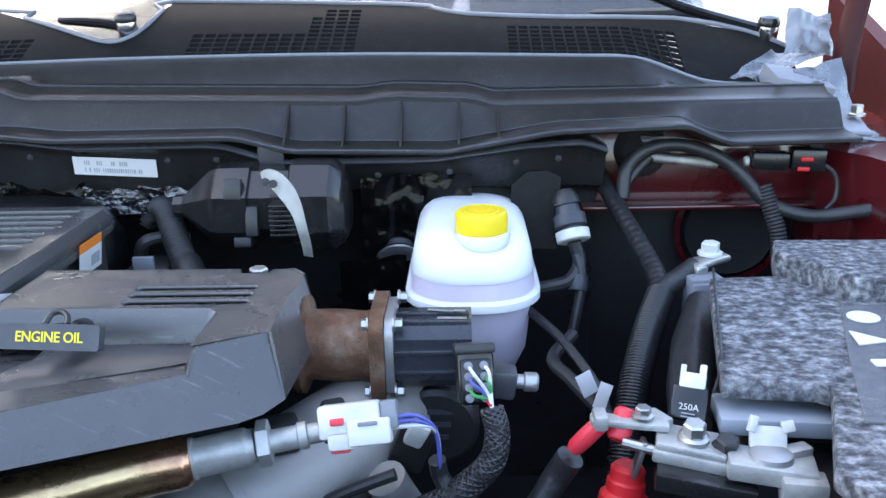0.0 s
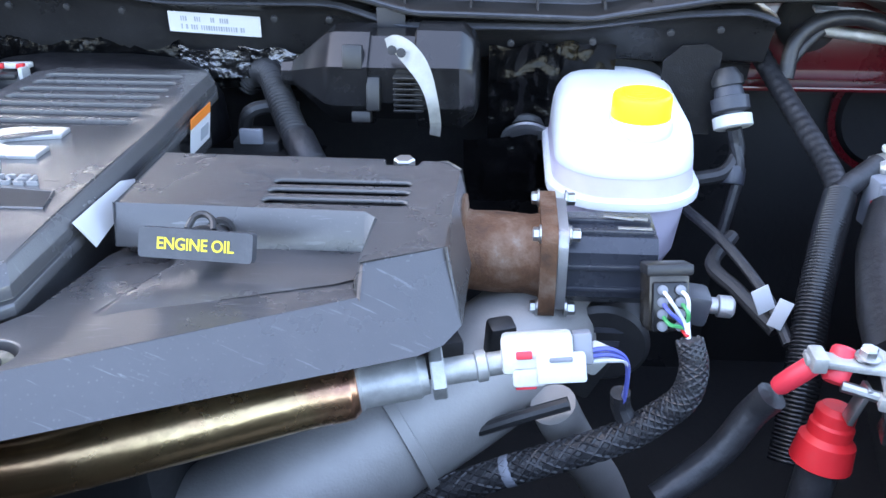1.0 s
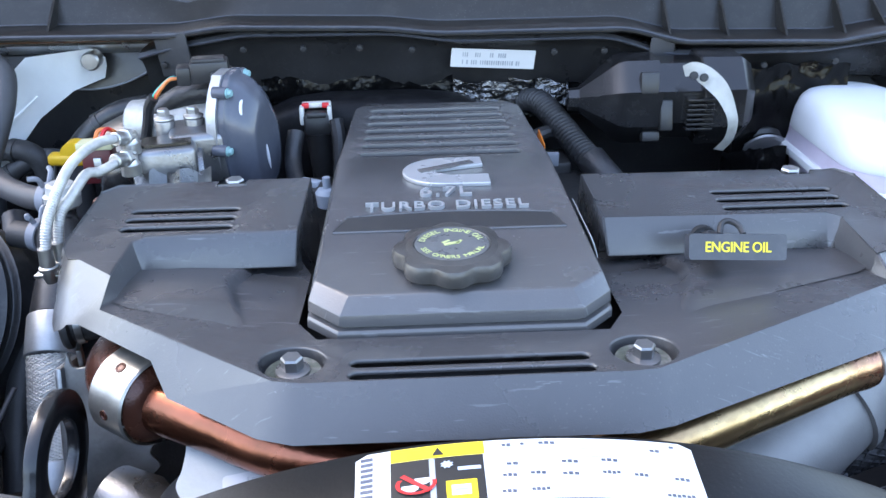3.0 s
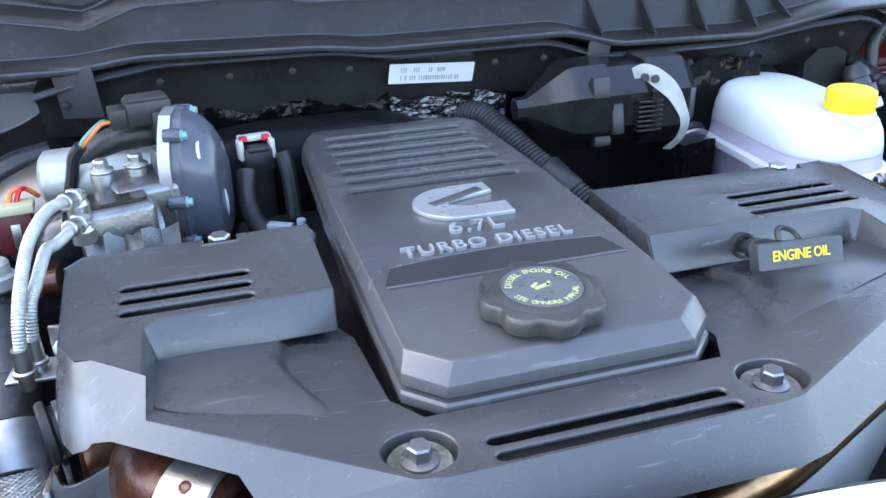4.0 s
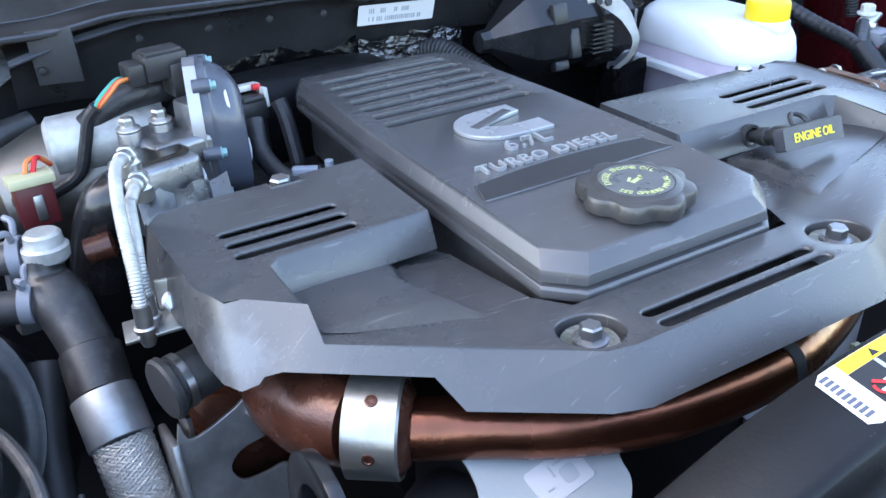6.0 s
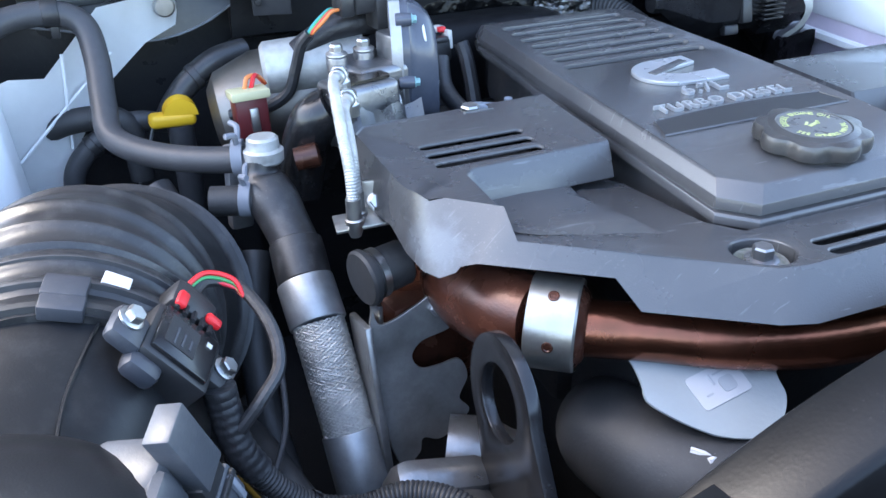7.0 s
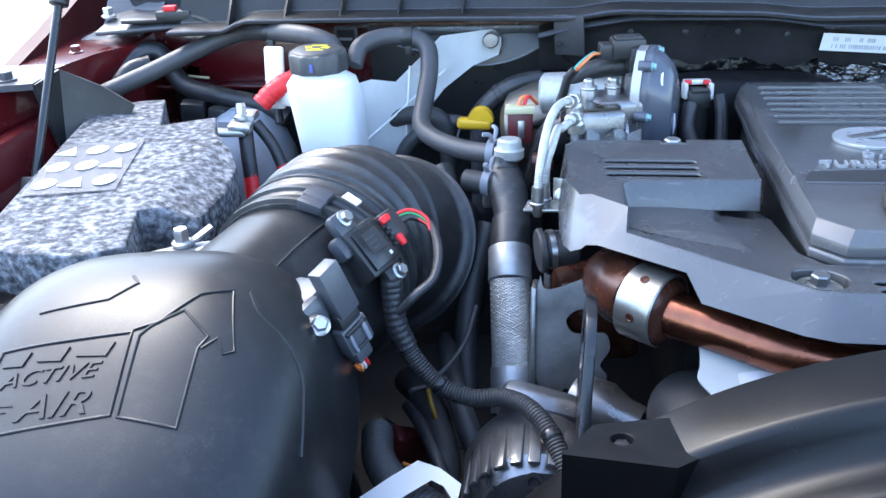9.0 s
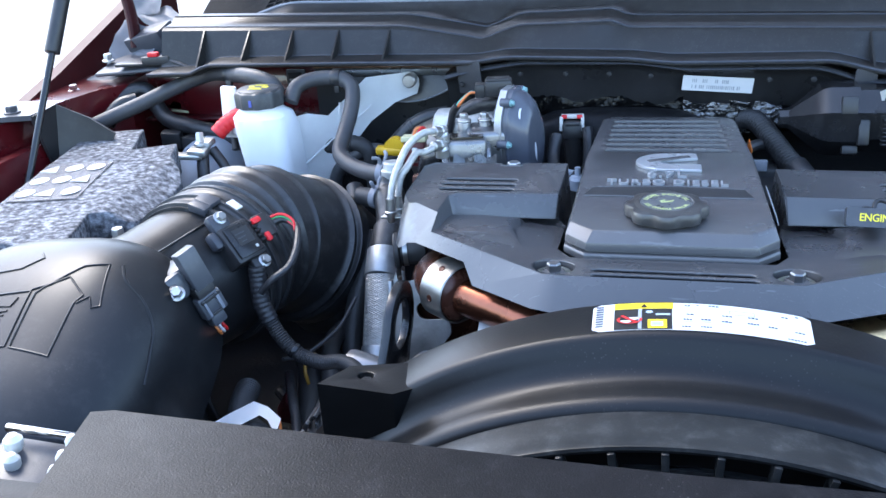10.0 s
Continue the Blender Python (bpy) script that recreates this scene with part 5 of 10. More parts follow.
bm = B()
for k in range(29):
    x = -0.0645 + 0.165 * k / 28
    e = min(x + 0.0645, 0.1005 - x)
    d = 0.0 if e >= 0.004 else 0.004 - math.sqrt(max(0.0, 0.004 ** 2 - (0.004 - e) ** 2))
    col = [bm.verts.new(srnd(math.asin((x - SX) / SR), strip(y) + 0.0005, y)) for y in (-0.1500 + d, -0.139, -0.1282, -0.117, -0.1065 - d)]
    if k:
        for j in range(4):
            bm.faces.new((last[j], col[j], col[j + 1], last[j + 1]))
    last = col
part("paper", bm, "white", stk)
patch("yellow_band", -0.0475, -0.002, -0.1165, -0.1070, "yellow", 0.0008)
patch("black_field", -0.0475, -0.003, -0.1495, -0.1168, "ink_black", 0.0008)
for k in range(9):
    y = -0.1110 - 0.0039 * k
    patch("bar", -0.0620, -0.0560, y - 0.0012, y + 0.0012, "ink_blue", 0.0008)
patch("yellow_square", -0.0215, -0.0070, -0.1480, -0.1345, "yellow", 0.0010)
patch("book", -0.0190, -0.0100, -0.1450, -0.1380, "ink_pale", 0.0012)
patch("book_line", -0.0175, -0.0115, -0.1420, -0.1408, "ink_grey", 0.0014)
bm = B()
bm.faces.new([bm.verts.new(srnd(math.asin((x - SX) / SR), strip(y) + 0.0011, y)) for x, y in ((-0.0275, -0.1150), (-0.0215, -0.1150), (-0.0245, -0.1090))])
part("triangle", bm, "ink_black", stk)
patch("divider", -0.0290, -0.0262, -0.1490, -0.1172, "ink_grey", 0.0010)
bm = B()
for k in range(24):
    a0, a1 = radians(15 * k), radians(15 * k + 15)
    p = lambda a, r: srnd(math.asin((-0.0355 + r * math.cos(a) * 1.15 - SX) / SR), strip(-0.134) + 0.0012, -0.134 + r * math.sin(a))
    bm.faces.new([bm.verts.new(v) for v in (p(a0, 0.0085), p(a1, 0.0085), p(a1, 0.0068), p(a0, 0.0068))])
part("ban_ring", bm, "ink_red", stk, "red prohibition ring")
for x, y, r in ((-0.0385, -0.1365, 0.0036), (-0.0325, -0.1320, 0.0034)):
    bm = B()
    bm.faces.new([bm.verts.new(srnd(math.asin((x + r * 1.2 * math.cos(radians(30 * k)) - SX) / SR), strip(y) + 0.0010, y + r * math.sin(radians(30 * k)))) for k in range(12)])
    part("ban_glyph", bm, "white", stk)
bm = B()
p = lambda x, y: srnd(math.asin((x - SX) / SR), strip(y) + 0.0014, y)
bm.faces.new([bm.verts.new(v) for v in (p(-0.0430, -0.1285), p(-0.0410, -0.1270), p(-0.0280, -0.1395), p(-0.0300, -0.1410))])
part("ban_bar", bm, "ink_red", stk)
bm = B()
bm.faces.new([bm.verts.new(srnd(math.asin((-0.0205 + (0.0034 if k % 2 else 0.0022) * math.cos(radians(22.5 * k)) - SX) / SR), strip(-0.1225) + 0.0011, -0.1225 + (0.0034 if k % 2 else 0.0022) * math.sin(radians(22.5 * k)))) for k in range(16)])
part("glyph", bm, "ink_pale", stk)
patch("caption", -0.0155, -0.0045, -0.1275, -0.1250, "ink_pale", 0.0010)
for x0, x1, y in ((0.0066, 0.0114, -0.1110), (0.0156, 0.0180, -0.1105), (0.0246, 0.0331, -0.1102), (0.0788, 0.0842, -0.1143), (0.0891, 0.0923, -0.1104), (0.0078, 0.0140, -0.1251), (0.0343, 0.0427, -0.1244), (0.0535, 0.0620, -0.1231), (0.0054, 0.0126, -0.1332), (0.0186, 0.0264, -0.1323), (0.0337, 0.0421, -0.1332), (0.0529, 0.0620, -0.1321), (0.0680, 0.0752, -0.1331), (0.0873, 0.0951, -0.1344), (0.0041, 0.0114, -0.1445), (0.0180, 0.0270, -0.1438), (0.0812, 0.0951, -0.1465)):
    n = max(1, int((x1 - x0) / 0.0022))
    for k in range(n):
        patch("print_bar", x0 + (x1 - x0) * k / n, x0 + (x1 - x0) * (k + 0.75) / n, y - 0.0009 - 0.0002 * (k % 3), y + 0.0009 + 0.0003 * (k % 2), "ink_blue", 0.0008)
for x0, x1, y in ((0.0048, 0.0126, -0.1368), (0.0186, 0.0264, -0.1361)):
    patch("print_line", x0, x1, y - 0.0007, y + 0.0007, "ink_pale", 0.0008)
for y0, y1 in ((-0.1152, -0.1147), (-0.1208, -0.1203)):
    patch("box_line", 0.0405, 0.0585, y0, y1, "ink_grey", 0.0008)
for x0 in (0.0400, 0.0585):
    patch("box_line", x0, x0 + 0.0005, -0.1205, -0.1150, "ink_grey", 0.0008)

# front panel over the radiator
rp = thing("trim_panel", (0.05, -0.5, 1.19), "dark grained plastic panel over the radiator", "panel")
bm = B()
prism(bm, [(-0.388, -0.322), (-0.372, -0.318), (-0.140, -0.326), (0.0, -0.330), (0.20, -0.330), (0.40, -0.328), (0.55, -0.326), (0.56, -0.62), (-0.33, -0.62), (-0.345, -0.52), (-0.372, -0.40)], 1.165, 1.223, 0.006, 3)
part("top", bm, "panel", rp)
bm = B()
tube(bm, [(-0.380, -0.3185, 1.2125), (-0.30, -0.3185, 1.2115), (-0.10, -0.326, 1.2125)], 0.003, 6)
part("edge_seal", bm, "hose", rp, "scuffed grey edge")
# headlamp adjusters at the panel's end
hb = thing("headlamp_bracket", (-0.46, -0.31, 1.10), "pale plastic headlamp adjuster on a dark bracket", "bracket")
for nm, c, sz, m_, r in (("bracket", (-0.462, -0.312, 1.158), (0.06, 0.05, 0.012), "grey", (8, 12, 10)), ("rail", (-0.464, -0.290, 1.176), (0.055, 0.006, 0.006), "chrome", (0, 10, 8))):
    bm = B()
    box(bm, c, sz, r, 0.002)
    part(nm, bm, m_, hb)
for c, r in (((-0.476, -0.306, 1.178), 0.007), ((-0.470, -0.318, 1.170), 0.006), ((-0.430, -0.300, 1.178), 0.005), ((-0.429, -0.314, 1.174), 0.005), ((-0.426, -0.328, 1.172), 0.005)):
    bm = B()
    lathe(bm, (c[0], c[1], c[2] - 0.008), (c[0] + 0.001, c[1], c[2] + 0.01), [(0, r * 0.7), (0.004, r), (0.010, r), (0.014, r * 0.5)], 14)
    part("adjuster", bm, "offwhite", hb, "white adjuster knob")


# ---- engine block below the cover ----
eb = thing("engine_block", (0.02, 0.25, 0.64), "dark engine block and head under the cover", "engine")
bm = B()
box(bm, (0.0, 0.27, 0.90), (0.34, 0.46, 0.46), (0, 0, 0), 0.015)
box(bm, (-0.155, 0.30, 1.05), (0.06, 0.36, 0.10), (0, 0, 0), 0.012)
box(bm, (0.20, 0.30, 1.03), (0.08, 0.34, 0.10), (0, 0, 0), 0.012)
part("block", bm, "lining", eb)
for k in range(6):
    bm = B()
    box(bm, (-0.18, 0.14 + 0.06 * k, 1.105), (0.025, 0.03, 0.03), (0, 0, 0), 0.004)
    part("head_boss", bm, "rust", eb, "rusty cast boss")

# ---- air filter box ----
ab = thing("air_filter_box", (-0.617, -0.18, 0.90), "glossy black moulded air filter box with an embossed lid", "air box")
AO, AU, AV = Vector((-0.617, -0.168, 1.186)), Vector((0.997, 0.0, 0.075)), Vector((0, 0.885, 0.466))
AN = AU.cross(AV).normalized()
LU, LV, LT, LP = 0.150, 0.168, 0.135, 2.9


def lid_at(u, v, h=0.0):
    f = max(0.0, 1 - abs(u / LU) ** LP - abs(v / LV) ** LP) ** (1 / LP)
    return AO + AU * u + AV * v + AN * (LT * (f - 1) + h)


def lid_form(bm):
    n1, n2, e = 56, 22, 2 / LP
    pw = lambda c: math.copysign(abs(c) ** e, c)
    rings = []
    for j in range(n2 + 1):
        ph = radians(90 - 96 * j / n2)
        ring = []
        for i in range(n1):
            th = 2 * math.pi * i / n1
            u, v, w = LU * pw(math.cos(ph)) * pw(math.cos(th)), LV * pw(math.cos(ph)) * pw(math.sin(th)), LT * pw(math.sin(ph))
            ring.append(AO + AU * u + AV * v + AN * (w - LT))
        rings.append(ring)
    top = bm.verts.new(rings[0][0])
    vs = [[bm.verts.new(p) for p in r] for r in rings[1:]]
    for i in range(n1):
        bm.faces.new((top, vs[0][i], vs[0][(i + 1) % n1]))
    for a, b in zip(vs, vs[1:]):
        for i in range(n1):
            bm.faces.new((a[i], b[i], b[(i + 1) % n1], a[(i + 1) % n1]))


bm = B()
lid_form(bm)
part("lid", bm, "lid", ab, sharp=70)


def emboss(name, pts, r=0.0011, closed=False, h=0.0003):
    bm = B()
    line = [lid_at(u, v, h) for u, v in pts]
    fine = []
    for a, b in zip(pts, pts[1:] + (pts[:1] if closed else [])):
        n = max(2, int(math.hypot(b[0] - a[0], b[1] - a[1]) / 0.006))
        fine += [lid_at(a[0] + (b[0] - a[0]) * k / n, a[1] + (b[1] - a[1]) * k / n, h) for k in range(n)]
    fine.append(line[0] if closed else line[-1])
    tube(bm, fine, r, 8, 1, smooth=False, flat=0.9)
    return part(name, bm, "lid", ab, "raised moulding line on the lid")


# moulded frame and plain slanted blocks of the badge
emboss("badge_frame", [(-0.064, 0.034), (0.030, 0.046), (0.036, -0.016), (-0.068, -0.034)], closed=True)
emboss("panel_line", [(0.036, 0.044), (0.042, 0.052), (0.060, 0.066), (0.082, 0.046), (0.078, 0.036), (0.080, -0.022), (0.041, -0.017)], closed=True)
emboss("panel_line", [(0.030, 0.048), (0.046, 0.055), (0.066, 0.082), (0.086, 0.090)], 0.0012)
emboss("panel_line", [(-0.050, 0.066), (0.0, 0.076), (0.016, 0.092), (0.008, 0.100)], 0.0010)
emboss("panel_line", [(0.086, 0.088), (0.100, 0.038), (0.094, 0.034), (0.088, 0.046), (0.080, 0.036)], 0.0010)


def slab(u0, u1, v0, v1, skew, h=0.0022):
    """A slanted raised block that follows the curve of the lid."""
    bm = B()
    n, m = 8, 3
    at = lambda i, j, up: lid_at(u0 + (u1 - u0) * i / n + skew * j / m, v0 + (v1 - v0) * j / m, up)
    top = [[bm.verts.new(at(i, j, h)) for j in range(m + 1)] for i in range(n + 1)]
    for i in range(n):
        for j in range(m):
            bm.faces.new((top[i][j], top[i + 1][j], top[i + 1][j + 1], top[i][j + 1]))
    rim = [(i, 0) for i in range(n)] + [(n, j) for j in range(m)] + [(i, m) for i in range(n, 0, -1)] + [(0, j) for j in range(m, 0, -1)]
    low = [bm.verts.new(at(i, j, -0.002)) for i, j in rim]
    for k, (i, j) in enumerate(rim):
        i2, j2 = rim[(k + 1) % len(rim)]
        bm.faces.new((top[i][j], top[i2][j2], low[(k + 1) % len(rim)], low[k]))
    return part("badge_block", bm, "lid", ab)


def lid_word(string, u, v, size, wide, lean, label):
    """Raised slanted letters moulded on the curved lid."""
    bm = lettering(string, size, Matrix.Identity(4), 0.0016)
    for q in bm.verts:
        uu, vv = u + q.co.x * wide + q.co.y * lean, v + q.co.y
        vv += (uu + 0.062) * 0.12
        q.co = lid_at(uu, vv, q.co.z + 0.0002)
    return part("lettering", bm, "lid", ab, label)


for k, (u0, w) in enumerate(((-0.060, 0.018), (-0.034, 0.020), (-0.006, 0.024))):
    slab(u0 + 0.002, u0 + w, 0.0205 + (u0 + 0.062) * 0.12, 0.0315 + (u0 + 0.062) * 0.12, 0.003, 0.0012)
lid_word("ACTIVE", -0.018, 0.0075, 0.0165, 1.25, 0.28, "raised lettering ACTIVE")
lid_word("AIR", -0.004, -0.0165, 0.026, 1.25, 0.28, "raised lettering AIR")
for k in range(5):
    u0 = -0.064 + 0.003 * k
    slab(u0, u0 + 0.014, -0.028 + 0.0052 * k, -0.0268 + 0.0044 * k, 0.002, 0.0008)
bm = B()
tube(bm, [(-0.5197, -0.076, 1.2137), (-0.5093, -0.0904, 1.2055), (-0.4917, -0.0969, 1.1897), (-0.4781, -0.1091, 1.1673), (-0.4733, -0.130, 1.148), (-0.4707, -0.1508, 1.1299)], 0.0016, 6, 6)
part("seam", bm, "lid", ab, "raised moulding seam")
bm = B()
box(bm, (-0.617, -0.17, 0.99), (0.285, 0.30, 0.18), (0, 0, 0), 0.03, 3)
part("base", bm, "black", ab)
for k in range(7):
    bm = B()
    box(bm, (-0.470, -0.05 - 0.04 * k, 1.03), (0.010, 0.005, 0.13), (20, 0, 0), 0.0015)
    part("side_rib", bm, "black", ab)

# intake neck, coupler and bellows
neck = thing("intake_duct", (-0.52, 0.08, 1.04), "black ribbed intake duct clamped to the air box neck", "air duct")
bm = B()
tube(bm, [(-0.612, -0.125, 1.105), (-0.588, -0.055, 1.117), (-0.560, 0.030, 1.124), (-0.536, 0.100, 1.128)], 0.083, 40, 8, radii=[0.086, 0.083, 0.083, 0.087])
part("neck", bm, "lid", neck, sharp=60)
bm = B()
tube(bm, [(-0.538, 0.084, 1.127), (-0.534, 0.116, 1.1295), (-0.5305, 0.148, 1.1325)], 0.0905, 48, 10, radii=[0.0905, 0.0915, 0.0915, 0.0905, 0.0935, 0.0935, 0.0900, 0.0900, 0.0935, 0.0935, 0.0905])
part("coupler", bm, "duct", neck, "scuffed black coupler sleeve", sharp=30)
bm = B()
ridges = [(0.07, 0.0045), (0.17, 0.0050), (0.29, 0.0055), (0.45, 0.0040), (0.80, 0.0065), (0.93, 0.0070)]
prof = [0.0885 + 0.0085 * f + max(h * 1.12 * math.exp(-(abs(f - c) / 0.017) ** 1.6) for c, h in ridges) for f in (k / 140 for k in range(141))]
tube(bm, [(-0.5315, 0.142, 1.132), (-0.528, 0.165, 1.1335), (-0.523, 0.190, 1.131), (-0.516, 0.220, 1.120), (-0.507, 0.250, 1.103), (-0.498, 0.275, 1.086), (-0.494, 0.286, 1.078)], 0.084, 52, 24, radii=prof)
part("bellows", bm, "duct", neck, "ribbed black rubber bellows", sharp=70)
bm = B()
tube(bm, [(-0.497, 0.277, 1.085), (-0.488, 0.300, 1.064), (-0.474, 0.325, 1.036), (-0.458, 0.342, 0.995)], 0.09, 44, 8, radii=[0.096, 0.100, 0.096, 0.090])
part("cuff", bm, "duct", neck, "smooth black end cuff", sharp=70)
axis = Vector((0.13, 0.985, 0.08)).normalized()
for p, r, w, m_ in (((-0.5375, 0.089, 1.1275), 0.0945, 0.006, "rubber"), ((-0.5350, 0.109, 1.1290), 0.0955, 0.004, "hose"), ((-0.5318, 0.134, 1.1315), 0.0945, 0.003, "hose")):
    bm = B()
    p = Vector(p)
    lathe(bm, p - axis * w / 2, p + axis, [(0, r - 0.004), (0.0008, r), (w - 0.0008, r), (w, r - 0.004)], 56, caps=False)
    part("clamp_band", bm, m_, neck, "thin clamp band")
bm = B()
box(bm, (-0.5150, 0.092, 1.2205), (0.024, 0.018, 0.006), (4, 14, -12), 0.0012)
box(bm, (-0.5180, 0.079, 1.2165), (0.024, 0.014, 0.010), (8, 14, -12), 0.0015)
part("clamp_screw_block", bm, "grey", neck, "grey clamp buckle")
bm = B()
box(bm, (-0.4890, 0.104, 1.2110), (0.016, 0.012, 0.003), (0, 28, -15), 0.0008)
part("clamp_label", bm, "white", neck, "small white clamp tag")
bm = B()
box(bm, (-0.634, 0.086, 1.145), (0.014, 0.020, 0.040), (0, 0, -20), 0.003)
part("clamp_bolt", bm, "offwhite", neck, "pale clamp bolt housing")

bm = B()
tube(bm, [(-0.500, 0.078, 1.2055), (-0.511, 0.050, 1.2025), (-0.5215, 0.021, 1.1985), (-0.526, -0.025, 1.200), (-0.5197, -0.076, 1.2137)], 0.0012, 6, 6)
part("seam", bm, "lid", neck, "raised moulding seam")
# mass air flow sensor
maf = thing("air_flow_sensor", (-0.470, 0.03, 1.18), "dark grey air flow sensor with red-tabbed plug on the intake neck", "sensor")
Mm = basis((-0.4600, 0.0585, 1.1880), (0.348, 0.937, 0.019), (-0.598, 0.206, 0.775))
for nm, c, sz, m_, bv, lb in (("body", (0, 0, -0.014), (0.042, 0.046, 0.026), "black", 0.003, ""), ("cover", (0.001, 0, 0.0), (0.036, 0.038, 0.004), "gloss", 0.0012, "flat black sensor cover"), ("ear", (-0.010, 0.031, -0.008), (0.026, 0.022, 0.012), "grey", 0.005, "grey screw ear"), ("ear", (-0.024, 0.014, -0.012), (0.014, 0.022, 0.014), "grey", 0.005, "grey screw ear"), ("foot", (0.010, -0.030, -0.012), (0.026, 0.018, 0.012), "black", 0.004, ""), ("plug", (0.036, 0.004, -0.008), (0.022, 0.030, 0.020), "black", 0.003, "black electrical plug"), ("hood", (0.049, 0.004, -0.008), (0.008, 0.022, 0.014), "rubber", 0.003, ""), ("latch", (0.028, 0.013, 0.003), (0.013, 0.007, 0.005), "red", 0.002, "red latch"), ("latch", (0.030, -0.010, 0.003), (0.007, 0.011, 0.005), "red", 0.002, "red latch"), ("data_plate", (0.002, 0.004, 0.0022), (0.022, 0.020, 0.0006), "vdark", 0.0, "printed data plate"), ("data_dot", (0.010, -0.013, 0.0024), (0.0035, 0.0035, 0.0006), "offwhite", 0.0, "small white data dot")):
    bm = B()
    box(bm, c, sz, (0, 0, 0), bv)
    bmesh.ops.transform(bm, matrix=Mm, verts=bm.verts)
    part(nm, bm, m_, maf, lb)
for c in ((-0.008, 0.034, -0.002), (0.012, -0.031, -0.006)):
    hexbolt("screw", tuple(Mm @ Vector(c)), tuple(Mm.to_3x3() @ Vector((0, 0, 1))), 0.0056, 0.007, maf, "steel screw")
for k in range(5):
    bm = B()
    cyl(bm, Mm @ Vector((0.019, 0.014 - 0.006 * k, 0.002)), Mm @ Vector((0.028, 0.014 - 0.006 * k, 0.001)), 0.0018, 6)
    part("seal_rib", bm, "lining", maf)
for k in range(3):
    bm = B()
    box(bm, (-0.001, 0.008 - 0.005 * k, 0.0027), (0.014 - 0.003 * k, 0.0014, 0.0004))
    bmesh.ops.transform(bm, matrix=Mm, verts=bm.verts)
    part("print_bar", bm, "grey", maf)
pe = Mm @ Vector((0.052, 0.004, -0.008))
bm = B()
tube(bm, [pe, pe + Vector((0.012, 0.010, 0.002)), pe + Vector((0.030, 0.004, -0.004)), (-0.409, 0.084, 1.172), (-0.410, 0.060, 1.158), (-0.424, 0.046, 1.148), (-0.440, 0.042, 1.132)], 0.0042, 10)
part("lead", bm, "tape", maf, "taped sensor lead")
for k, c in enumerate(("red", "wire_green", "pinkred")):
    bm = B()
    tube(bm, [pe + Vector((-0.006, -0.004, 0.006 - 0.002 * k)), pe + Vector((0.010, 0.008, 0.009 - 0.003 * k)), pe + Vector((0.026, 0.004, 0.004 - 0.003 * k)), pe + Vector((0.031, -0.004, -0.006))], 0.0016, 6)
    part("wire", bm, c, maf)

# manifold pressure sensor with plug
tm = thing("pressure_plug_sensor", (-0.48, -0.03, 1.11), "grey sensor block with a hanging grey plug", "sensor")
Tm = basis((-0.477, -0.036, 1.190), (0.30, 0.13, -0.945), (0.45, 0.86, 0.2))
for nm, c, sz, m_, bv, lb in (("block", (-0.002, 0.006, 0.004), (0.044, 0.022, 0.014), "plug_grey", 0.0015, ""), ("ear", (0.006, -0.020, -0.002), (0.030, 0.028, 0.012), "plug_grey", 0.006, ""), ("boss", (0.008, -0.024, 0.003), (0.018, 0.016, 0.014), "plug_grey", 0.006, ""), ("stalk", (0.004, -0.004, -0.020), (0.028, 0.030, 0.040), "plug_grey", 0.006, ""), ("stem", (0.024, 0.004, 0.000), (0.016, 0.022, 0.018), "black", 0.002, "black plug socket"), ("plug", (0.040, 0.003, 0.0), (0.024, 0.028, 0.020), "plug_grey", 0.002, "grey plug"), ("plug_nose", (0.057, 0.002, 0.0), (0.014, 0.018, 0.016), "plug_grey", 0.003, "grey plug nose"), ("clip", (0.040, 0.010, 0.0112), (0.020, 0.004, 0.003), "greylt", 0.0008, ""), ("clip", (0.040, -0.006, 0.0112), (0.020, 0.003, 0.003), "greylt", 0.0008, ""), ("lock_bar", (0.032, 0.003, 0.0112), (0.004, 0.024, 0.003), "black", 0.0008, ""), ("lock_bar", (0.049, 0.003, 0.0105), (0.003, 0.020, 0.003), "black", 0.0008, "")):
    bm = B()
    box(bm, c, sz, (0, 0, 0), bv)
    bmesh.ops.transform(bm, matrix=Tm, verts=bm.verts)
    part(nm, bm, m_, tm, lb)
hexbolt("screw", tuple(Tm @ Vector((0.008, -0.024, 0.010))), tuple(AN * 0.6 + Vector((0.4, -0.5, 0.3))), 0.0058, 0.010, tm, "bright steel screw")
for k, c in enumerate(("wire_orange", "wire_white", "red")):
    bm = B()
    p = Tm @ Vector((0.062, 0.004 * (k - 1), 0))
    tube(bm, [p, p + Vector((0.004, 0.002, -0.010)), p + Vector((0.000, 0.012, -0.018)), p + Vector((-0.008, 0.024, -0.022))], 0.0015, 6)
    part("wire", bm, c, tm)

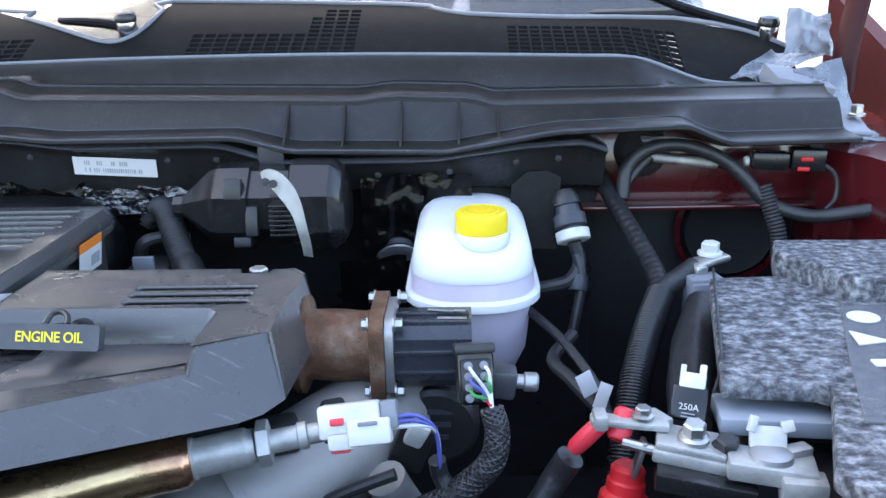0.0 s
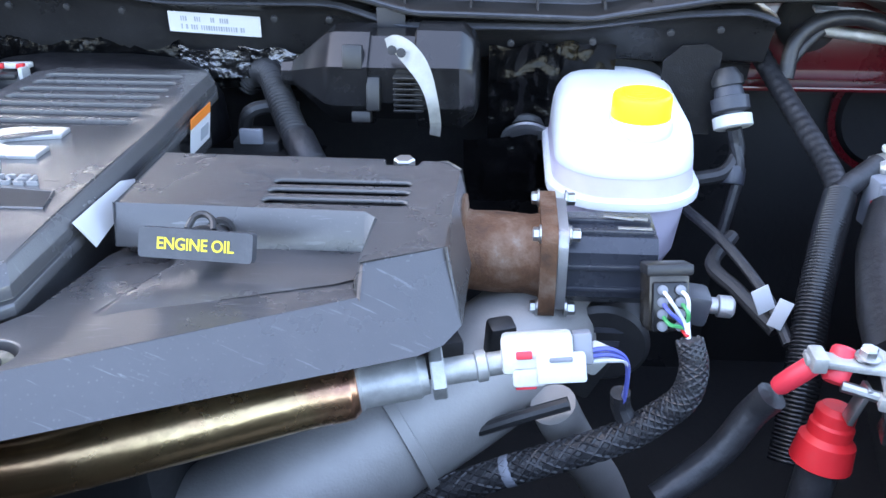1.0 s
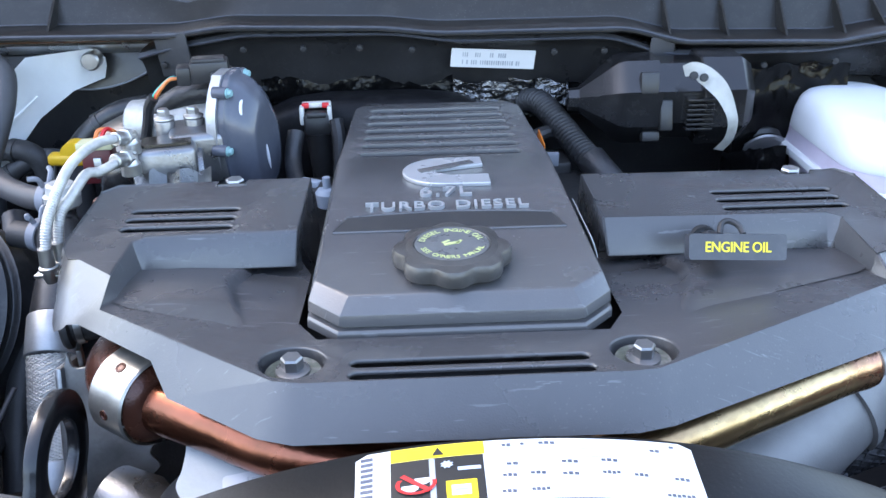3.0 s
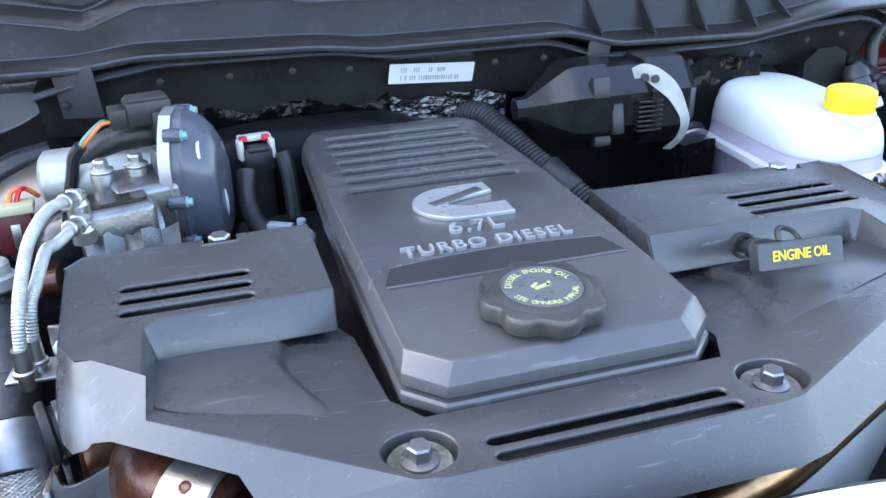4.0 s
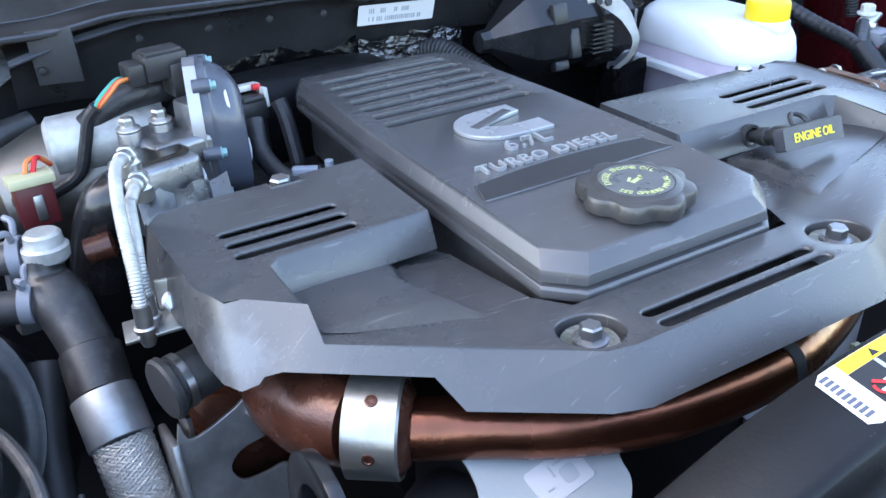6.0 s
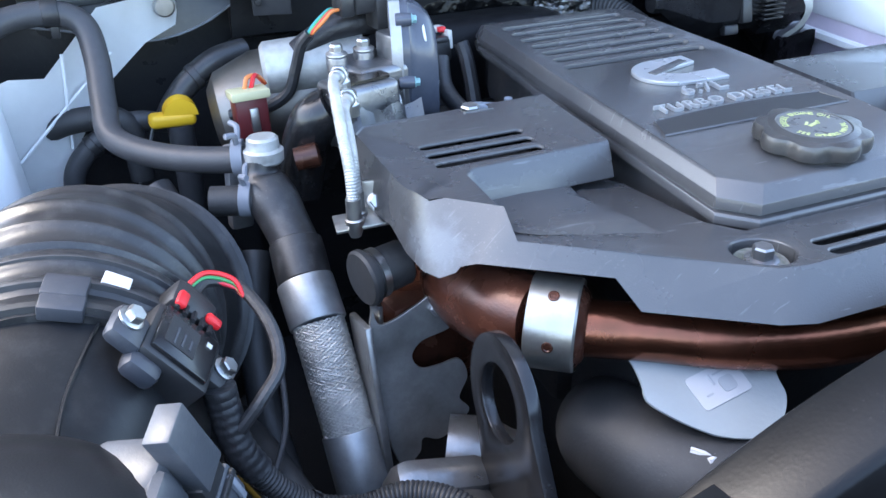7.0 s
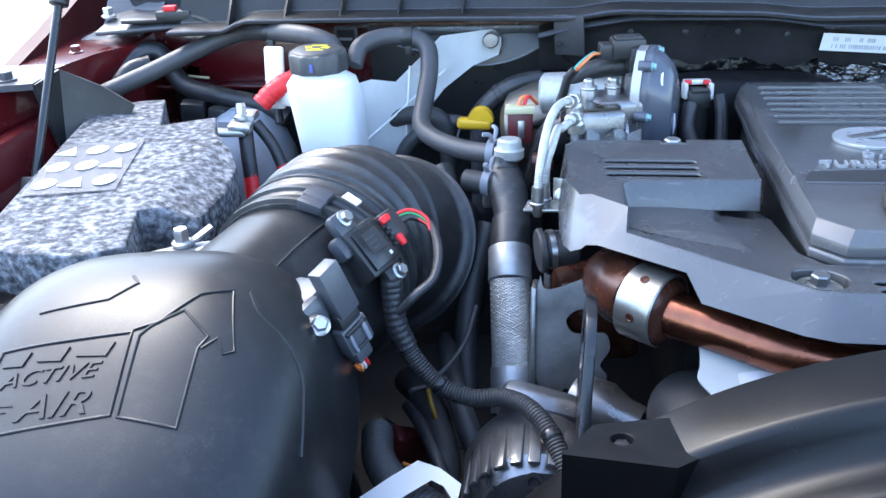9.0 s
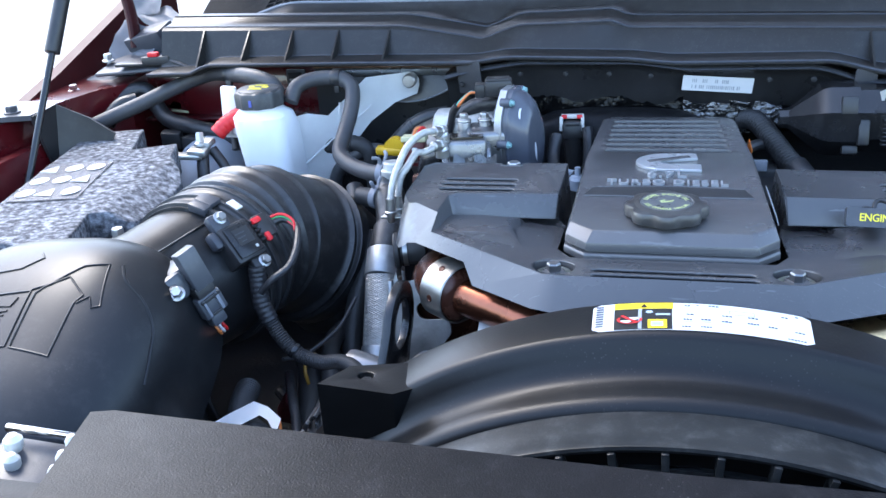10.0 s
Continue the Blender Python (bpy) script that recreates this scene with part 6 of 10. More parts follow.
# ---- wiring loom in front of the block ----
wl1 = thing("wiring_loom", (-0.36, 0.03, 1.03), "black corrugated wiring loom curving over the alternator", "loom", group="wiring looms")
bm = B()
tube(bm, [(-0.446, 0.052, 1.150), (-0.444, 0.046, 1.122), (-0.428, 0.040, 1.088), (-0.405, 0.034, 1.064), (-0.375, 0.028, 1.056), (-0.345, 0.022, 1.062), (-0.318, 0.000, 1.062), (-0.296, -0.035, 1.046), (-0.282, -0.075, 1.015), (-0.275, -0.110, 0.97)], 0.0074, 14, 10, ring=0.0011, pitch=0.0030)
part("conduit", bm, "rubber", wl1, sharp=60)
bm = B()
tube(bm, [(-0.4465, 0.054, 1.158), (-0.446, 0.052, 1.145), (-0.4425, 0.045, 1.118), (-0.434, 0.0415, 1.098)], 0.0095, 14, 8, ring=0.0006, pitch=0.006)
part("tape_wrap", bm, "tape", wl1, "tape wrapped round the upper end")
for p, q in (((-0.4075, 0.0345, 1.0662), (-0.4035, 0.0337, 1.0632)), ((-0.3065, -0.016, 1.0560), (-0.3035, -0.0215, 1.0537))):
    bm = B()
    cyl(bm, p, q, 0.0092, 20, 0.0005)
    part("cable_tie", bm, "gloss", wl1)
wl2 = thing("wiring_loom", (-0.40, -0.06, 1.0), "black corrugated loom with a white paper flag, low in the bay", "loom", group="wiring looms")
bm = B()
tube(bm, [(-0.462, 0.02, 1.02), (-0.452, -0.02, 1.022), (-0.428, -0.062, 1.030), (-0.390, -0.095, 1.036), (-0.340, -0.125, 1.020), (-0.300, -0.160, 0.99)], 0.0125, 14, 10, ring=0.002, pitch=0.004)
part("conduit", bm, "rubber", wl2, sharp=60)
bm = B()
fl = [(-0.449, -0.099, 1.050), (-0.428, -0.085, 1.059), (-0.407, -0.071, 1.066), (-0.389, -0.077, 1.065), (-0.371, -0.088, 1.060)]
fr = [(-0.430, -0.107, 1.044), (-0.412, -0.098, 1.055), (-0.394, -0.088, 1.062), (-0.384, -0.092, 1.060), (-0.374, -0.099, 1.048)]
a, b = [bm.verts.new(p) for p in fl], [bm.verts.new(p) for p in fr]
for k in range(4):
    bm.faces.new((a[k], a[k + 1], b[k + 1], b[k]))
bmesh.ops.solidify(bm, geom=bm.faces, thickness=0.0008)
part("paper_flag", bm, "paper", wl2, "folded white paper flag")

# ---- coolant tee with braided hose ----
tee = thing("coolant_hose", (-0.353, 0.22, 0.95), "black rubber coolant tee with a braided steel hose below", "hose")
bm = B()
tube(bm, [(-0.365, 0.318, 1.180), (-0.367, 0.313, 1.160), (-0.361, 0.290, 1.140), (-0.355, 0.260, 1.118), (-0.3560, 0.236, 1.100)], 0.020, 24, 8, radii=[0.0125, 0.014, 0.0195, 0.0215, 0.0200, 0.0195, 0.0195, 0.0195])
part("rubber_tee", bm, "duct", tee)
bm = B()
lathe(bm, (-0.3555, 0.2640, 1.1220), (-0.3562, 0.2360, 1.0995), [(0, 0.0205), (0.0012, 0.0222), (0.016, 0.0226), (0.035, 0.0224), (0.036, 0.021)], 30)
part("cuff", bm, "duct", tee, "black rubber cuff")
bm = B()
tube(bm, [(-0.362, 0.296, 1.146), (-0.385, 0.305, 1.148), (-0.412, 0.315, 1.148)], 0.013, 16)
part("side_spout", bm, "rubber", tee)
bm = B()
lathe(bm, (-0.363, 0.320, 1.172), (-0.3625, 0.322, 1.2), [(0, 0.0135), (0.003, 0.0165), (0.012, 0.0170), (0.014, 0.0145), (0.016, 0.0140), (0.022, 0.0135), (0.024, 0.0115), (0.025, 0.005)], 28)
part("cap", bm, "zinc", tee, "pale grey metal cap")
for p0, p1, r in (((-0.3565, 0.2365, 1.1005), (-0.3545, 0.2085, 1.0755), 0.0235), ((-0.349, 0.158, 1.003), (-0.347, 0.130, 0.965), 0.0230)):
    bm = B()
    cyl(bm, p0, p1, r, 32, 0.0012)
    part("sleeve", bm, "dullzinc", tee, "dull galvanised sleeve")
bm = B()
tube(bm, [(-0.3548, 0.210, 1.077), (-0.352, 0.185, 1.042), (-0.349, 0.158, 1.003)], 0.0190, 28, 10)
part("hose_core", bm, "rubber", tee, "dark hose under the braid")
bm = B()
b0, b1 = Vector((-0.3548, 0.210, 1.077)), Vector((-0.349, 0.158, 1.003))
bu = (b1 - b0).cross(Vector((1, 0, 0))).normalized()
bv = (b1 - b0).normalized().cross(bu)
for hand in (-1, 1):
    for k in range(24):
        strand = []
        for i in range(41):
            f = i / 40
            a = hand * f * 8.5 + 2 * math.pi * k / 24
            r = 0.0203 + 0.0004 * math.sin(f * 8.5 * 24 + hand * k * 1.57)
            strand.append(b0 + (b1 - b0) * f + bu * r * math.cos(a) + bv * r * math.sin(a))
        tube(bm, strand, 0.0012, 5, 1, smooth=False)
link("braid", bm, "braid", tee, "braided steel sheath", 70, "stuff")
for p, d in (((-0.384, 0.3055, 1.150), (-0.9, 0.35, 0.05)), ((-0.382, 0.336, 1.174), (1, -0.3, 0.02))):
    cl = thing("hose_clamp", (p[0], p[1], p[2] - 0.015), "pale grey spring clip on a coolant hose", "clamp", group="hose clamps")
    bm = B()
    P, D = Vector(p), Vector(d).normalized()
    lathe(bm, P - D * 0.005, P + D, [(0, 0.0145), (0.0005, 0.016), (0.0095, 0.016), (0.010, 0.0145)], 24, caps=False)
    part("band", bm, "greylt", cl)
    bm = B()
    side = D.cross(Vector((0, 0, 1))).normalized()
    for s in (-1, 1):
        tube(bm, [P + Vector((0, 0, 0.014)) + side * 0.004 * s, P + Vector((0, 0, 0.024)) + side * 0.010 * s, P + Vector((0, 0, 0.026)) + side * 0.016 * s - D * 0.006], 0.0026, 8)
    part("ear", bm, "greylt", cl)

# ---- degas bottle ----
dg = thing("coolant_reservoir", (-0.617, 0.47, 1.03), "milky white coolant reservoir with moulded bracket arms", "reservoir")


def loft(bm, rings, n=8, cap=True):
    vs = [[bm.verts.new((x, y, z)) for x, y in rounded(w, d, r, n, cx, cy)] for z, w, d, r, cx, cy in rings]
    m = len(vs[0])
    for a, b in zip(vs, vs[1:]):
        for k in range(m):
            bm.faces.new((a[k], a[(k + 1) % m], b[(k + 1) % m], b[k]))
    if cap:
        bm.faces.new(vs[0][::-1])
        bm.faces.new(vs[-1])
    return bm


bm = B()
loft(bm, [(1.04, 0.072, 0.080, 0.02, -0.600, 0.490), (1.10, 0.078, 0.088, 0.02, -0.606, 0.486), (1.20, 0.084, 0.088, 0.022, -0.613, 0.478), (1.222, 0.084, 0.086, 0.03, -0.616, 0.474), (1.229, 0.074, 0.076, 0.036, -0.617, 0.472), (1.233, 0.066, 0.066, 0.0325, -0.617, 0.471), (1.242, 0.066, 0.066, 0.0325, -0.617, 0.471)])
part("tank", bm, "tank", dg)
bm = B()
arm = [(-0.596, 1.205), (-0.560, 1.212), (-0.530, 1.205), (-0.500, 1.232), (-0.470, 1.260), (-0.405, 1.262), (-0.392, 1.250), (-0.396, 1.236), (-0.430, 1.225), (-0.468, 1.198), (-0.500, 1.160), (-0.530, 1.115), (-0.555, 1.075), (-0.590, 1.045)]
t = B()
armpos = lambda x, z, o=0.0: (x, 0.498 + (x + 0.596) * 0.45 + o, z)
sheet(t, [(x, z) for x, z in arm], [], lambda x, y: 0.0)
for v in t.verts:
    v.co = armpos(v.co.x, v.co.y)
bmesh.ops.solidify(t, geom=t.faces, thickness=0.010)
merge(bm, t)
part("bracket_arm", bm, "tankarm", dg, "cloudy moulded bracket arm")
for a, b in (((-0.570, 1.13), (-0.465, 1.215)), ((-0.51, 1.225), (-0.52, 1.13))):
    bm = B()
    tube(bm, [armpos(*a, -0.0045), armpos(*b, -0.0045)], 0.0018, 6, smooth=False)
    part("arm_rib", bm, "tankarm", dg)
bm = B()
lathe(bm, armpos(-0.405, 1.249, -0.012), armpos(-0.405, 1.249, 0.012), [(0, 0.009), (0.002, 0.011), (0.02, 0.011)], 20)
part("arm_bush", bm, "steel", dg, "metal mounting bush")
bm = B()
box(bm, (-0.692, 0.512, 1.215), (0.026, 0.010, 0.085), (0, 4, 10), 0.004)
box(bm, (-0.668, 0.498, 1.195), (0.040, 0.012, 0.030), (0, 0, -20), 0.004)
part("rear_ear", bm, "tankarm", dg, "cloudy moulded ear")
bm = B()
lathe(bm, (-0.617, 0.471, 1.236), (-0.617, 0.471, 2), [(0, 0.0335), (0.001, 0.0365), (0.020, 0.0370), (0.024, 0.0355), (0.026, 0.032)], 96, lobes=lambda a: 1.0 + 0.045 * max(-0.4, math.cos(10 * a)))
lathe(bm, (-0.617, 0.471, 1.2575), (-0.617, 0.471, 2), [(0, 0.033), (0.005, 0.0325), (0.007, 0.029)], 40)
dcap = part("cap", bm, "capgrey", dg, "black ribbed pressure cap")
bm = B()
for c, sz, rz in (((-0.617, 0.484, 1.2648), (0.020, 0.004, 0.0006), 0), ((-0.629, 0.474, 1.2648), (0.008, 0.010, 0.0006), 20), ((-0.606, 0.472, 1.2648), (0.010, 0.007, 0.0006), -10), ((-0.617, 0.458, 1.2648), (0.022, 0.003, 0.0006), 0), ((-0.617, 0.464, 1.2648), (0.012, 0.003, 0.0006), 0)):
    box(bm, c, sz, (0, 0, rz))
part("print", bm, "ink_yellow", dcap, "yellow warning symbols")
bm = B()
box(bm, (-0.6165, 0.4340, 1.247), (0.004, 0.001, 0.010), (0, 0, 0))
part("dab", bm, "wire_blue", dcap, "blue paint dab")

hz = thing("coolant_return_hose", (-0.50, 0.48, 1.15), "grey rubber return hose from the coolant reservoir to the tee", "hose", group="coolant hoses")
bm = B()
tube(bm, [(-0.577, 0.495, 1.236), (-0.570, 0.512, 1.256), (-0.545, 0.528, 1.264), (-0.507, 0.532, 1.264), (-0.484, 0.524, 1.252), (-0.479, 0.500, 1.225), (-0.481, 0.465, 1.195), (-0.480, 0.432, 1.174), (-0.455, 0.400, 1.166), (-0.415, 0.363, 1.167), (-0.372, 0.328, 1.174)], 0.0118, 18, 10)
part("tube", bm, "hose", hz)
bm = B()
cyl(bm, (-0.518, 0.532, 1.2645), (-0.503, 0.532, 1.2645), 0.0132, 20, 0.001)
box(bm, (-0.510, 0.530, 1.249), (0.008, 0.008, 0.014), (0, 0, 0), 0.001)
part("clip", bm, "black", hz, "black hose clip")
hz2 = thing("coolant_bleed_hose", (-0.80, 0.54, 1.17), "long grey rubber hose running from the reservoir cap to the fender", "hose", group="coolant hoses")
bm = B()
tube(bm, [(-0.600, 0.505, 1.245), (-0.612, 0.508, 1.262), (-0.645, 0.520, 1.270), (-0.70, 0.552, 1.268), (-0.755, 0.580, 1.263), (-0.815, 0.572, 1.244), (-0.880, 0.540, 1.218), (-0.945, 0.507, 1.194), (-0.985, 0.490, 1.178)], 0.0125, 18, 10)
part("tube", bm, "hose", hz2)
bm = B()
cyl(bm, (-0.700, 0.553, 1.268), (-0.712, 0.559, 1.267), 0.0142, 20, 0.001)
box(bm, (-0.705, 0.548, 1.25), (0.010, 0.010, 0.02), (0, 0, 0), 0.002)
part("clip", bm, "black", hz2, "black hose clip")

# washer bottle shoulder and taped loom behind the battery
wb = thing("washer_bottle", (-0.765, 0.545, 1.0), "blue-grey plastic bottle shoulder behind the battery", "bottle")
bm = B()
lathe(bm, (-0.765, 0.560, 1.0), (-0.765, 0.560, 2), [(0, 0.070), (0.06, 0.074), (0.095, 0.070), (0.122, 0.060), (0.142, 0.045), (0.154, 0.028), (0.159, 0.010)], 32)
part("body", bm, "bottle", wb)
bm = B()
box(bm, (-0.765, 0.512, 1.146), (0.040, 0.001, 0.014), (-42, 0, 0))
part("label", bm, "ink_blue", wb, "small blue label")
wl3 = thing("taped_loom", (-0.83, 0.60, 1.14), "tape-wrapped wiring loom along the bulkhead", "loom", group="wiring looms")
bm = B()
tube(bm, [(-0.96, 0.56, 1.18), (-0.935, 0.60, 1.222), (-0.905, 0.615, 1.228), (-0.885, 0.610, 1.20), (-0.860, 0.600, 1.178), (-0.80, 0.585, 1.168), (-0.74, 0.575, 1.158), (-0.70, 0.57, 1.14)], 0.014, 12, 8)
part("wrap", bm, "tape", wl3)
bm = B()
tube(bm, [(-0.945, 0.530, 1.185), (-0.925, 0.555, 1.215), (-0.90, 0.575, 1.222)], 0.011, 12, 6)
part("branch", bm, "tape", wl3)
bm = B()
cyl(bm, (-0.953, 0.512, 1.180), (-0.940, 0.535, 1.196), 0.012, 16, 0.002)
part("end_cap", bm, "greylt", wl3, "pale end cap")
bm = B()
box(bm, (-0.845, 0.575, 1.150), (0.035, 0.02, 0.03), (10, 5, 8), 0.003)
box(bm, (-0.80, 0.560, 1.145), (0.028, 0.02, 0.03), (0, 5, -8), 0.003)
part("joint_block", bm, "black", wl3)
bm = B()
tube(bm, [(-0.715, 0.560, 1.235), (-0.705, 0.548, 1.205), (-0.700, 0.53, 1.175), (-0.695, 0.515, 1.15)], 0.006, 10)
part("drop_lead", bm, "tape", wl3)
lf = thing("dry_leaf", (-0.862, 0.655, 1.186), "dry brown leaf caught on the bulkhead ledge", "leaf")
bm = B()
random.seed(3)
vs = [bm.verts.new((-0.866 + 0.013 * math.cos(a) * random.uniform(0.6, 1.3), 0.640, 1.194 + 0.008 * math.sin(a) * random.uniform(0.6, 1.3))) for a in [k * 0.7 for k in range(9)]]
bm.faces.new(vs)
bmesh.ops.solidify(bm, geom=bm.faces, thickness=0.001)
part("blade", bm, "cream", lf)
bm = B()
box(bm, (-0.858, 0.638, 1.184), (0.034, 0.003, 0.004), (0, 6, 0), 0.001)
part("stalk", bm, "cream", lf)

# ---- battery with felt jacket (left) ----
bl = thing("battery", (-0.80, 0.25, 0.95), "battery in a mottled grey felt jacket with warning icons", "battery", group="batteries")
ol = [(-0.800, 0.060), (-0.848, 0.072), (-0.866, 0.120), (-0.928, 0.430), (-0.915, 0.480), (-0.892, 0.494), (-0.852, 0.506), (-0.813, 0.402), (-0.750, 0.432), (-0.728, 0.372), (-0.700, 0.345), (-0.682, 0.315), (-0.672, 0.250), (-0.676, 0.176), (-0.728, 0.158), (-0.702, 0.078), (-0.735, 0.058)]


def jacket(bm, outline, z_of, h, rough=0.0012, bev=0.006):
    t = B()
    vs = [t.verts.new((x, y, 0)) for x, y in outline]
    fc = t.faces.new(vs)
    bmesh.ops.triangulate(t, faces=[fc])
    bmesh.ops.subdivide_edges(t, edges=t.edges[:], cuts=5, use_grid_fill=True)
    res = bmesh.ops.extrude_face_region(t, geom=t.faces[:])
    low = [v for v in res["geom"] if isinstance(v, bmesh.types.BMVert)]
    low_set = set(low)
    for v in t.verts:
        n = noise.noise(v.co * 38) * rough + noise.noise(v.co * 9) * 0.002
        v.co.z = (z_of(v.co.x, v.co.y) - h) if v in low_set else z_of(v.co.x, v.co.y) + n
    bmesh.ops.recalc_face_normals(t, faces=t.faces)
    soften(t, bev, 2, 60)
    return merge(bm, t)


bm = B()
jacket(bm, ol, lambda x, y: 1.170 + 0.040 * max(0, y - 0.05) - 0.9 * max(0, x + 0.715) * (0.6 if y > 0.17 else 0), 0.048)
part("felt_jacket", bm, "felt", bl, sharp=60)
bm = B()
prism(bm, [(-0.83, 0.10), (-0.845, 0.45), (-0.72, 0.40), (-0.69, 0.30), (-0.70, 0.10)], 0.95, 1.10, 0.01)
part("case", bm, "black", bl, "black battery case")
bm = B()
box(bm, (-0.838, 0.262, 1.1806), (0.098, 0.150, 0.0006), (2.3, 0, 13))
part("icon_panel", bm, "iconpanel", bl, "faded grey icon panel")
for i in range(3):
    for j in range(3):
        bm = B()
        c = Matrix.Rotation(radians(13), 4, "Z") @ Vector((-0.032 + 0.032 * i, -0.048 + 0.048 * j, 0))
        p = (-0.838 + c.x, 0.262 + c.y)
        zz = 1.1815 + 0.040 * c.y
        shape = (i + 2 * j) % 3
        o = circle(p[0], p[1], 0.0120, 18, 1.0, 1.25) if shape != 1 else [(p[0] - 0.014, p[1] - 0.013), (p[0] + 0.014, p[1] - 0.013), (p[0], p[1] + 0.015)]
        prism(bm, o, zz - 0.0004, zz + 0.0004)
        part("icon", bm, "white", bl, "white warning icon")
hb2 = thing("battery_clamp", (-0.69, 0.12, 1.12), "pale metal battery clamp with a bolt in the jacket cut-out", "clamp")
bm = B()
t = B()
sheet(t, [(-0.728, 0.090), (-0.722, 0.075), (-0.700, 0.068), (-0.655, 0.100), (-0.640, 0.140), (-0.655, 0.155), (-0.690, 0.138), (-0.715, 0.120)], [circle(-0.704, 0.096, 0.011, 16)], lambda x, y: 1.142, 0.007, floors=False)
bmesh.ops.solidify(t, geom=t.faces, thickness=0.004)
merge(bm, t)
part("bar", bm, "dullzinc", hb2)
hexbolt("bolt", (-0.678, 0.142, 1.143), (0, 0, 1), 0.008, 0.018, hb2, "bolt with nut")
bm = B()
box(bm, (-0.662, 0.150, 1.150), (0.030, 0.010, 0.004), (0, -25, 40), 0.001)
part("lug", bm, "dullzinc", hb2, "bent steel lug")
tb = thing("battery_terminal", (-0.735, 0.45, 1.12), "zinc battery terminal clamp with red cables behind the felt jacket", "terminal")
bm = B()
box(bm, (-0.742, 0.436, 1.163), (0.050, 0.020, 0.008), (0, 8, 25), 0.002)
box(bm, (-0.726, 0.452, 1.166), (0.030, 0.034, 0.012), (0, 4, 10), 0.003)
box(bm, (-0.722, 0.470, 1.176), (0.026, 0.020, 0.010), (10, 0, -8), 0.002)
part("clamp", bm, "galv", tb)
hexbolt("stud", (-0.728, 0.462, 1.172), (0, 0.2, 1), 0.007, 0.022, tb, "terminal stud and nut")
bm = B()
tube(bm, [(-0.707, 0.484, 1.186), (-0.694, 0.493, 1.199), (-0.676, 0.502, 1.210), (-0.655, 0.512, 1.218)], 0.0125, 18, 8, ring=0.0009, pitch=0.009)
part("red_cable", bm, "red", tb, "ribbed red cable boot")
for pts, m_, r in (([(-0.722, 0.455, 1.160), (-0.716, 0.438, 1.135), (-0.711, 0.425, 1.105)], "tape", 0.010), ([(-0.711, 0.426, 1.108), (-0.707, 0.412, 1.070), (-0.702, 0.40, 1.00)], "red", 0.0095), ([(-0.712, 0.470, 1.165), (-0.690, 0.462, 1.138), (-0.676, 0.452, 1.112)], "tape", 0.008), ([(-0.678, 0.453, 1.115), (-0.668, 0.440, 1.085), (-0.662, 0.430, 1.06)], "red", 0.007), ([(-0.668, 0.436, 1.072), (-0.680, 0.425, 1.062), (-0.694, 0.418, 1.055)], "offwhite", 0.006)):
    bm = B()
    tube(bm, pts, r, 12)
    part("cable", bm, m_, tb)
tr = thing("battery_tray", (-0.80, -0.05, 0.95), "black ribbed plastic battery tray beside the air box", "tray")
bm = B()
box(bm, (-0.83, 0.10, 1.04), (0.26, 0.50, 0.02), (0, 0, 12), 0.004)
box(bm, (-0.845, -0.04, 1.085), (0.17, 0.012, 0.09), (0, 0, 8), 0.003)
part("tray", bm, "black", tr)
for k in range(11):
    bm = B()
    box(bm, (-0.815, -0.130 + 0.0195 * k, 1.098), (0.130, 0.0035, 0.030), (0, 0, 6), 0.0008)
    part("tray_rib", bm, "black", tr)
for x in (-0.752, -0.815, -0.880):
    bm = B()
    box(bm, (x, -0.035, 1.100), (0.0045, 0.215, 0.036), (0, 0, 6), 0.001)
    part("tray_rail", bm, "black", tr)

# ---- fender side: gusset, bolts, gas strut, hinge corner ----
gs = thing("fender_bracket", (-0.96, 0.40, 1.10), "grey pressed bracket bolted to the fender beside the battery", "bracket")
bm = B()
t = B()
prism(t, [(-1.030, 0.350), (-1.030, 0.445), (-0.962, 0.432), (-0.955, 0.372)], 1.238, 1.246, 0.002)
merge(bm, t)
part("flange", bm, "grey", gs, "pale grey flange")
bm = B()
vs = [(-0.958, 0.372, 1.244), (-0.958, 0.436, 1.248), (-0.905, 0.448, 1.222), (-0.868, 0.452, 1.196), (-0.905, 0.440, 1.13), (-0.955, 0.40, 1.13)]
bm.faces.new([bm.verts.new(v) for v in vs])
bmesh.ops.triangulate(bm, faces=bm.faces)
bmesh.ops.solidify(bm, geom=bm.faces, thickness=0.006)
part("gusset", bm, "black", gs)
hexbolt("bolt", (-0.998, 0.386, 1.246), (0, 0, 1), 0.0095, 0.012, gs, "dark flange bolt", "grey")
hexbolt("fender_bolt", (-0.965, 0.500, 1.254), (0, 0, 1), 0.007, 0.010, label="red painted fender bolt", material="paint", group="fender bolts")
st_ = thing("gas_strut", (-0.927, 0.293, 1.10), "slim black gas strut holding up the hood", "strut")
s0, s1 = Vector((-0.927, 0.290, 1.150)), Vector((-0.917, 0.406, 1.334))
dd = (s1 - s0).normalized()
bm = B()
cyl(bm, s0, s1 + dd * 0.05, 0.0052, 16)
part("rod", bm, "gloss", st_, "dark polished rod")
bm = B()
cyl(bm, s1, s1 + dd * 0.30, 0.0115, 20, 0.002)
part("cylinder", bm, "black", st_, "matt black cylinder")
bm = B()
box(bm, (-0.927, 0.284, 1.138), (0.022, 0.026, 0.034), (-30, 0, 0), 0.003)
part("end_fitting", bm, "black", st_)
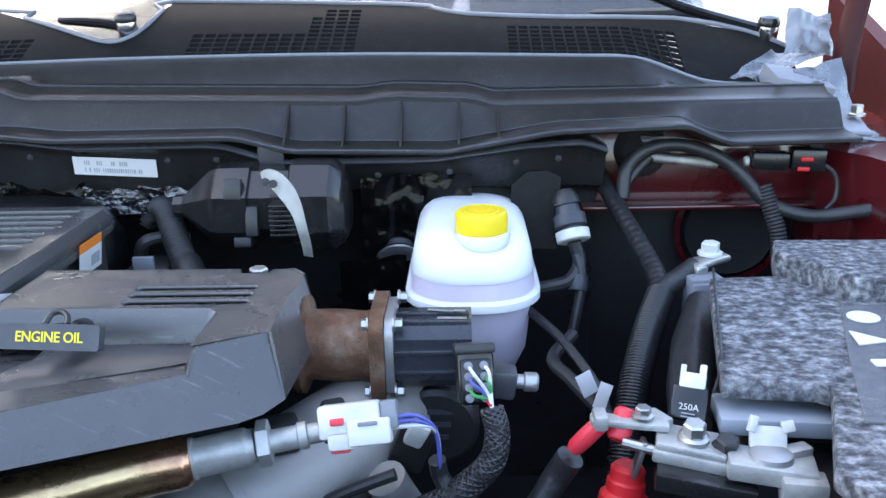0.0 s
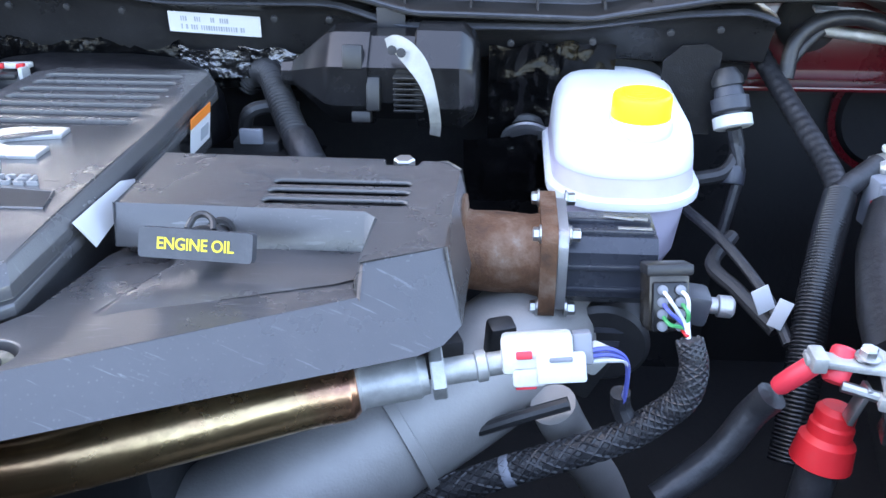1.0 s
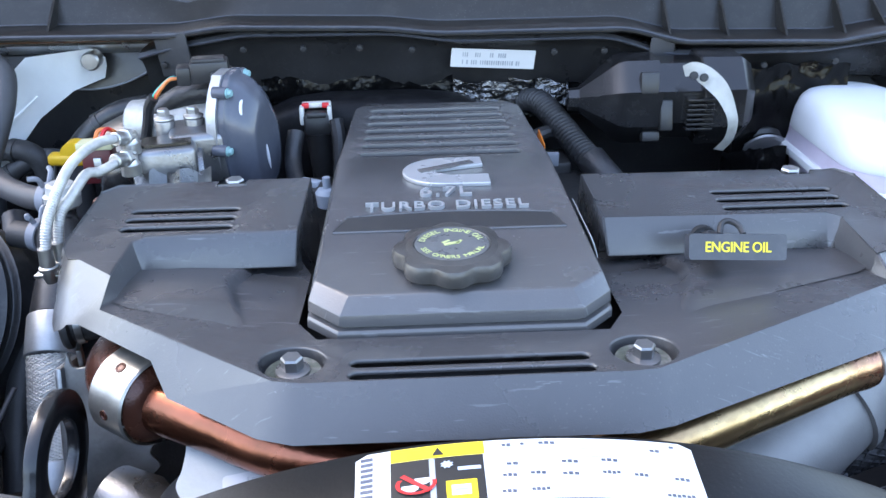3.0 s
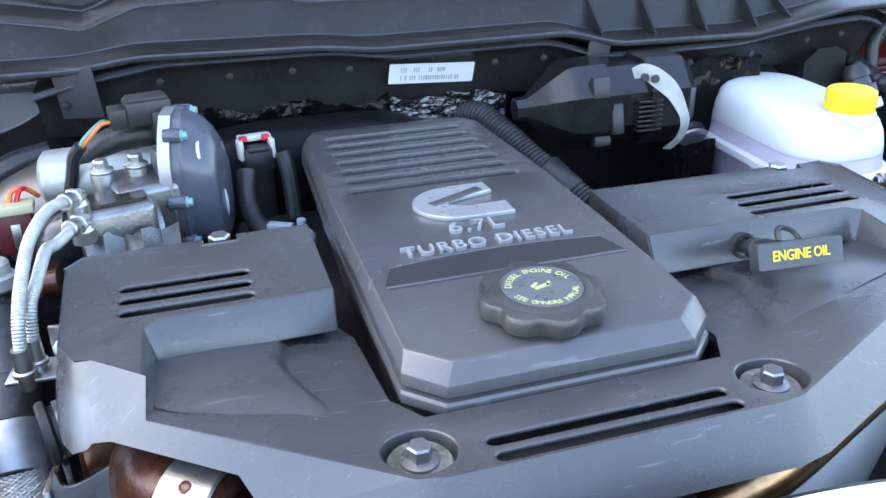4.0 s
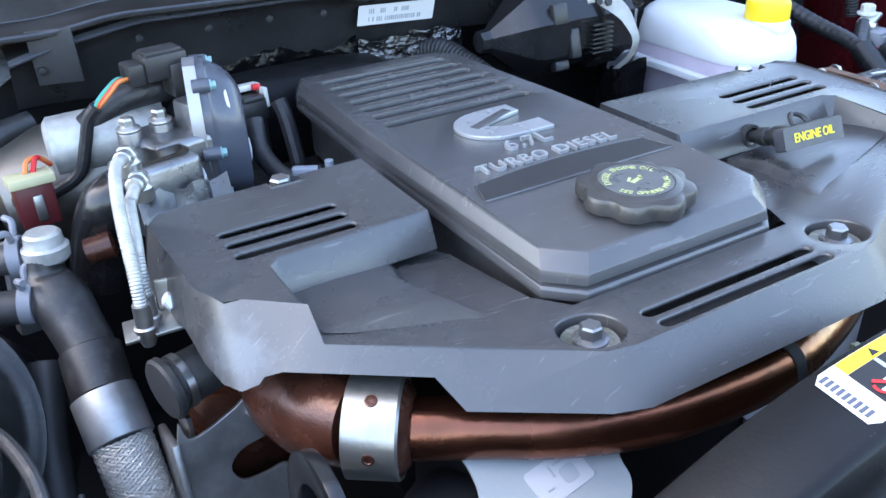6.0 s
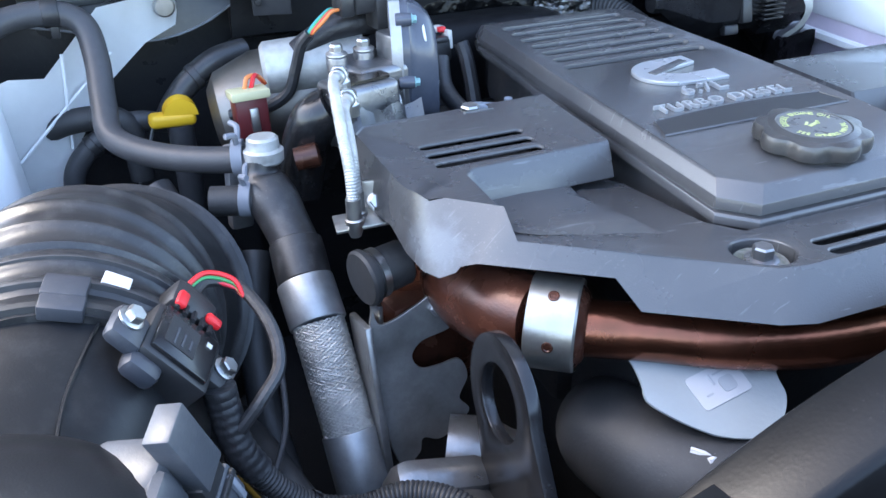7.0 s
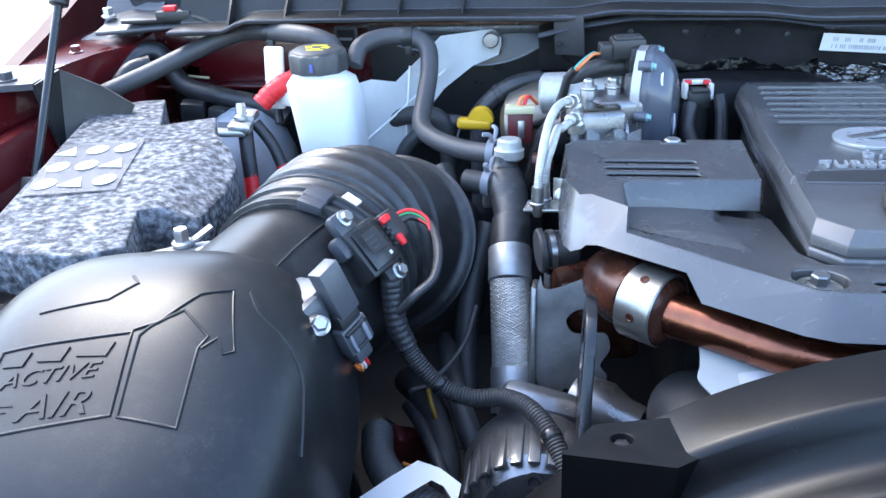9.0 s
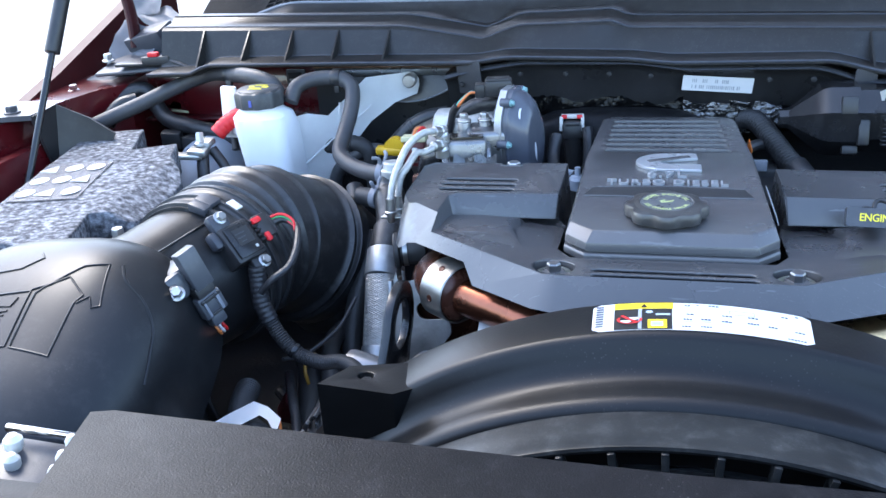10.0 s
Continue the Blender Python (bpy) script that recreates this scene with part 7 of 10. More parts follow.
def sheet_patch(bm, corners, nu, nv, amp, seed):
    """A bent, dented piece of sheet metal between four corners."""
    a, b, c, d = [Vector(p) for p in corners]
    up = (b - a).cross(d - a).normalized()
    vs = []
    for i in range(nu + 1):
        u = i / nu
        col = []
        for j in range(nv + 1):
            v = j / nv
            p = (a * (1 - u) + b * u) * (1 - v) + (d * (1 - u) + c * u) * v
            n = noise.noise(Vector((u * 2.3, v * 2.0, seed))) + 0.35 * noise.noise(Vector((u * 6, v * 5, seed + 4)))
            fold = 0.9 * abs(math.sin(2.6 * u + 1.2 * v + seed)) - 0.5
            w = 0.006 * noise.noise(Vector((u * 4, v * 4, seed + 9)))
            col.append(bm.verts.new(p + up * amp * (n + fold) + (b - a).normalized() * w))
        vs.append(col)
    for i in range(nu):
        for j in range(nv):
            bm.faces.new((vs[i][j], vs[i + 1][j], vs[i + 1][j + 1], vs[i][j + 1]))
    return bm


for s in (-1, 1):
    hg = thing("hinge", (s * 0.88, 0.66, 1.24), "silver-grey hood hinge bracket at the cowl corner", "hinge", group="hinges")
    bm = B()
    for c, sz, r in (((s * 0.905, 0.640, 1.272), (0.17, 0.09, 0.008), (10, s * 4, 0)), ((s * 0.925, 0.700, 1.300), (0.085, 0.05, 0.045), (18, s * 12, s * 10))):
        box(bm, c, sz, r, 0.004)
    part("base", bm, "greylt" if s > 0 else "grey", hg)
    for corners, sd, lab in (
            (((0.925, 0.745, 1.345), (1.000, 0.765, 1.338), (1.004, 0.800, 1.392), (0.944, 0.800, 1.400)), 3.1, "bent bare metal sheet standing up"),
            (((0.840, 0.700, 1.318), (0.900, 0.700, 1.316), (0.990, 0.760, 1.340), (0.915, 0.770, 1.350)), 7.7, "wavy pale metal shield"),
            (((0.915, 0.655, 1.268), (1.010, 0.655, 1.246), (0.992, 0.720, 1.338), (0.900, 0.700, 1.318)), 12.3, "crumpled bare metal flange"),
            (((0.935, 0.625, 1.248), (1.030, 0.625, 1.244), (1.016, 0.655, 1.252), (0.918, 0.655, 1.272)), 15.9, "folded lower metal edge")):
        bm = B()
        sheet_patch(bm, [(s * x, y, z) for x, y, z in corners], 18, 14, 0.0075, sd)
        bmesh.ops.solidify(bm, geom=bm.faces[:], thickness=0.0016)
        part("metal_shield", bm, "baremetal" if s > 0 else "greylt", hg, lab, sharp=22)
    bm = B()
    dx = 0.05 if s > 0 else 0.0
    tube(bm, [(s * (0.955 + dx), 0.690 + dx, 1.290), (s * (0.960 + dx), 0.70 + dx, 1.35), (s * (0.975 + dx), 0.71 + dx, 1.43), (s * (0.985 + dx), 0.72 + dx, 1.52)], 0.018, 12, flat=0.5)
    part("hinge_arm", bm, "paint_shade", hg, "red painted hinge arm")
    hexbolt("hinge_bolt", (s * 0.985, 0.640, 1.275), (0, 0, 1), 0.008, 0.014, hg, "bright bolt")
rc = thing("hood_switch", (-0.86, 0.60, 1.275), "black hood switch plug with a red latch on the bulkhead", "switch")
bm = B()
box(bm, (-0.862, 0.600, 1.284), (0.05, 0.018, 0.014), (0, 0, 8), 0.002)
box(bm, (-0.90, 0.612, 1.276), (0.09, 0.03, 0.006), (0, 0, 6), 0.002)
part("body", bm, "black", rc)
bm = B()
box(bm, (-0.866, 0.598, 1.294), (0.018, 0.012, 0.008), (0, 0, 8), 0.0015)
part("latch", bm, "red", rc, "red latch")
bm = B()
tube(bm, [(-0.84, 0.600, 1.284), (-0.81, 0.592, 1.276), (-0.785, 0.585, 1.266)], 0.004, 8)
part("lead", bm, "black", rc)


# ---- exhaust elbow, clamp, shield, lifting eye ----
el = thing("exhaust_elbow", (-0.28, 0.12, 1.06), "heat-browned cast exhaust elbow under the engine cover", "pipe")
bm = B()
tube(bm, [(-0.238, 0.235, 1.080), (-0.244, 0.200, 1.096), (-0.249, 0.165, 1.111), (-0.251, 0.130, 1.123), (-0.246, 0.097, 1.132), (-0.231, 0.066, 1.138)], 0.034, 30, 8, radii=[0.024, 0.026, 0.028, 0.0305, 0.031, 0.029])
part("casting", bm, "brown", el, sharp=70)
bm = B()
box(bm, (-0.265, 0.20, 1.05), (0.09, 0.05, 0.10), (0, 0, 10), 0.012)
part("boss", bm, "brown", el)
cp = thing("band_clamp", (-0.226, 0.06, 1.10), "wide galvanised band clamp round the exhaust pipe joint", "clamp")
c0, c1 = Vector((-0.2375, 0.0690, 1.138)), Vector((-0.2110, 0.0485, 1.138))
bm = B()
lathe(bm, c0, c1, [(0, 0.0315), (0.0006, 0.0328), (0.032, 0.0322), (0.0336, 0.0310)], 44, caps=False)
part("band", bm, "bandzinc", cp)
bm = B()
lathe(bm, c1, c1 + (c1 - c0), [(-0.001, 0.0290), (0.0015, 0.0262), (0.004, 0.0235), (0.006, 0.018)], 36)
part("liner", bm, "brown", cp, "browned inner sleeve")
ax = (c1 - c0).normalized()
for h in (30, -22):
    d = (Vector((0.10, -0.55, 0.83)) if h > 0 else Vector((-0.05, -0.98, 0.05))).normalized()
    d = (d - ax * d.dot(ax)).normalized()
    p = (c0 + c1) / 2 + d * 0.0322
    bm = B()
    lathe(bm, p, p + d, [(0, 0.0040), (0.0008, 0.0038), (0.0010, 0.0027), (0.0004, 0.0022)], 18)
    part("spot_weld", bm, "brown", cp, "browned spot weld")
sh = thing("heat_shield", (-0.285, 0.15, 0.97), "pressed metal heat shield plate with a keyhole slot", "plate")
Sm = basis((-0.282, 0.148, 1.045), (1, 0.02, 0.05), (-0.02, 0.30, 1))
key = [(-0.036, 0.066), (-0.030, 0.052), (0.000, 0.060), (0.018, 0.068), (0.028, 0.060), (0.030, 0.045), (0.022, 0.034), (-0.002, 0.030), (-0.012, 0.020), (-0.006, 0.008), (0.010, 0.006), (0.026, 0.006), (0.030, -0.010), (0.020, -0.026), (0.026, -0.040), (0.0, -0.055), (-0.016, -0.050), (-0.022, -0.062), (-0.040, -0.062), (-0.048, 0.020)]
bm = B()
t = B()
ring = curve_pts([(*p, 0) for p in key + key[:1]], 5)
sheet(t, [(p.x, p.y) for p in ring[:-1]], [], lambda x, y: 0.0)
bmesh.ops.solidify(t, geom=t.faces, thickness=0.004)
bmesh.ops.transform(t, matrix=Sm, verts=t.verts)
merge(bm, t)
soften(bm, 0.001, 1, 50)
box(bm, tuple(Sm @ Vector((-0.046, -0.01, -0.018))), (0.006, 0.05, 0.13), (-17, 0, 0), 0.002)
part("plate", bm, "shield", sh)
hexbolt("bolt", (-0.270, 0.168, 1.096), (0.1, -0.9, 0.35), 0.0075, 0.010, sh, "heat-stained bolt", "alu")
bm = B()
lathe(bm, (-0.285, 0.11, 1.00), (-0.235, 0.085, 0.995), [(0, 0.028), (0.03, 0.030), (0.05, 0.022), (0.07, 0.020)], 24)
part("spout", bm, "castgrey", sh, "oily cast spout")
lk = thing("lifting_eye", (-0.27, 0.02, 1.0), "black painted steel lifting eye plate beside the block", "lifting eye")
Km = basis((-0.2728, 0.0256, 1.112), (-0.02, 0.86, -0.51), (0.05, 0.51, 0.86))
o = [(0.046 * math.cos(radians(a)), 0.046 * math.sin(radians(a))) for a in range(-15, 196, 10)] + [(-0.050, -0.055), (-0.047, -0.110), (0.047, -0.110), (0.050, -0.055)]
bm = B()
t = B()
sheet(t, o, [circle(0.0, 0.0, 0.0265, 28)], lambda x, y: 0.0, 0.0, floors=False)
bmesh.ops.remove_doubles(t, verts=t.verts, dist=0.0002)
bmesh.ops.solidify(t, geom=[f for f in t.faces], thickness=0.009)
bmesh.ops.transform(t, matrix=Km, verts=t.verts)
merge(bm, t)
soften(bm, 0.0014, 2, 50)
part("plate", bm, "gloss", lk, sharp=40)
bm = B()
box(bm, (-0.278, -0.045, 1.00), (0.012, 0.05, 0.10), (25, 0, 0), 0.003)
part("foot", bm, "lining", lk)

# black intake hose and labelled guard plate behind the shroud
ih = thing("intercooler_hose", (-0.15, -0.03, 0.98), "thick black rubber intercooler hose with a white paint mark", "hose")
bm = B()
tube(bm, [(-0.175, 0.055, 1.030), (-0.185, 0.030, 1.045), (-0.178, -0.005, 1.050), (-0.150, -0.040, 1.050), (-0.105, -0.065, 1.050), (-0.05, -0.08, 1.05)], 0.040, 30, 8)
part("tube", bm, "rubber", ih)
for a, b in (((-0.176, -0.036), (-0.166, -0.044)), ((-0.170, -0.047), (-0.158, -0.046)), ((-0.164, -0.044), (-0.158, -0.052))):
    bm = B()
    cyl(bm, (*a, 1.0885 - 0.2 * abs(a[1] + 0.03)), (*b, 1.0880 - 0.2 * abs(b[1] + 0.03)), 0.0022, 6)
    part("paint_mark", bm, "white", ih, "white paint mark")
gp = thing("guard_plate", (-0.13, -0.03, 1.05), "pale grey guard plate with a printed sticker under the pipe", "plate")
Gm = basis((-0.135, -0.022, 1.107), (1, -0.05, 0.06), (-0.25, 0.9, 0.42))
bm = B()
t = B()
prism(t, [(p.x, p.y) for p in curve_pts([(x, y, 0) for x, y in ((-0.060, 0.066), (-0.057, 0.054), (-0.0545, 0.040), (-0.0550, 0.026), (-0.0570, 0.014), (-0.048, 0.001), (-0.034, -0.013), (-0.020, -0.023), (0.002, -0.030), (0.022, -0.024), (0.034, -0.010), (0.036, 0.006), (0.046, 0.030), (0.055, 0.060))], 4)], -0.002, 0.0, 0.0008, 1)
bmesh.ops.transform(t, matrix=Gm, verts=t.verts)
merge(bm, t)
part("plate", bm, "guard", gp)
for nm, c, w, h, m_, z in (("sticker", (0.0, 0.0), 0.039, 0.0245, "iconlabel", 0.0005), ("code_block", (0.0060, -0.002), 0.0110, 0.0105, "ink_grey", 0.0010), ("print_bar", (0.006, 0.0070), 0.013, 0.0012, "ink_grey", 0.0010), ("print_bar", (-0.003, 0.0045), 0.0014, 0.008, "ink_grey", 0.0010), ("print_bar", (-0.010, -0.004), 0.005, 0.0012, "ink_grey", 0.0010)):
    bm = B()
    prism(bm, rounded(w, h, min(0.0025, w * 0.3, h * 0.3), 2, *c), z - 0.0003, z + 0.0002, m=Gm @ pose(-0.006, 0.0105, 0, 0, 0, 9))
    part(nm, bm, m_, gp)

# alternator
al = thing("alternator", (-0.33, 0.0, 0.92), "cast aluminium alternator with vent slots, low beside the shroud", "alternator")
bm = B()
lathe(bm, (-0.315, -0.045, 0.985), (-0.330, 0.09, 0.985), [(0, 0.030), (0.004, 0.050), (0.016, 0.060), (0.07, 0.062), (0.085, 0.056), (0.10, 0.040)], 40)
part("housing", bm, "castgrey", al)
for k in range(12):
    a = radians(20 + 14 * k)
    bm = B()
    p = Vector((-0.318 + 0.061 * math.cos(a), 0, 0.985 + 0.061 * math.sin(a)))
    box(bm, (p.x, -0.018, p.z), (0.005, 0.05, 0.010), (0, -math.degrees(a), 0), 0.0015)
    part("fin", bm, "castgrey", al)
for c in ((-0.335, -0.040, 1.022), (-0.318, -0.046, 1.030), (-0.300, -0.048, 1.026)):
    bm = B()
    lathe(bm, c, (c[0], c[1] - 0.01, c[2] + 0.004), [(0, 0.008), (0.003, 0.008), (0.0032, 0.005), (0.001, 0.004)], 16)
    part("vent", bm, "lining", al, "dark vent hole")
bm = B()
box(bm, (-0.318, 0.045, 1.035), (0.075, 0.03, 0.045), (20, 15, 0), 0.012)
part("bracket", bm, "castgrey", al)

# grommet and stay of the braided lines
gr = thing("rubber_mount", (-0.305, 0.18, 1.09), "black rubber mount with a steel strap beside the cover", "mount")
bm = B()
lathe(bm, (-0.325, 0.178, 1.128), (-0.28, 0.190, 1.130), [(0, 0.0205), (0.002, 0.0225), (0.006, 0.0225), (0.008, 0.0175), (0.014, 0.0175), (0.016, 0.0185), (0.038, 0.0180), (0.040, 0.016)], 30)
part("bush", bm, "rubber", gr)
bm = B()
lathe(bm, (-0.3125, 0.1815, 1.1285), (-0.30, 0.1848, 1.129), [(-0.002, 0.0200), (0.0035, 0.0200)], 30)
box(bm, (-0.315, 0.176, 1.095), (0.004, 0.014, 0.022), (0, 0, 15), 0.001)
part("strap", bm, "steel", gr, "steel strap")
br = thing("line_bracket", (-0.315, 0.19, 1.155), "zinc bracket holding two braided lines", "bracket")
bm = B()
box(bm, (-0.312, 0.190, 1.1715), (0.052, 0.026, 0.003), (0, -4, -8), 0.0008)
box(bm, (-0.300, 0.204, 1.182), (0.022, 0.003, 0.026), (0, 0, -10), 0.0008)
part("plate", bm, "steel", br)
hexbolt("bolt", (-0.302, 0.200, 1.179), (-0.2, -0.8, 0.5), 0.0055, 0.008, br)
for x, y in ((-0.3255, 0.1800), (-0.3195, 0.1915)):
    bm = B()
    lathe(bm, (x, y, 1.165), (x, y + 0.001, 1.197), [(0, 0.004), (0.004, 0.0055), (0.010, 0.0055), (0.011, 0.0075), (0.014, 0.0075), (0.015, 0.0060), (0.030, 0.0055)], 14)
    part("ferrule", bm, "steel", br)
for k, (p, x) in enumerate((((-0.294, 0.317, 1.240), -0.3255), ((-0.292, 0.301, 1.225), -0.3195))):
    bd = thing("braided_line", (x, 0.19, 1.17), "braided steel oil line arching down from the actuator", "hose", group="braided lines")
    bm = B()
    y = 0.1800 if k == 0 else 0.1915
    tube(bm, [p, (p[0] - 0.012, p[1] - 0.030, p[2] + 0.006 - 0.006 * k), (x + 0.011, 0.250, 1.244 - 0.014 * k), (x + 0.006, 0.222, 1.233 - 0.012 * k), (x + 0.002, y + 0.011, 1.212), (x, y, 1.186)], 0.0038, 14, 10, ring=0.0007, pitch=0.0022)
    part("braid", bm, "braid", bd, sharp=70)
    bm = B()
    d = Vector((-0.012, -0.030, 0.005)).normalized()
    lathe(bm, Vector(p) - d * 0.008, Vector(p) + d * 0.014, [(0, 0.0070), (0.001, 0.0080), (0.007, 0.0080), (0.008, 0.0060)], 6)
    lathe(bm, Vector(p) - d * 0.001, Vector(p) + d * 0.014, [(0, 0.0060), (0.004, 0.0062), (0.005, 0.0068), (0.013, 0.0066), (0.014, 0.0055)], 16)
    lathe(bm, Vector(p) - d * 0.007 - Vector((0, 0, 0.016)), Vector(p) - d * 0.007, [(0, 0.0090), (0.010, 0.0090), (0.012, 0.0075), (0.020, 0.0072)], 16)
    part("fitting", bm, "steel", bd, "hexagon fitting")

# ---- turbo actuator ----
ac = thing("turbo_actuator", (-0.23, 0.40, 1.12), "grey turbo actuator with a cast plate and bolted steel body", "actuator")
Am = basis((-0.2105, 0.397, 1.2165), (0.26, 0.965, 0.0), (0, 0.02, 1))
teard = [(-0.010, 0.060), (0.014, 0.061), (0.030, 0.048), (0.046, 0.020), (0.050, -0.010), (0.044, -0.040), (0.026, -0.060), (-0.012, -0.062), (-0.030, -0.050), (-0.036, -0.028), (-0.036, 0.018), (-0.026, 0.042)]
tline = [(v.x, v.y) for v in curve_pts([(x, z, 0) for x, z in teard + teard[:1]], 4)][:-1]


def dome(bm, levels):
    """A bulging cap over the teardrop outline. levels: scale, lift and height of each ring."""
    rs = [[bm.verts.new(Am @ Vector((x * k + 0.003, z * k - dz, h))) for x, z in tline] for k, dz, h in levels]
    n = len(tline)
    for a, b in zip(rs, rs[1:]):
        for i in range(n):
            bm.faces.new((a[i], a[(i + 1) % n], b[(i + 1) % n], b[i]))
    bm.faces.new(rs[0][::-1])
    bm.faces.new(rs[-1])


bm = B()
prism(bm, tline, -0.011, -0.001, 0.0015, 2, m=Am)
part("plate", bm, "alu", ac, "cast aluminium mounting plate")
bm = B()
dome(bm, [(0.985, 0, -0.001), (0.985, 0, 0.006), (0.93, 0, 0.0075), (0.915, 0.001, 0.012), (0.89, 0.003, 0.018), (0.82, 0.007, 0.026), (0.72, 0.012, 0.0315), (0.68, 0.0135, 0.0325), (0.62, 0.015, 0.0328)])
part("housing", bm, "actgrey", ac, "blue-grey plastic housing", sharp=50)
for x, z in ((-0.022, 0.046), (0.022, 0.054), (-0.036, -0.008), (-0.027, -0.048), (0.040, -0.042), (0.046, 0.022)):
    bm, t = B(), B()
    cyl(t, (x, z, -0.006), (x, z, 0.0085), 0.0060, 18, 0.001)
    bmesh.ops.transform(t, matrix=Am, verts=t.verts)
    merge(bm, t)
    part("lug", bm, "actgrey", ac)
    hexbolt("screw", tuple(Am @ Vector((x, z, 0.0085))), tuple(Am.to_3x3() @ Vector((0, 0, 1))), 0.0036, 0.005, ac, "screw dabbed with teal paint", "teal")
for line in (((-0.021, 0.020, 0.0215), (-0.022, 0.028, 0.0205), (-0.017, 0.036, 0.0195), (-0.010, 0.039, 0.020)), ((0.000, -0.012, 0.0335), (0.001, -0.026, 0.0335), (0.006, -0.040, 0.0320))):
    bm = B()
    tube(bm, [tuple(Am @ Vector(p)) for p in line], 0.0014, 8, 6, radii=[0.0006, 0.0015, 0.0016, 0.0008])
    part("paint_mark", bm, "wire_white", ac, "white paint mark")
bm = B()
box(bm, (-0.2450, 0.388, 1.2000), (0.056, 0.060, 0.054), (0, 0, 12), 0.007, 3)
box(bm, (-0.2680, 0.350, 1.1930), (0.058, 0.054, 0.058), (-5, 0, 12), 0.006, 3)
cyl(bm, (-0.300, 0.346, 1.190), (-0.235, 0.360, 1.190), 0.024, 28, 0.003)
box(bm, (-0.2240, 0.386, 1.2200), (0.018, 0.030, 0.060), (0, 0, 15), 0.004, 2)
part("body", bm, "castgrey", ac, "oil-filmed cast steel body")
bm = B()
prism(bm, rounded(0.046, 0.036, 0.005, 4), 0, 0.0025, 0.001, 1, m=pose(-0.2665, 0.352, 1.2225, -5, 0, 12))
part("inset", bm, "brownsteel", ac, "browned steel inset")
bm = B()
random.seed(6)
vs = [[bm.verts.new((-0.292 + 0.072 * i / 10, 0.322 - 0.004 * math.sin(i * 1.3) - 0.006 * j, 1.205 - 0.012 * j - 0.004 * math.sin(i * 1.7 + j))) for j in range(4)] for i in range(11)]
for i in range(10):
    for j in range(3):
        bm.faces.new((vs[i][j], vs[i + 1][j], vs[i + 1][j + 1], vs[i][j + 1]))
bmesh.ops.solidify(bm, geom=bm.faces, thickness=0.001)
part("skirt", bm, "castgrey", ac, "wavy dark metal skirt")
for x, y in ((-0.276, 0.388), (-0.2485, 0.394)):
    bm = B()
    cyl(bm, (x, y, 1.200), (x, y, 1.2335), 0.0098, 24, 0.001)
    part("stud_post", bm, "castgrey", ac)
    bm = B()
    lathe(bm, (x, y, 1.2335), (x, y, 1.3), [(0, 0.0085), (0.0015, 0.0100), (0.0026, 0.0098), (0.0045, 0.0068)], 28)
    lathe(bm, (x, y, 1.2365), (x, y, 1.3), [(0, 0.0062), (0.0065, 0.0062), (0.0082, 0.0052), (0.0086, 0.0040)], 6)
    part("bolt", bm, "steel", ac, "zinc flange bolt", 25)
bm = B()
box(bm, (-0.2330, 0.424, 1.2730), (0.038, 0.028, 0.022), (0, 0, 10), 0.003)
box(bm, (-0.2330, 0.422, 1.2845), (0.032, 0.020, 0.004), (0, 0, 10), 0.001)
box(bm, (-0.2210, 0.422, 1.2600), (0.022, 0.026, 0.030), (0, 0, 10), 0.003)
box(bm, (-0.258, 0.419, 1.2700), (0.014, 0.022, 0.018), (0, 0, 10), 0.002)
part("plug", bm, "black", ac, "black electrical plug")
for k, c in enumerate(("wire_orange", "red", "wire_green", "wire_teal")):
    bm = B()
    tube(bm, [(-0.264, 0.413 + 0.003 * k, 1.268 - 0.001 * k), (-0.272, 0.411 + 0.003 * k, 1.267), (-0.281 - 0.002 * k, 0.412 + 0.003 * k, 1.258 - 0.001 * k), (-0.291 - 0.001 * k, 0.420, 1.246)], 0.0017, 6)
    part("wire", bm, c, ac)
al2 = thing("actuator_loom", (-0.31, 0.42, 1.17), "black taped loom hanging from the actuator plug", "loom", group="wiring looms")
bm = B()
tube(bm, [(-0.292, 0.419, 1.248), (-0.300, 0.424, 1.236), (-0.306, 0.428, 1.215), (-0.316, 0.430, 1.190), (-0.340, 0.436, 1.176), (-0.37, 0.45, 1.17)], 0.0055, 10)
part("lead", bm, "tape", al2)
bm = B()
tube(bm, [(-0.300, 0.448, 1.222), (-0.27, 0.446, 1.240), (-0.24, 0.443, 1.246), (-0.20, 0.450, 1.240)], 0.0125, 14, 10)
part("conduit", bm, "tape", al2)
# turbo inlet tube and heat-wrapped parts behind the actuator
tt = thing("turbo_housing", (-0.33, 0.47, 1.08), "dull cast turbo housing behind the actuator", "turbo")
bm = B()
lathe(bm, (-0.38, 0.50, 1.150), (-0.24, 0.48, 1.170), [(0, 0.030), (0.01, 0.045), (0.05, 0.058), (0.11, 0.056), (0.13, 0.04)], 36)
part("scroll", bm, "dullsteel", tt)
bm = B()
lathe(bm, (-0.332, 0.462, 1.206), (-0.232, 0.446, 1.212), [(0, 0.022), (0.004, 0.0265), (0.03, 0.0270), (0.06, 0.0270), (0.10, 0.026)], 32)
part("inlet_pipe", bm, "zinc", tt, "bright steel inlet pipe")
bm = B()
tube(bm, [(-0.33, 0.36, 1.12), (-0.32, 0.36, 1.16), (-0.31, 0.35, 1.19), (-0.295, 0.345, 1.20)], 0.022, 18)
part("wrapped_pipe", bm, "gloss", tt, "glossy black wrapped pipe")
bm = B()
lathe(bm, (-0.335, 0.33, 1.166), (-0.31, 0.325, 1.17), [(0, 0.010), (0.02, 0.011), (0.022, 0.007)], 18)
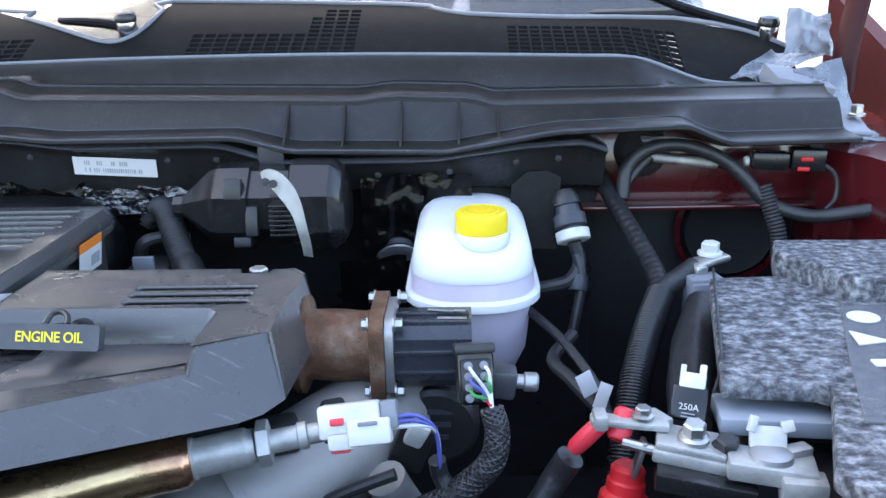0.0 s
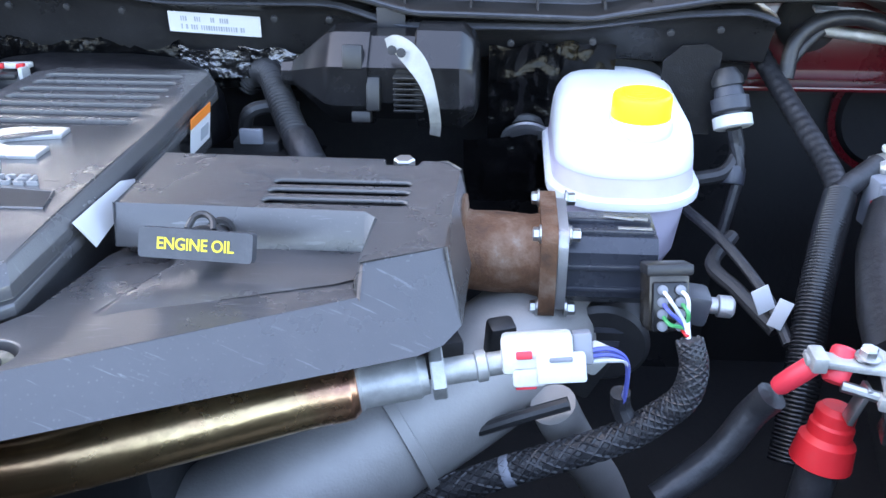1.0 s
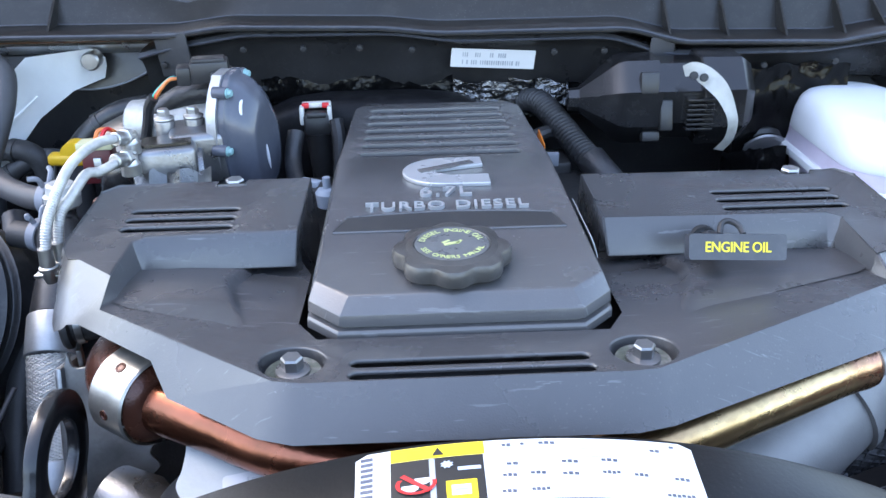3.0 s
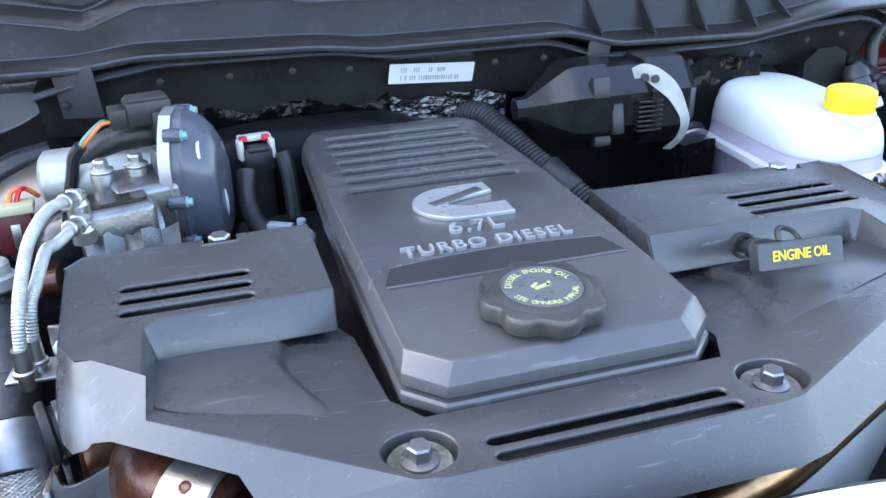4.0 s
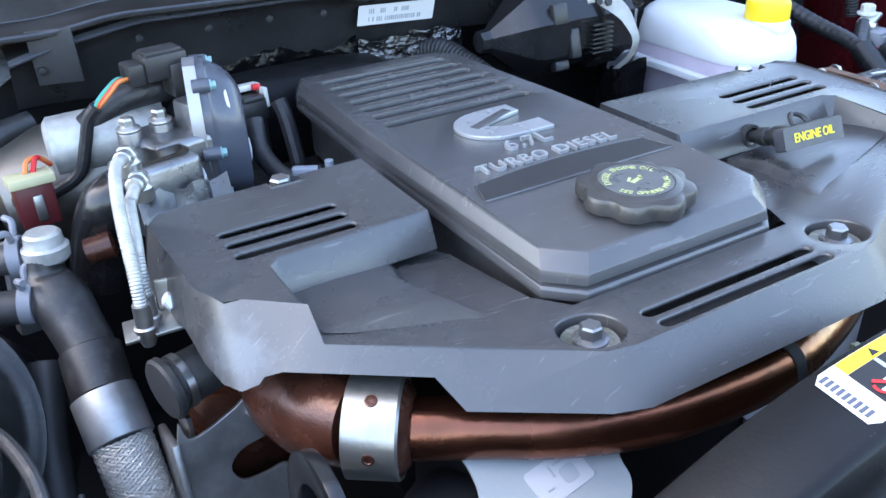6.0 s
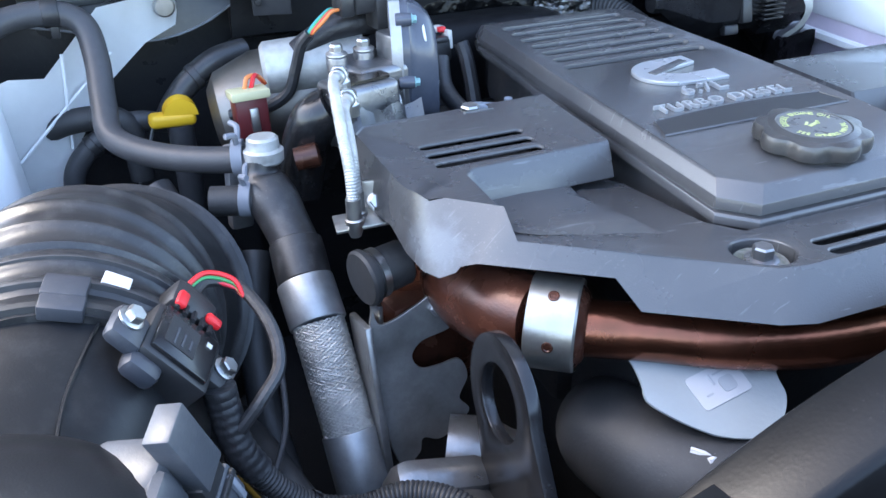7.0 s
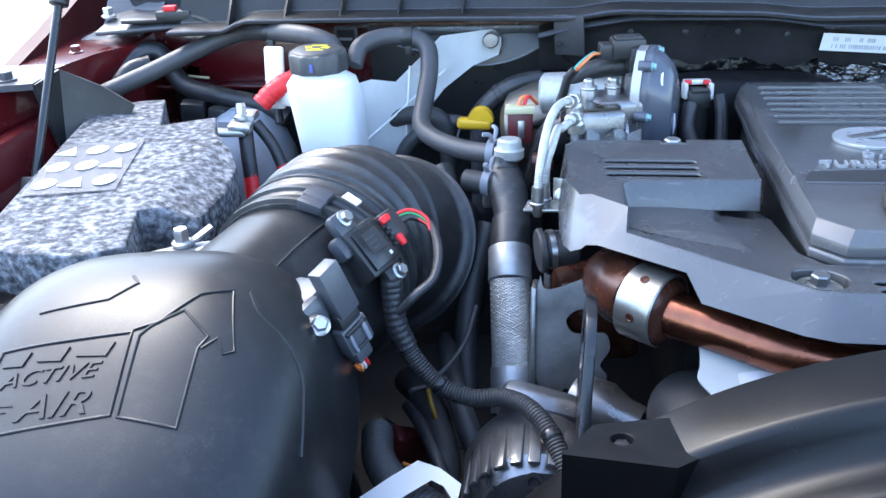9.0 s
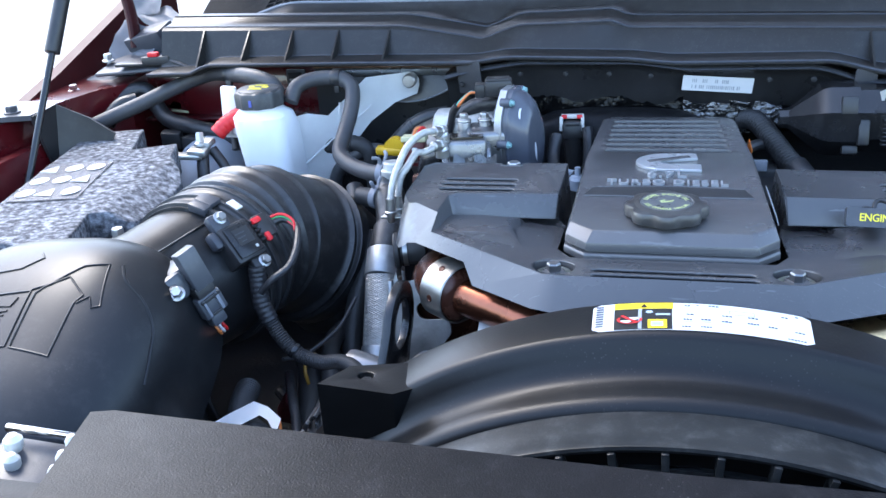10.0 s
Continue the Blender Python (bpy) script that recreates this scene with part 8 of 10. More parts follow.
part("banjo", bm, "brown", tt, "browned union")
# transmission dipstick and maroon plug
for pts, r, m_ in (([(-0.530, 0.52, 1.075), (-0.523, 0.52, 1.108), (-0.504, 0.52, 1.131), (-0.480, 0.522, 1.145), (-0.455, 0.526, 1.150), (-0.42, 0.53, 1.140)], 0.0105, "hose"), ([(-0.540, 0.535, 1.150), (-0.520, 0.530, 1.157), (-0.496, 0.525, 1.160), (-0.475, 0.520, 1.158), (-0.462, 0.520, 1.140), (-0.460, 0.52, 1.09)], 0.0125, "rubber"), ([(-0.425, 0.52, 1.150), (-0.414, 0.52, 1.167), (-0.394, 0.525, 1.186), (-0.367, 0.53, 1.201), (-0.335, 0.54, 1.205)], 0.0125, "duct")):
    ho = thing("bay_hose", (pts[0][0], pts[0][1], pts[0][2] - 0.02), "dark rubber hose looping behind the coolant hose", "hose", group="coolant hoses")
    bm = B()
    tube(bm, pts, r, 14, 8)
    part("tube", bm, m_, ho)
    bm = B()
    p, q = Vector(pts[2]), Vector(pts[3])
    lathe(bm, p, q, [(0, r + 0.0004), (0.0006, r + 0.0016), (0.0075, r + 0.0016), (0.008, r + 0.0004)], 20, caps=False)
    part("clip", bm, "black", ho, "black hose clip")
yd = thing("transmission_dipstick", (-0.42, 0.50, 1.05), "yellow loop handle of the transmission dipstick", "dipstick")
bm = B()
prism(bm, [(0.017 * math.cos(radians(12 * k)), 0.018 * math.sin(radians(12 * k))) for k in range(16)], -0.008, 0.008, 0.004, 3, m=Matrix(((1, 0, 0, -0.413), (0, 0, 1, 0.500), (0, 1, 0, 1.160), (0, 0, 0, 1))))
box(bm, (-0.4215, 0.499, 1.1565), (0.046, 0.018, 0.014), (0, 3, 3), 0.005, 3)
part("handle", bm, "yellowdk", yd)
bm = B()
cyl(bm, (-0.415, 0.503, 1.03), (-0.415, 0.502, 1.150), 0.013, 18)
part("tube", bm, "hose", yd)
bm = B()
tube(bm, [(-0.440, 0.503, 1.152), (-0.450, 0.510, 1.122), (-0.462, 0.520, 1.091), (-0.470, 0.526, 1.055)], 0.0018, 6, 4)
part("stay_wire", bm, "dullzinc", yd, "thin bright stay wire")
mp = thing("maroon_plug", (-0.356, 0.4160, 1.1500), "maroon electrical plug with a cream lock beside the turbo", "plug")
bm = B()
box(bm, (-0.356, 0.4140, 1.1820), (0.030, 0.024, 0.040), (-6, 0, 4), 0.002)
part("body", bm, "maroon", mp)
bm = B()
box(bm, (-0.356, 0.4130, 1.2020), (0.036, 0.026, 0.008), (-6, 0, 4), 0.0015)
part("lock", bm, "cream", mp, "cream lock")
bm = B()
box(bm, (-0.354, 0.4015, 1.1800), (0.008, 0.004, 0.022), (-6, 0, 4), 0.001)
part("terminal", bm, "steel", mp)
for k, c in enumerate(("wire_orange", "red")):
    bm = B()
    tube(bm, [(-0.358 + 0.006 * k, 0.4160, 1.2050), (-0.354 + 0.006 * k, 0.4200, 1.2140), (-0.344, 0.4260, 1.2130), (-0.336, 0.4340, 1.2020)], 0.0022, 6)
    part("wire", bm, c, mp)
bp_ = thing("bracket_post", (-0.385, 0.35, 1.10), "cast grey bracket post beside the coolant tee", "bracket")
bm = B()
box(bm, (-0.384, 0.352, 1.14), (0.022, 0.014, 0.08), (0, 4, 12), 0.004)
part("post", bm, "alu", bp_)

# rail pressure plug between actuator and valve cover
rp2 = thing("rail_sensor", (-0.137, 0.50, 1.10), "black sensor with a white and red plug behind the cover", "sensor")
bm = B()
box(bm, (-0.138, 0.500, 1.190), (0.030, 0.026, 0.024), (-8, 0, 5), 0.003)
box(bm, (-0.138, 0.4955, 1.202), (0.022, 0.022, 0.006), (-8, 0, 5), 0.0015)
lathe(bm, (-0.135, 0.496, 1.125), (-0.138, 0.500, 1.19), [(0, 0.0125), (0.03, 0.0135), (0.055, 0.0150)], 20)
part("plug", bm, "black", rp2)
bm = B()
box(bm, (-0.139, 0.513, 1.2080), (0.033, 0.015, 0.006), (-8, 0, 5), 0.0015)
for dx in (-0.0155, 0.0155):
    box(bm, (-0.139 + dx, 0.500, 1.200), (0.005, 0.020, 0.020), (-8, 0, 5), 0.0015)
part("lock", bm, "offwhite", rp2, "white lock")
for dx in (-0.0115, 0.0110):
    bm = B()
    box(bm, (-0.139 + dx, 0.5045, 1.2095), (0.008, 0.008, 0.0055), (-8, 0, 5), 0.001)
    part("tab", bm, "red", rp2, "red tab")
bm = B()
tube(bm, [(-0.155, 0.44, 1.20), (-0.158, 0.42, 1.175), (-0.150, 0.39, 1.160), (-0.130, 0.370, 1.158), (-0.118, 0.365, 1.165)], 0.009, 12)
part("lead", bm, "tape", rp2)
bm = B()
tube(bm, [(-0.115, 0.48, 1.20), (-0.112, 0.47, 1.18), (-0.112, 0.45, 1.14)], 0.008, 10)
part("lead", bm, "tape", rp2)
bm = B()
lathe(bm, (-0.118, 0.356, 1.150), (-0.118, 0.356, 1.2), [(0, 0.011), (0.014, 0.012), (0.018, 0.009), (0.019, 0.004), (0.030, 0.004)], 18)
box(bm, (-0.135, 0.372, 1.168), (0.024, 0.010, 0.008), (0, 0, -30), 0.002)
part("stud", bm, "bottle", rp2, "blue-grey stud clip")

# black shroud over the back of the engine
rs = thing("rear_engine_shroud", (-0.07, 0.545, 1.12), "smooth black plastic shroud behind the valve cover", "shroud")
bm = B()
t = B()
loft_rings = [(1.120, 0.300, 0.070, 0.034), (1.165, 0.292, 0.068, 0.033), (1.190, 0.262, 0.062, 0.030), (1.203, 0.205, 0.050, 0.024), (1.209, 0.120, 0.030, 0.014)]
for z, w, d, r in loft_rings:
    last = [t.verts.new((x, y, z)) for x, y in rounded(w, d, r, 6, -0.075, 0.548)]
    if z > 1.121:
        for k in range(len(last)):
            t.faces.new((low[k], low[(k + 1) % len(last)], last[(k + 1) % len(last)], last[k]))
    low = last
t.faces.new(last)
merge(bm, t)
part("shell", bm, "panel", rs, sharp=60)

# crumpled foil along the firewall


def crumple(bm, x0, x1, y, z0, z1, amp, seed, fine):
    """A creased sheet; fine sets how small the creases are."""
    nx, nz = max(20, int((x1 - x0) / 0.0026)), max(10, int((z1 - z0) / 0.0026))
    vs = []
    for i in range(nx + 1):
        col = []
        for j in range(nz + 1):
            x, z = x0 + (x1 - x0) * i / nx, z0 + (z1 - z0) * j / nz
            n = 0.7 * noise.noise(Vector((x * 28, z * 34, seed))) + 0.45 * abs(noise.noise(Vector((x * 90 * fine, z * 60 * fine, seed + 3)))) + 0.22 * fine * abs(noise.noise(Vector((x * 190 * fine, z * 160 * fine, seed + 6))))
            edge = 0.010 * noise.noise(Vector((x * 30, seed, 0)))
            col.append(bm.verts.new((x, y + amp * n, z + edge * (j / nz) + 0.3 * amp * n)))
        vs.append(col)
    for i in range(nx):
        for j in range(nz):
            bm.faces.new((vs[i][j], vs[i + 1][j], vs[i + 1][j + 1], vs[i][j + 1]))
    return bm


for x0, x1, yy, z0, z1, m_, sd in ((-0.21, 0.02, 0.575, 1.192, 1.225, "foil", 1.0), (0.02, 0.16, 0.572, 1.180, 1.214, "silverfoil", 5.0), (-0.02, 0.30, 0.582, 1.165, 1.205, "foil", 9.0), (0.365, 0.50, 0.56, 1.06, 1.225, "film", 13.0), (0.34, 0.42, 0.52, 1.06, 1.135, "film", 17.0)):
    hf = thing("heat_foil", ((x0 + x1) / 2, yy, z0), {"silverfoil": "crumpled silver heat foil along the firewall", "foil": "finely crumpled black foil along the firewall", "film": "glossy creased black plastic film beside the brake reservoir"}[m_], "foil", "heat foils")
    xm = x0 + (x1 - x0) * 0.52
    for k, (a, b) in enumerate(((x0, xm + 0.006), (xm - 0.006, x1))):
        bm = B()
        crumple(bm, a, b, yy + 0.003 * k, z0, z1, 0.007 if sd < 12 else 0.0055, sd + k, 1.0 if sd < 12 else 0.7)
        bmesh.ops.solidify(bm, geom=bm.faces, thickness=0.0008)
        part("fold", bm, m_, hf, sharp=26 if sd < 12 else 70)

# dark hoses, leads and a red plug low between the air box and the alternator
dh = thing("lower_hoses", (-0.42, 0.05, 0.86), "tangle of sooty rubber hoses low beside the alternator", "hose", group="lower hoses")
for pts, r, m_ in (([(-0.47, 0.20, 0.95), (-0.44, 0.14, 0.97), (-0.41, 0.06, 0.965), (-0.40, -0.02, 0.94), (-0.41, -0.10, 0.90)], 0.016, "rubber"), ([(-0.43, 0.24, 0.98), (-0.415, 0.16, 1.00), (-0.395, 0.10, 0.985), (-0.37, 0.06, 0.95)], 0.012, "rubber"), ([(-0.45, 0.10, 0.99), (-0.425, 0.05, 1.0), (-0.40, 0.00, 0.99), (-0.38, -0.05, 0.97), (-0.37, -0.10, 0.95)], 0.006, "tape"), ([(-0.44, 0.02, 0.985), (-0.42, 0.00, 0.99), (-0.405, -0.04, 0.975), (-0.41, -0.09, 0.96)], 0.0017, "wire_orange"), ([(-0.440, 0.16, 0.985), (-0.430, 0.11, 1.002), (-0.424, 0.092, 0.998), (-0.421, 0.090, 0.983), (-0.427, 0.090, 0.976), (-0.433, 0.11, 0.972)], 0.0022, "wire_ochre"), ([(-0.440, 0.13, 0.935), (-0.424, 0.09, 0.955), (-0.408, 0.085, 0.957), (-0.392, 0.09, 0.948), (-0.38, 0.12, 0.92)], 0.0012, "hose"), ([(-0.39, 0.20, 1.05), (-0.40, 0.15, 1.03), (-0.425, 0.10, 1.02), (-0.44, 0.07, 1.03)], 0.0025, "hose"), ([(-0.385, 0.30, 1.10), (-0.40, 0.26, 1.05), (-0.405, 0.22, 1.00), (-0.40, 0.18, 0.95)], 0.014, "rubber"), ([(-0.45, 0.40, 1.13), (-0.435, 0.36, 1.10), (-0.415, 0.34, 1.05), (-0.41, 0.33, 0.98)], 0.013, "hose")):
    bm = B()
    tube(bm, pts, r, 12)
    part("run", bm, m_, dh)
rpg = thing("red_plug", (-0.456, 0.125, 0.90), "dusty dark red electrical plug low in the bay", "plug")
bm = B()
box(bm, (-0.456, 0.125, 0.920), (0.050, 0.026, 0.032), (10, 28, 30), 0.004)
part("body", bm, "maroon", rpg)
bm = B()
box(bm, (-0.446, 0.117, 0.936), (0.020, 0.010, 0.008), (10, 28, 30), 0.001)
part("latch", bm, "maroon", rpg)
bm = B()
tube(bm, [(-0.474, 0.135, 0.928), (-0.492, 0.150, 0.930), (-0.500, 0.180, 0.900), (-0.495, 0.200, 0.840), (-0.490, 0.21, 0.752)], 0.008, 10)
part("lead", bm, "tape", rpg)


# ---- brake fluid reservoir ----
def tank_loft(bm, rings):
    """Rings of the brake tank, drawn out towards the firewall."""
    return loft(bm, [(z, w + 0.004, d + 0.022, r, cx + 0.0075, cy + 0.012) for z, w, d, r, cx, cy in rings])


bf = thing("brake_reservoir", (0.492, 0.475, 1.03), "milky white brake fluid reservoir with a seam flange", "reservoir")
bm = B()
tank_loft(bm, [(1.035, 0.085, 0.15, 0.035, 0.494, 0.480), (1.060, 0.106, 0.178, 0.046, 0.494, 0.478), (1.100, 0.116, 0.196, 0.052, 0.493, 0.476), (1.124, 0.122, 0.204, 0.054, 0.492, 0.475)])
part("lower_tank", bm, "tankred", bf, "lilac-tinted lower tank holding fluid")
bm = B()
tank_loft(bm, [(1.1215, 0.134, 0.214, 0.056, 0.491, 0.475), (1.1235, 0.142, 0.222, 0.060, 0.491, 0.475), (1.1315, 0.142, 0.222, 0.060, 0.491, 0.475), (1.1345, 0.136, 0.216, 0.058, 0.491, 0.475)])
part("seam_flange", bm, "tank", bf)
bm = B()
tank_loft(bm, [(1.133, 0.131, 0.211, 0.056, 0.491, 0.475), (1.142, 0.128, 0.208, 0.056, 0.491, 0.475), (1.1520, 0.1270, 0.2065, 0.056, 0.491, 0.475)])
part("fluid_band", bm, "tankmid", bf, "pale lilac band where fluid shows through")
bm = B()
tank_loft(bm, [(1.1522, 0.1270, 0.2065, 0.056, 0.491, 0.475), (1.160, 0.126, 0.205, 0.056, 0.491, 0.475), (1.174, 0.123, 0.201, 0.056, 0.491, 0.476), (1.184, 0.117, 0.194, 0.055, 0.491, 0.478), (1.191, 0.108, 0.184, 0.052, 0.491, 0.480), (1.1960, 0.095, 0.168, 0.046, 0.491, 0.482), (1.1985, 0.078, 0.148, 0.038, 0.491, 0.484), (1.1992, 0.05, 0.12, 0.024, 0.491, 0.486)])
lathe(bm, (0.5085, 0.412, 1.185), (0.5085, 0.412, 2), [(0, 0.031), (0.012, 0.029), (0.016, 0.025)], 32)
part("upper_tank", bm, "tank", bf)
bm = B()
lathe(bm, (0.5085, 0.412, 1.1985), (0.5085, 0.412, 2), [(0, 0.0255), (0.001, 0.0272), (0.018, 0.0270), (0.0215, 0.0262), (0.0230, 0.0240), (0.0225, 0.0215), (0.0222, 0.0)][:6], 72, lobes=lambda a: 1.0 + 0.008 * math.cos(30 * a))
lathe(bm, (0.5085, 0.412, 1.2195), (0.5085, 0.412, 2), [(0, 0.0185), (0.0022, 0.0180)], 36)
bc = part("cap", bm, "yellow", bf, "bright yellow screw cap")
bm = B()
for k in range(20):
    a0, a1 = radians(18 * k), radians(18 * k + 10)
    p = lambda a, r: (0.5085 + r * math.cos(a), 0.412 + r * math.sin(a), 1.2219)
    bm.faces.new([bm.verts.new(v) for v in (p(a0, 0.0165), p(a1, 0.0165), p(a1, 0.0145), p(a0, 0.0145))])
for y, w in ((0.416, 0.014), (0.411, 0.018), (0.406, 0.012)):
    box(bm, (0.5085, y, 1.2219), (w, 0.0016, 0.0004))
part("embossing", bm, "yellowdk", bc, "ring of small embossed marks")

# ---- black canister with white strap ----
cn = thing("resonator_canister", (0.27, 0.52, 1.15), "faceted black plastic canister with a moulded joint below the firewall", "canister")
bm = B()
lathe(bm, (0.150, 0.522, 1.203), (0.40, 0.515, 1.205), [(0, 0.013), (0.012, 0.014), (0.026, 0.026), (0.052, 0.049), (0.062, 0.052), (0.098, 0.052)], 8, turn=0.393)
lathe(bm, (0.246, 0.520, 1.204), (0.40, 0.515, 1.205), [(0, 0.047), (0.002, 0.047), (0.048, 0.047), (0.050, 0.045)], 8, turn=0.393)
lathe(bm, (0.294, 0.518, 1.204), (0.40, 0.515, 1.205), [(0, 0.053), (0.002, 0.055), (0.046, 0.054), (0.058, 0.044), (0.062, 0.034)], 8, turn=0.393)
soften(bm, 0.0022, 2, 25)
part("shell", bm, "gloss", cn, sharp=30)
for k in range(7):
    bm = B()
    box(bm, (0.288, 0.4685, 1.182 + 0.0055 * k), (0.030, 0.012, 0.0028), (0, 0, 0), 0.0006)
    part("grip_rib", bm, "gloss", cn)
for c, sz in (((0.232, 0.478, 1.232), (0.020, 0.010, 0.024)), ((0.252, 0.474, 1.196), (0.014, 0.012, 0.034)), ((0.238, 0.480, 1.170), (0.020, 0.012, 0.012))):
    bm = B()
    box(bm, c, sz, (-14, 0, 0), 0.002)
    part("latch", bm, "black", cn)
wsr = thing("strap_bracket", (0.285, 0.455, 1.155), "grubby white plastic strap bracket on the black canister", "bracket")
bm = B()
pts = curve_pts([(0.267, 0.472, 1.246), (0.277, 0.466, 1.249), (0.290, 0.457, 1.242), (0.302, 0.447, 1.230), (0.310, 0.441, 1.215), (0.315, 0.436, 1.198), (0.3165, 0.446, 1.176), (0.314, 0.466, 1.156)], 4)
ws_ = [0.012, 0.016, 0.020, 0.020, 0.016, 0.012, 0.011, 0.011, 0.011]
vs = []
for i, p in enumerate(pts):
    d = (pts[min(i + 1, len(pts) - 1)] - pts[max(i - 1, 0)]).normalized()
    s = d.cross(Vector((0, -1, 0.2))).normalized()
    f = i / (len(pts) - 1) * (len(ws_) - 1)
    k = min(int(f), len(ws_) - 2)
    w = (ws_[k] + (ws_[k + 1] - ws_[k]) * (f - k)) / 2
    vs.append((bm.verts.new(p + s * w), bm.verts.new(p - s * w)))
for a, b in zip(vs, vs[1:]):
    bm.faces.new((a[0], b[0], b[1], a[1]))
bmesh.ops.solidify(bm, geom=bm.faces, thickness=0.006)
soften(bm, 0.001, 1, 50)
part("strap", bm, "offwhite", wsr)
for c in ((0.274, 0.4600, 1.244), (0.2835, 0.4545, 1.2430)):
    bm = B()
    lathe(bm, c, (c[0], c[1] - 0.01, c[2] + 0.003), [(0, 0.0045), (0.003, 0.0045), (0.0032, 0.003)], 14)
    part("slot", bm, "vdark", wsr, "dark slot")
ch = thing("breather_hose", (0.15, 0.52, 1.12), "black corrugated breather hose beside the valve cover", "hose")
bm = B()
tube(bm, [(0.085, 0.60, 1.165), (0.105, 0.585, 1.184), (0.124, 0.560, 1.188), (0.142, 0.525, 1.174), (0.160, 0.492, 1.155), (0.180, 0.460, 1.138), (0.20, 0.43, 1.12)], 0.0130, 16, 10, ring=0.0024, pitch=0.0048)
part("conduit", bm, "rubber", ch, sharp=60)
bm = B()
cyl(bm, (0.170, 0.476, 1.148), (0.190, 0.446, 1.128), 0.0172, 20, 0.002)
part("cuff", bm, "tape", ch)
bx = thing("relay_box", (0.09, 0.50, 1.10), "dark fuel plumbing and pale relay between cover and canister", "relay")
bm = B()
box(bm, (0.125, 0.50, 1.125), (0.05, 0.05, 0.035), (0, 0, 0), 0.004)
tube(bm, [(0.10, 0.52, 1.13), (0.11, 0.51, 1.16), (0.13, 0.52, 1.165), (0.16, 0.53, 1.16)], 0.008, 10)
part("body", bm, "black", bx)
bm = B()
box(bm, (0.122, 0.474, 1.148), (0.024, 0.006, 0.016), (0, 0, 0), 0.001)
part("relay_label", bm, "greylt", bx, "pale blue-grey relay face")
pd = thing("vacuum_canister", (0.40, 0.58, 1.09), "dark brown cylindrical canister behind the brake reservoir", "canister")
bm = B()
lathe(bm, (0.412, 0.632, 1.140), (0.409, 0.562, 1.112), [(0, 0.034), (0.05, 0.035), (0.064, 0.034), (0.068, 0.030)], 32)
part("body", bm, "black", pd)
bm = B()
lathe(bm, (0.4091, 0.5645, 1.1128), (0.4090, 0.554, 1.1086), [(0, 0.032), (0.003, 0.031), (0.0035, 0.026), (0.001, 0.024)], 32)
part("rim", bm, "alu", pd, "metal rim")

# ---- exhaust gas valve with motor ----
ev = thing("exhaust_gas_valve", (0.43, 0.21, 1.10), "rusty cast exhaust gas valve with a dark finned motor", "valve")
bm = B()
lathe(bm, (0.350, 0.222, 1.156), (0.45, 0.218, 1.153), [(0, 0.042), (0.006, 0.042), (0.008, 0.031), (0.012, 0.030), (0.030, 0.031), (0.055, 0.030), (0.064, 0.032)], 36)
part("pipe", bm, "rust", ev)
bm = B()
t = B()
prism(t, rounded(0.080, 0.074, 0.012, 4), -0.006, 0.006, 0.0015, 2)
bmesh.ops.transform(t, matrix=basis((0.4185, 0.222, 1.155), (0, 1, 0), (0, 0, 1)), verts=t.verts)
merge(bm, t)
part("flange", bm, "rust", ev)
bm = B()
t = B()
prism(t, rounded(0.072, 0.068, 0.014, 4), -0.0035, 0.0035, 0.001, 1)
bmesh.ops.transform(t, matrix=basis((0.4285, 0.221, 1.155), (0, 1, 0), (0, 0, 1)), verts=t.verts)
merge(bm, t)
part("gasket_plate", bm, "alu", ev)
for y, z in ((0.190, 1.186), (0.252, 1.186), (0.190, 1.126), (0.252, 1.126)):
    hexbolt("flange_bolt", (0.432, y, z), (1, 0, 0), 0.0050, 0.008, ev, "bright bolt head")
    hexbolt("flange_nut", (0.4125, y, z), (-1, 0, 0), 0.0050, 0.006, ev, "bright nut")
bm = B()
t = B()
prism(t, [(-0.030, -0.018), (-0.030, 0.018), (-0.022, 0.027), (0.020, 0.027), (0.030, 0.020), (0.030, -0.020), (0.020, -0.028), (-0.020, -0.028)], 0.0, 0.066, 0.004, 3)
bmesh.ops.transform(t, matrix=basis((0.430, 0.222, 1.153), (0, 1, 0), (0, 0, 1)), verts=t.verts)
merge(bm, t)
part("motor", bm, "motor", ev, "satin blue-grey motor housing")
for z, y in ((1.1805, 0.225), (1.1815, 0.205), (1.160, 0.1915), (1.142, 0.1915)):
    bm = B()
    box(bm, (0.463, y, z), (0.062, 0.005, 0.0045), (0, 0, 0), 0.0012)
    part("fin", bm, "motor", ev)
for x, y, w in ((0.470, 0.2235, 0.022), (0.480, 0.206, 0.024), (0.486, 0.222, 0.010)):
    bm = B()
    random.seed(int(x * 1000))
    box(bm, (x, y, 1.1845), (w, 0.0035, 0.0012), (0, 0, random.uniform(-14, 14)), 0.0003)
    part("scraped_mark", bm, "steel", ev, "bright scraped metal mark")
bm = B()
lathe(bm, (0.468, 0.240, 1.085), (0.466, 0.214, 1.083), [(0, 0.034), (0.03, 0.036), (0.034, 0.032), (0.035, 0.02)], 32)
part("gear_cover", bm, "black", ev, "round black gear cover")
for k in range(3):
    bm = B()
    box(bm, (0.468 - 0.004 * k, 0.2035, 1.099 - 0.012 * k), (0.022 + 0.004 * k, 0.0008, 0.0045), (-4, 0, 0))
    part("cast_mark", bm, "grey", ev, "faint cast marking")
ep = thing("valve_plug", (0.498, 0.16, 1.12), "brown-black electrical plug with coloured wires on the valve motor", "plug")
Em = basis((0.4975, 0.162, 1.153), (1, 0.10, 0), (-0.05, 0.35, 0.93))
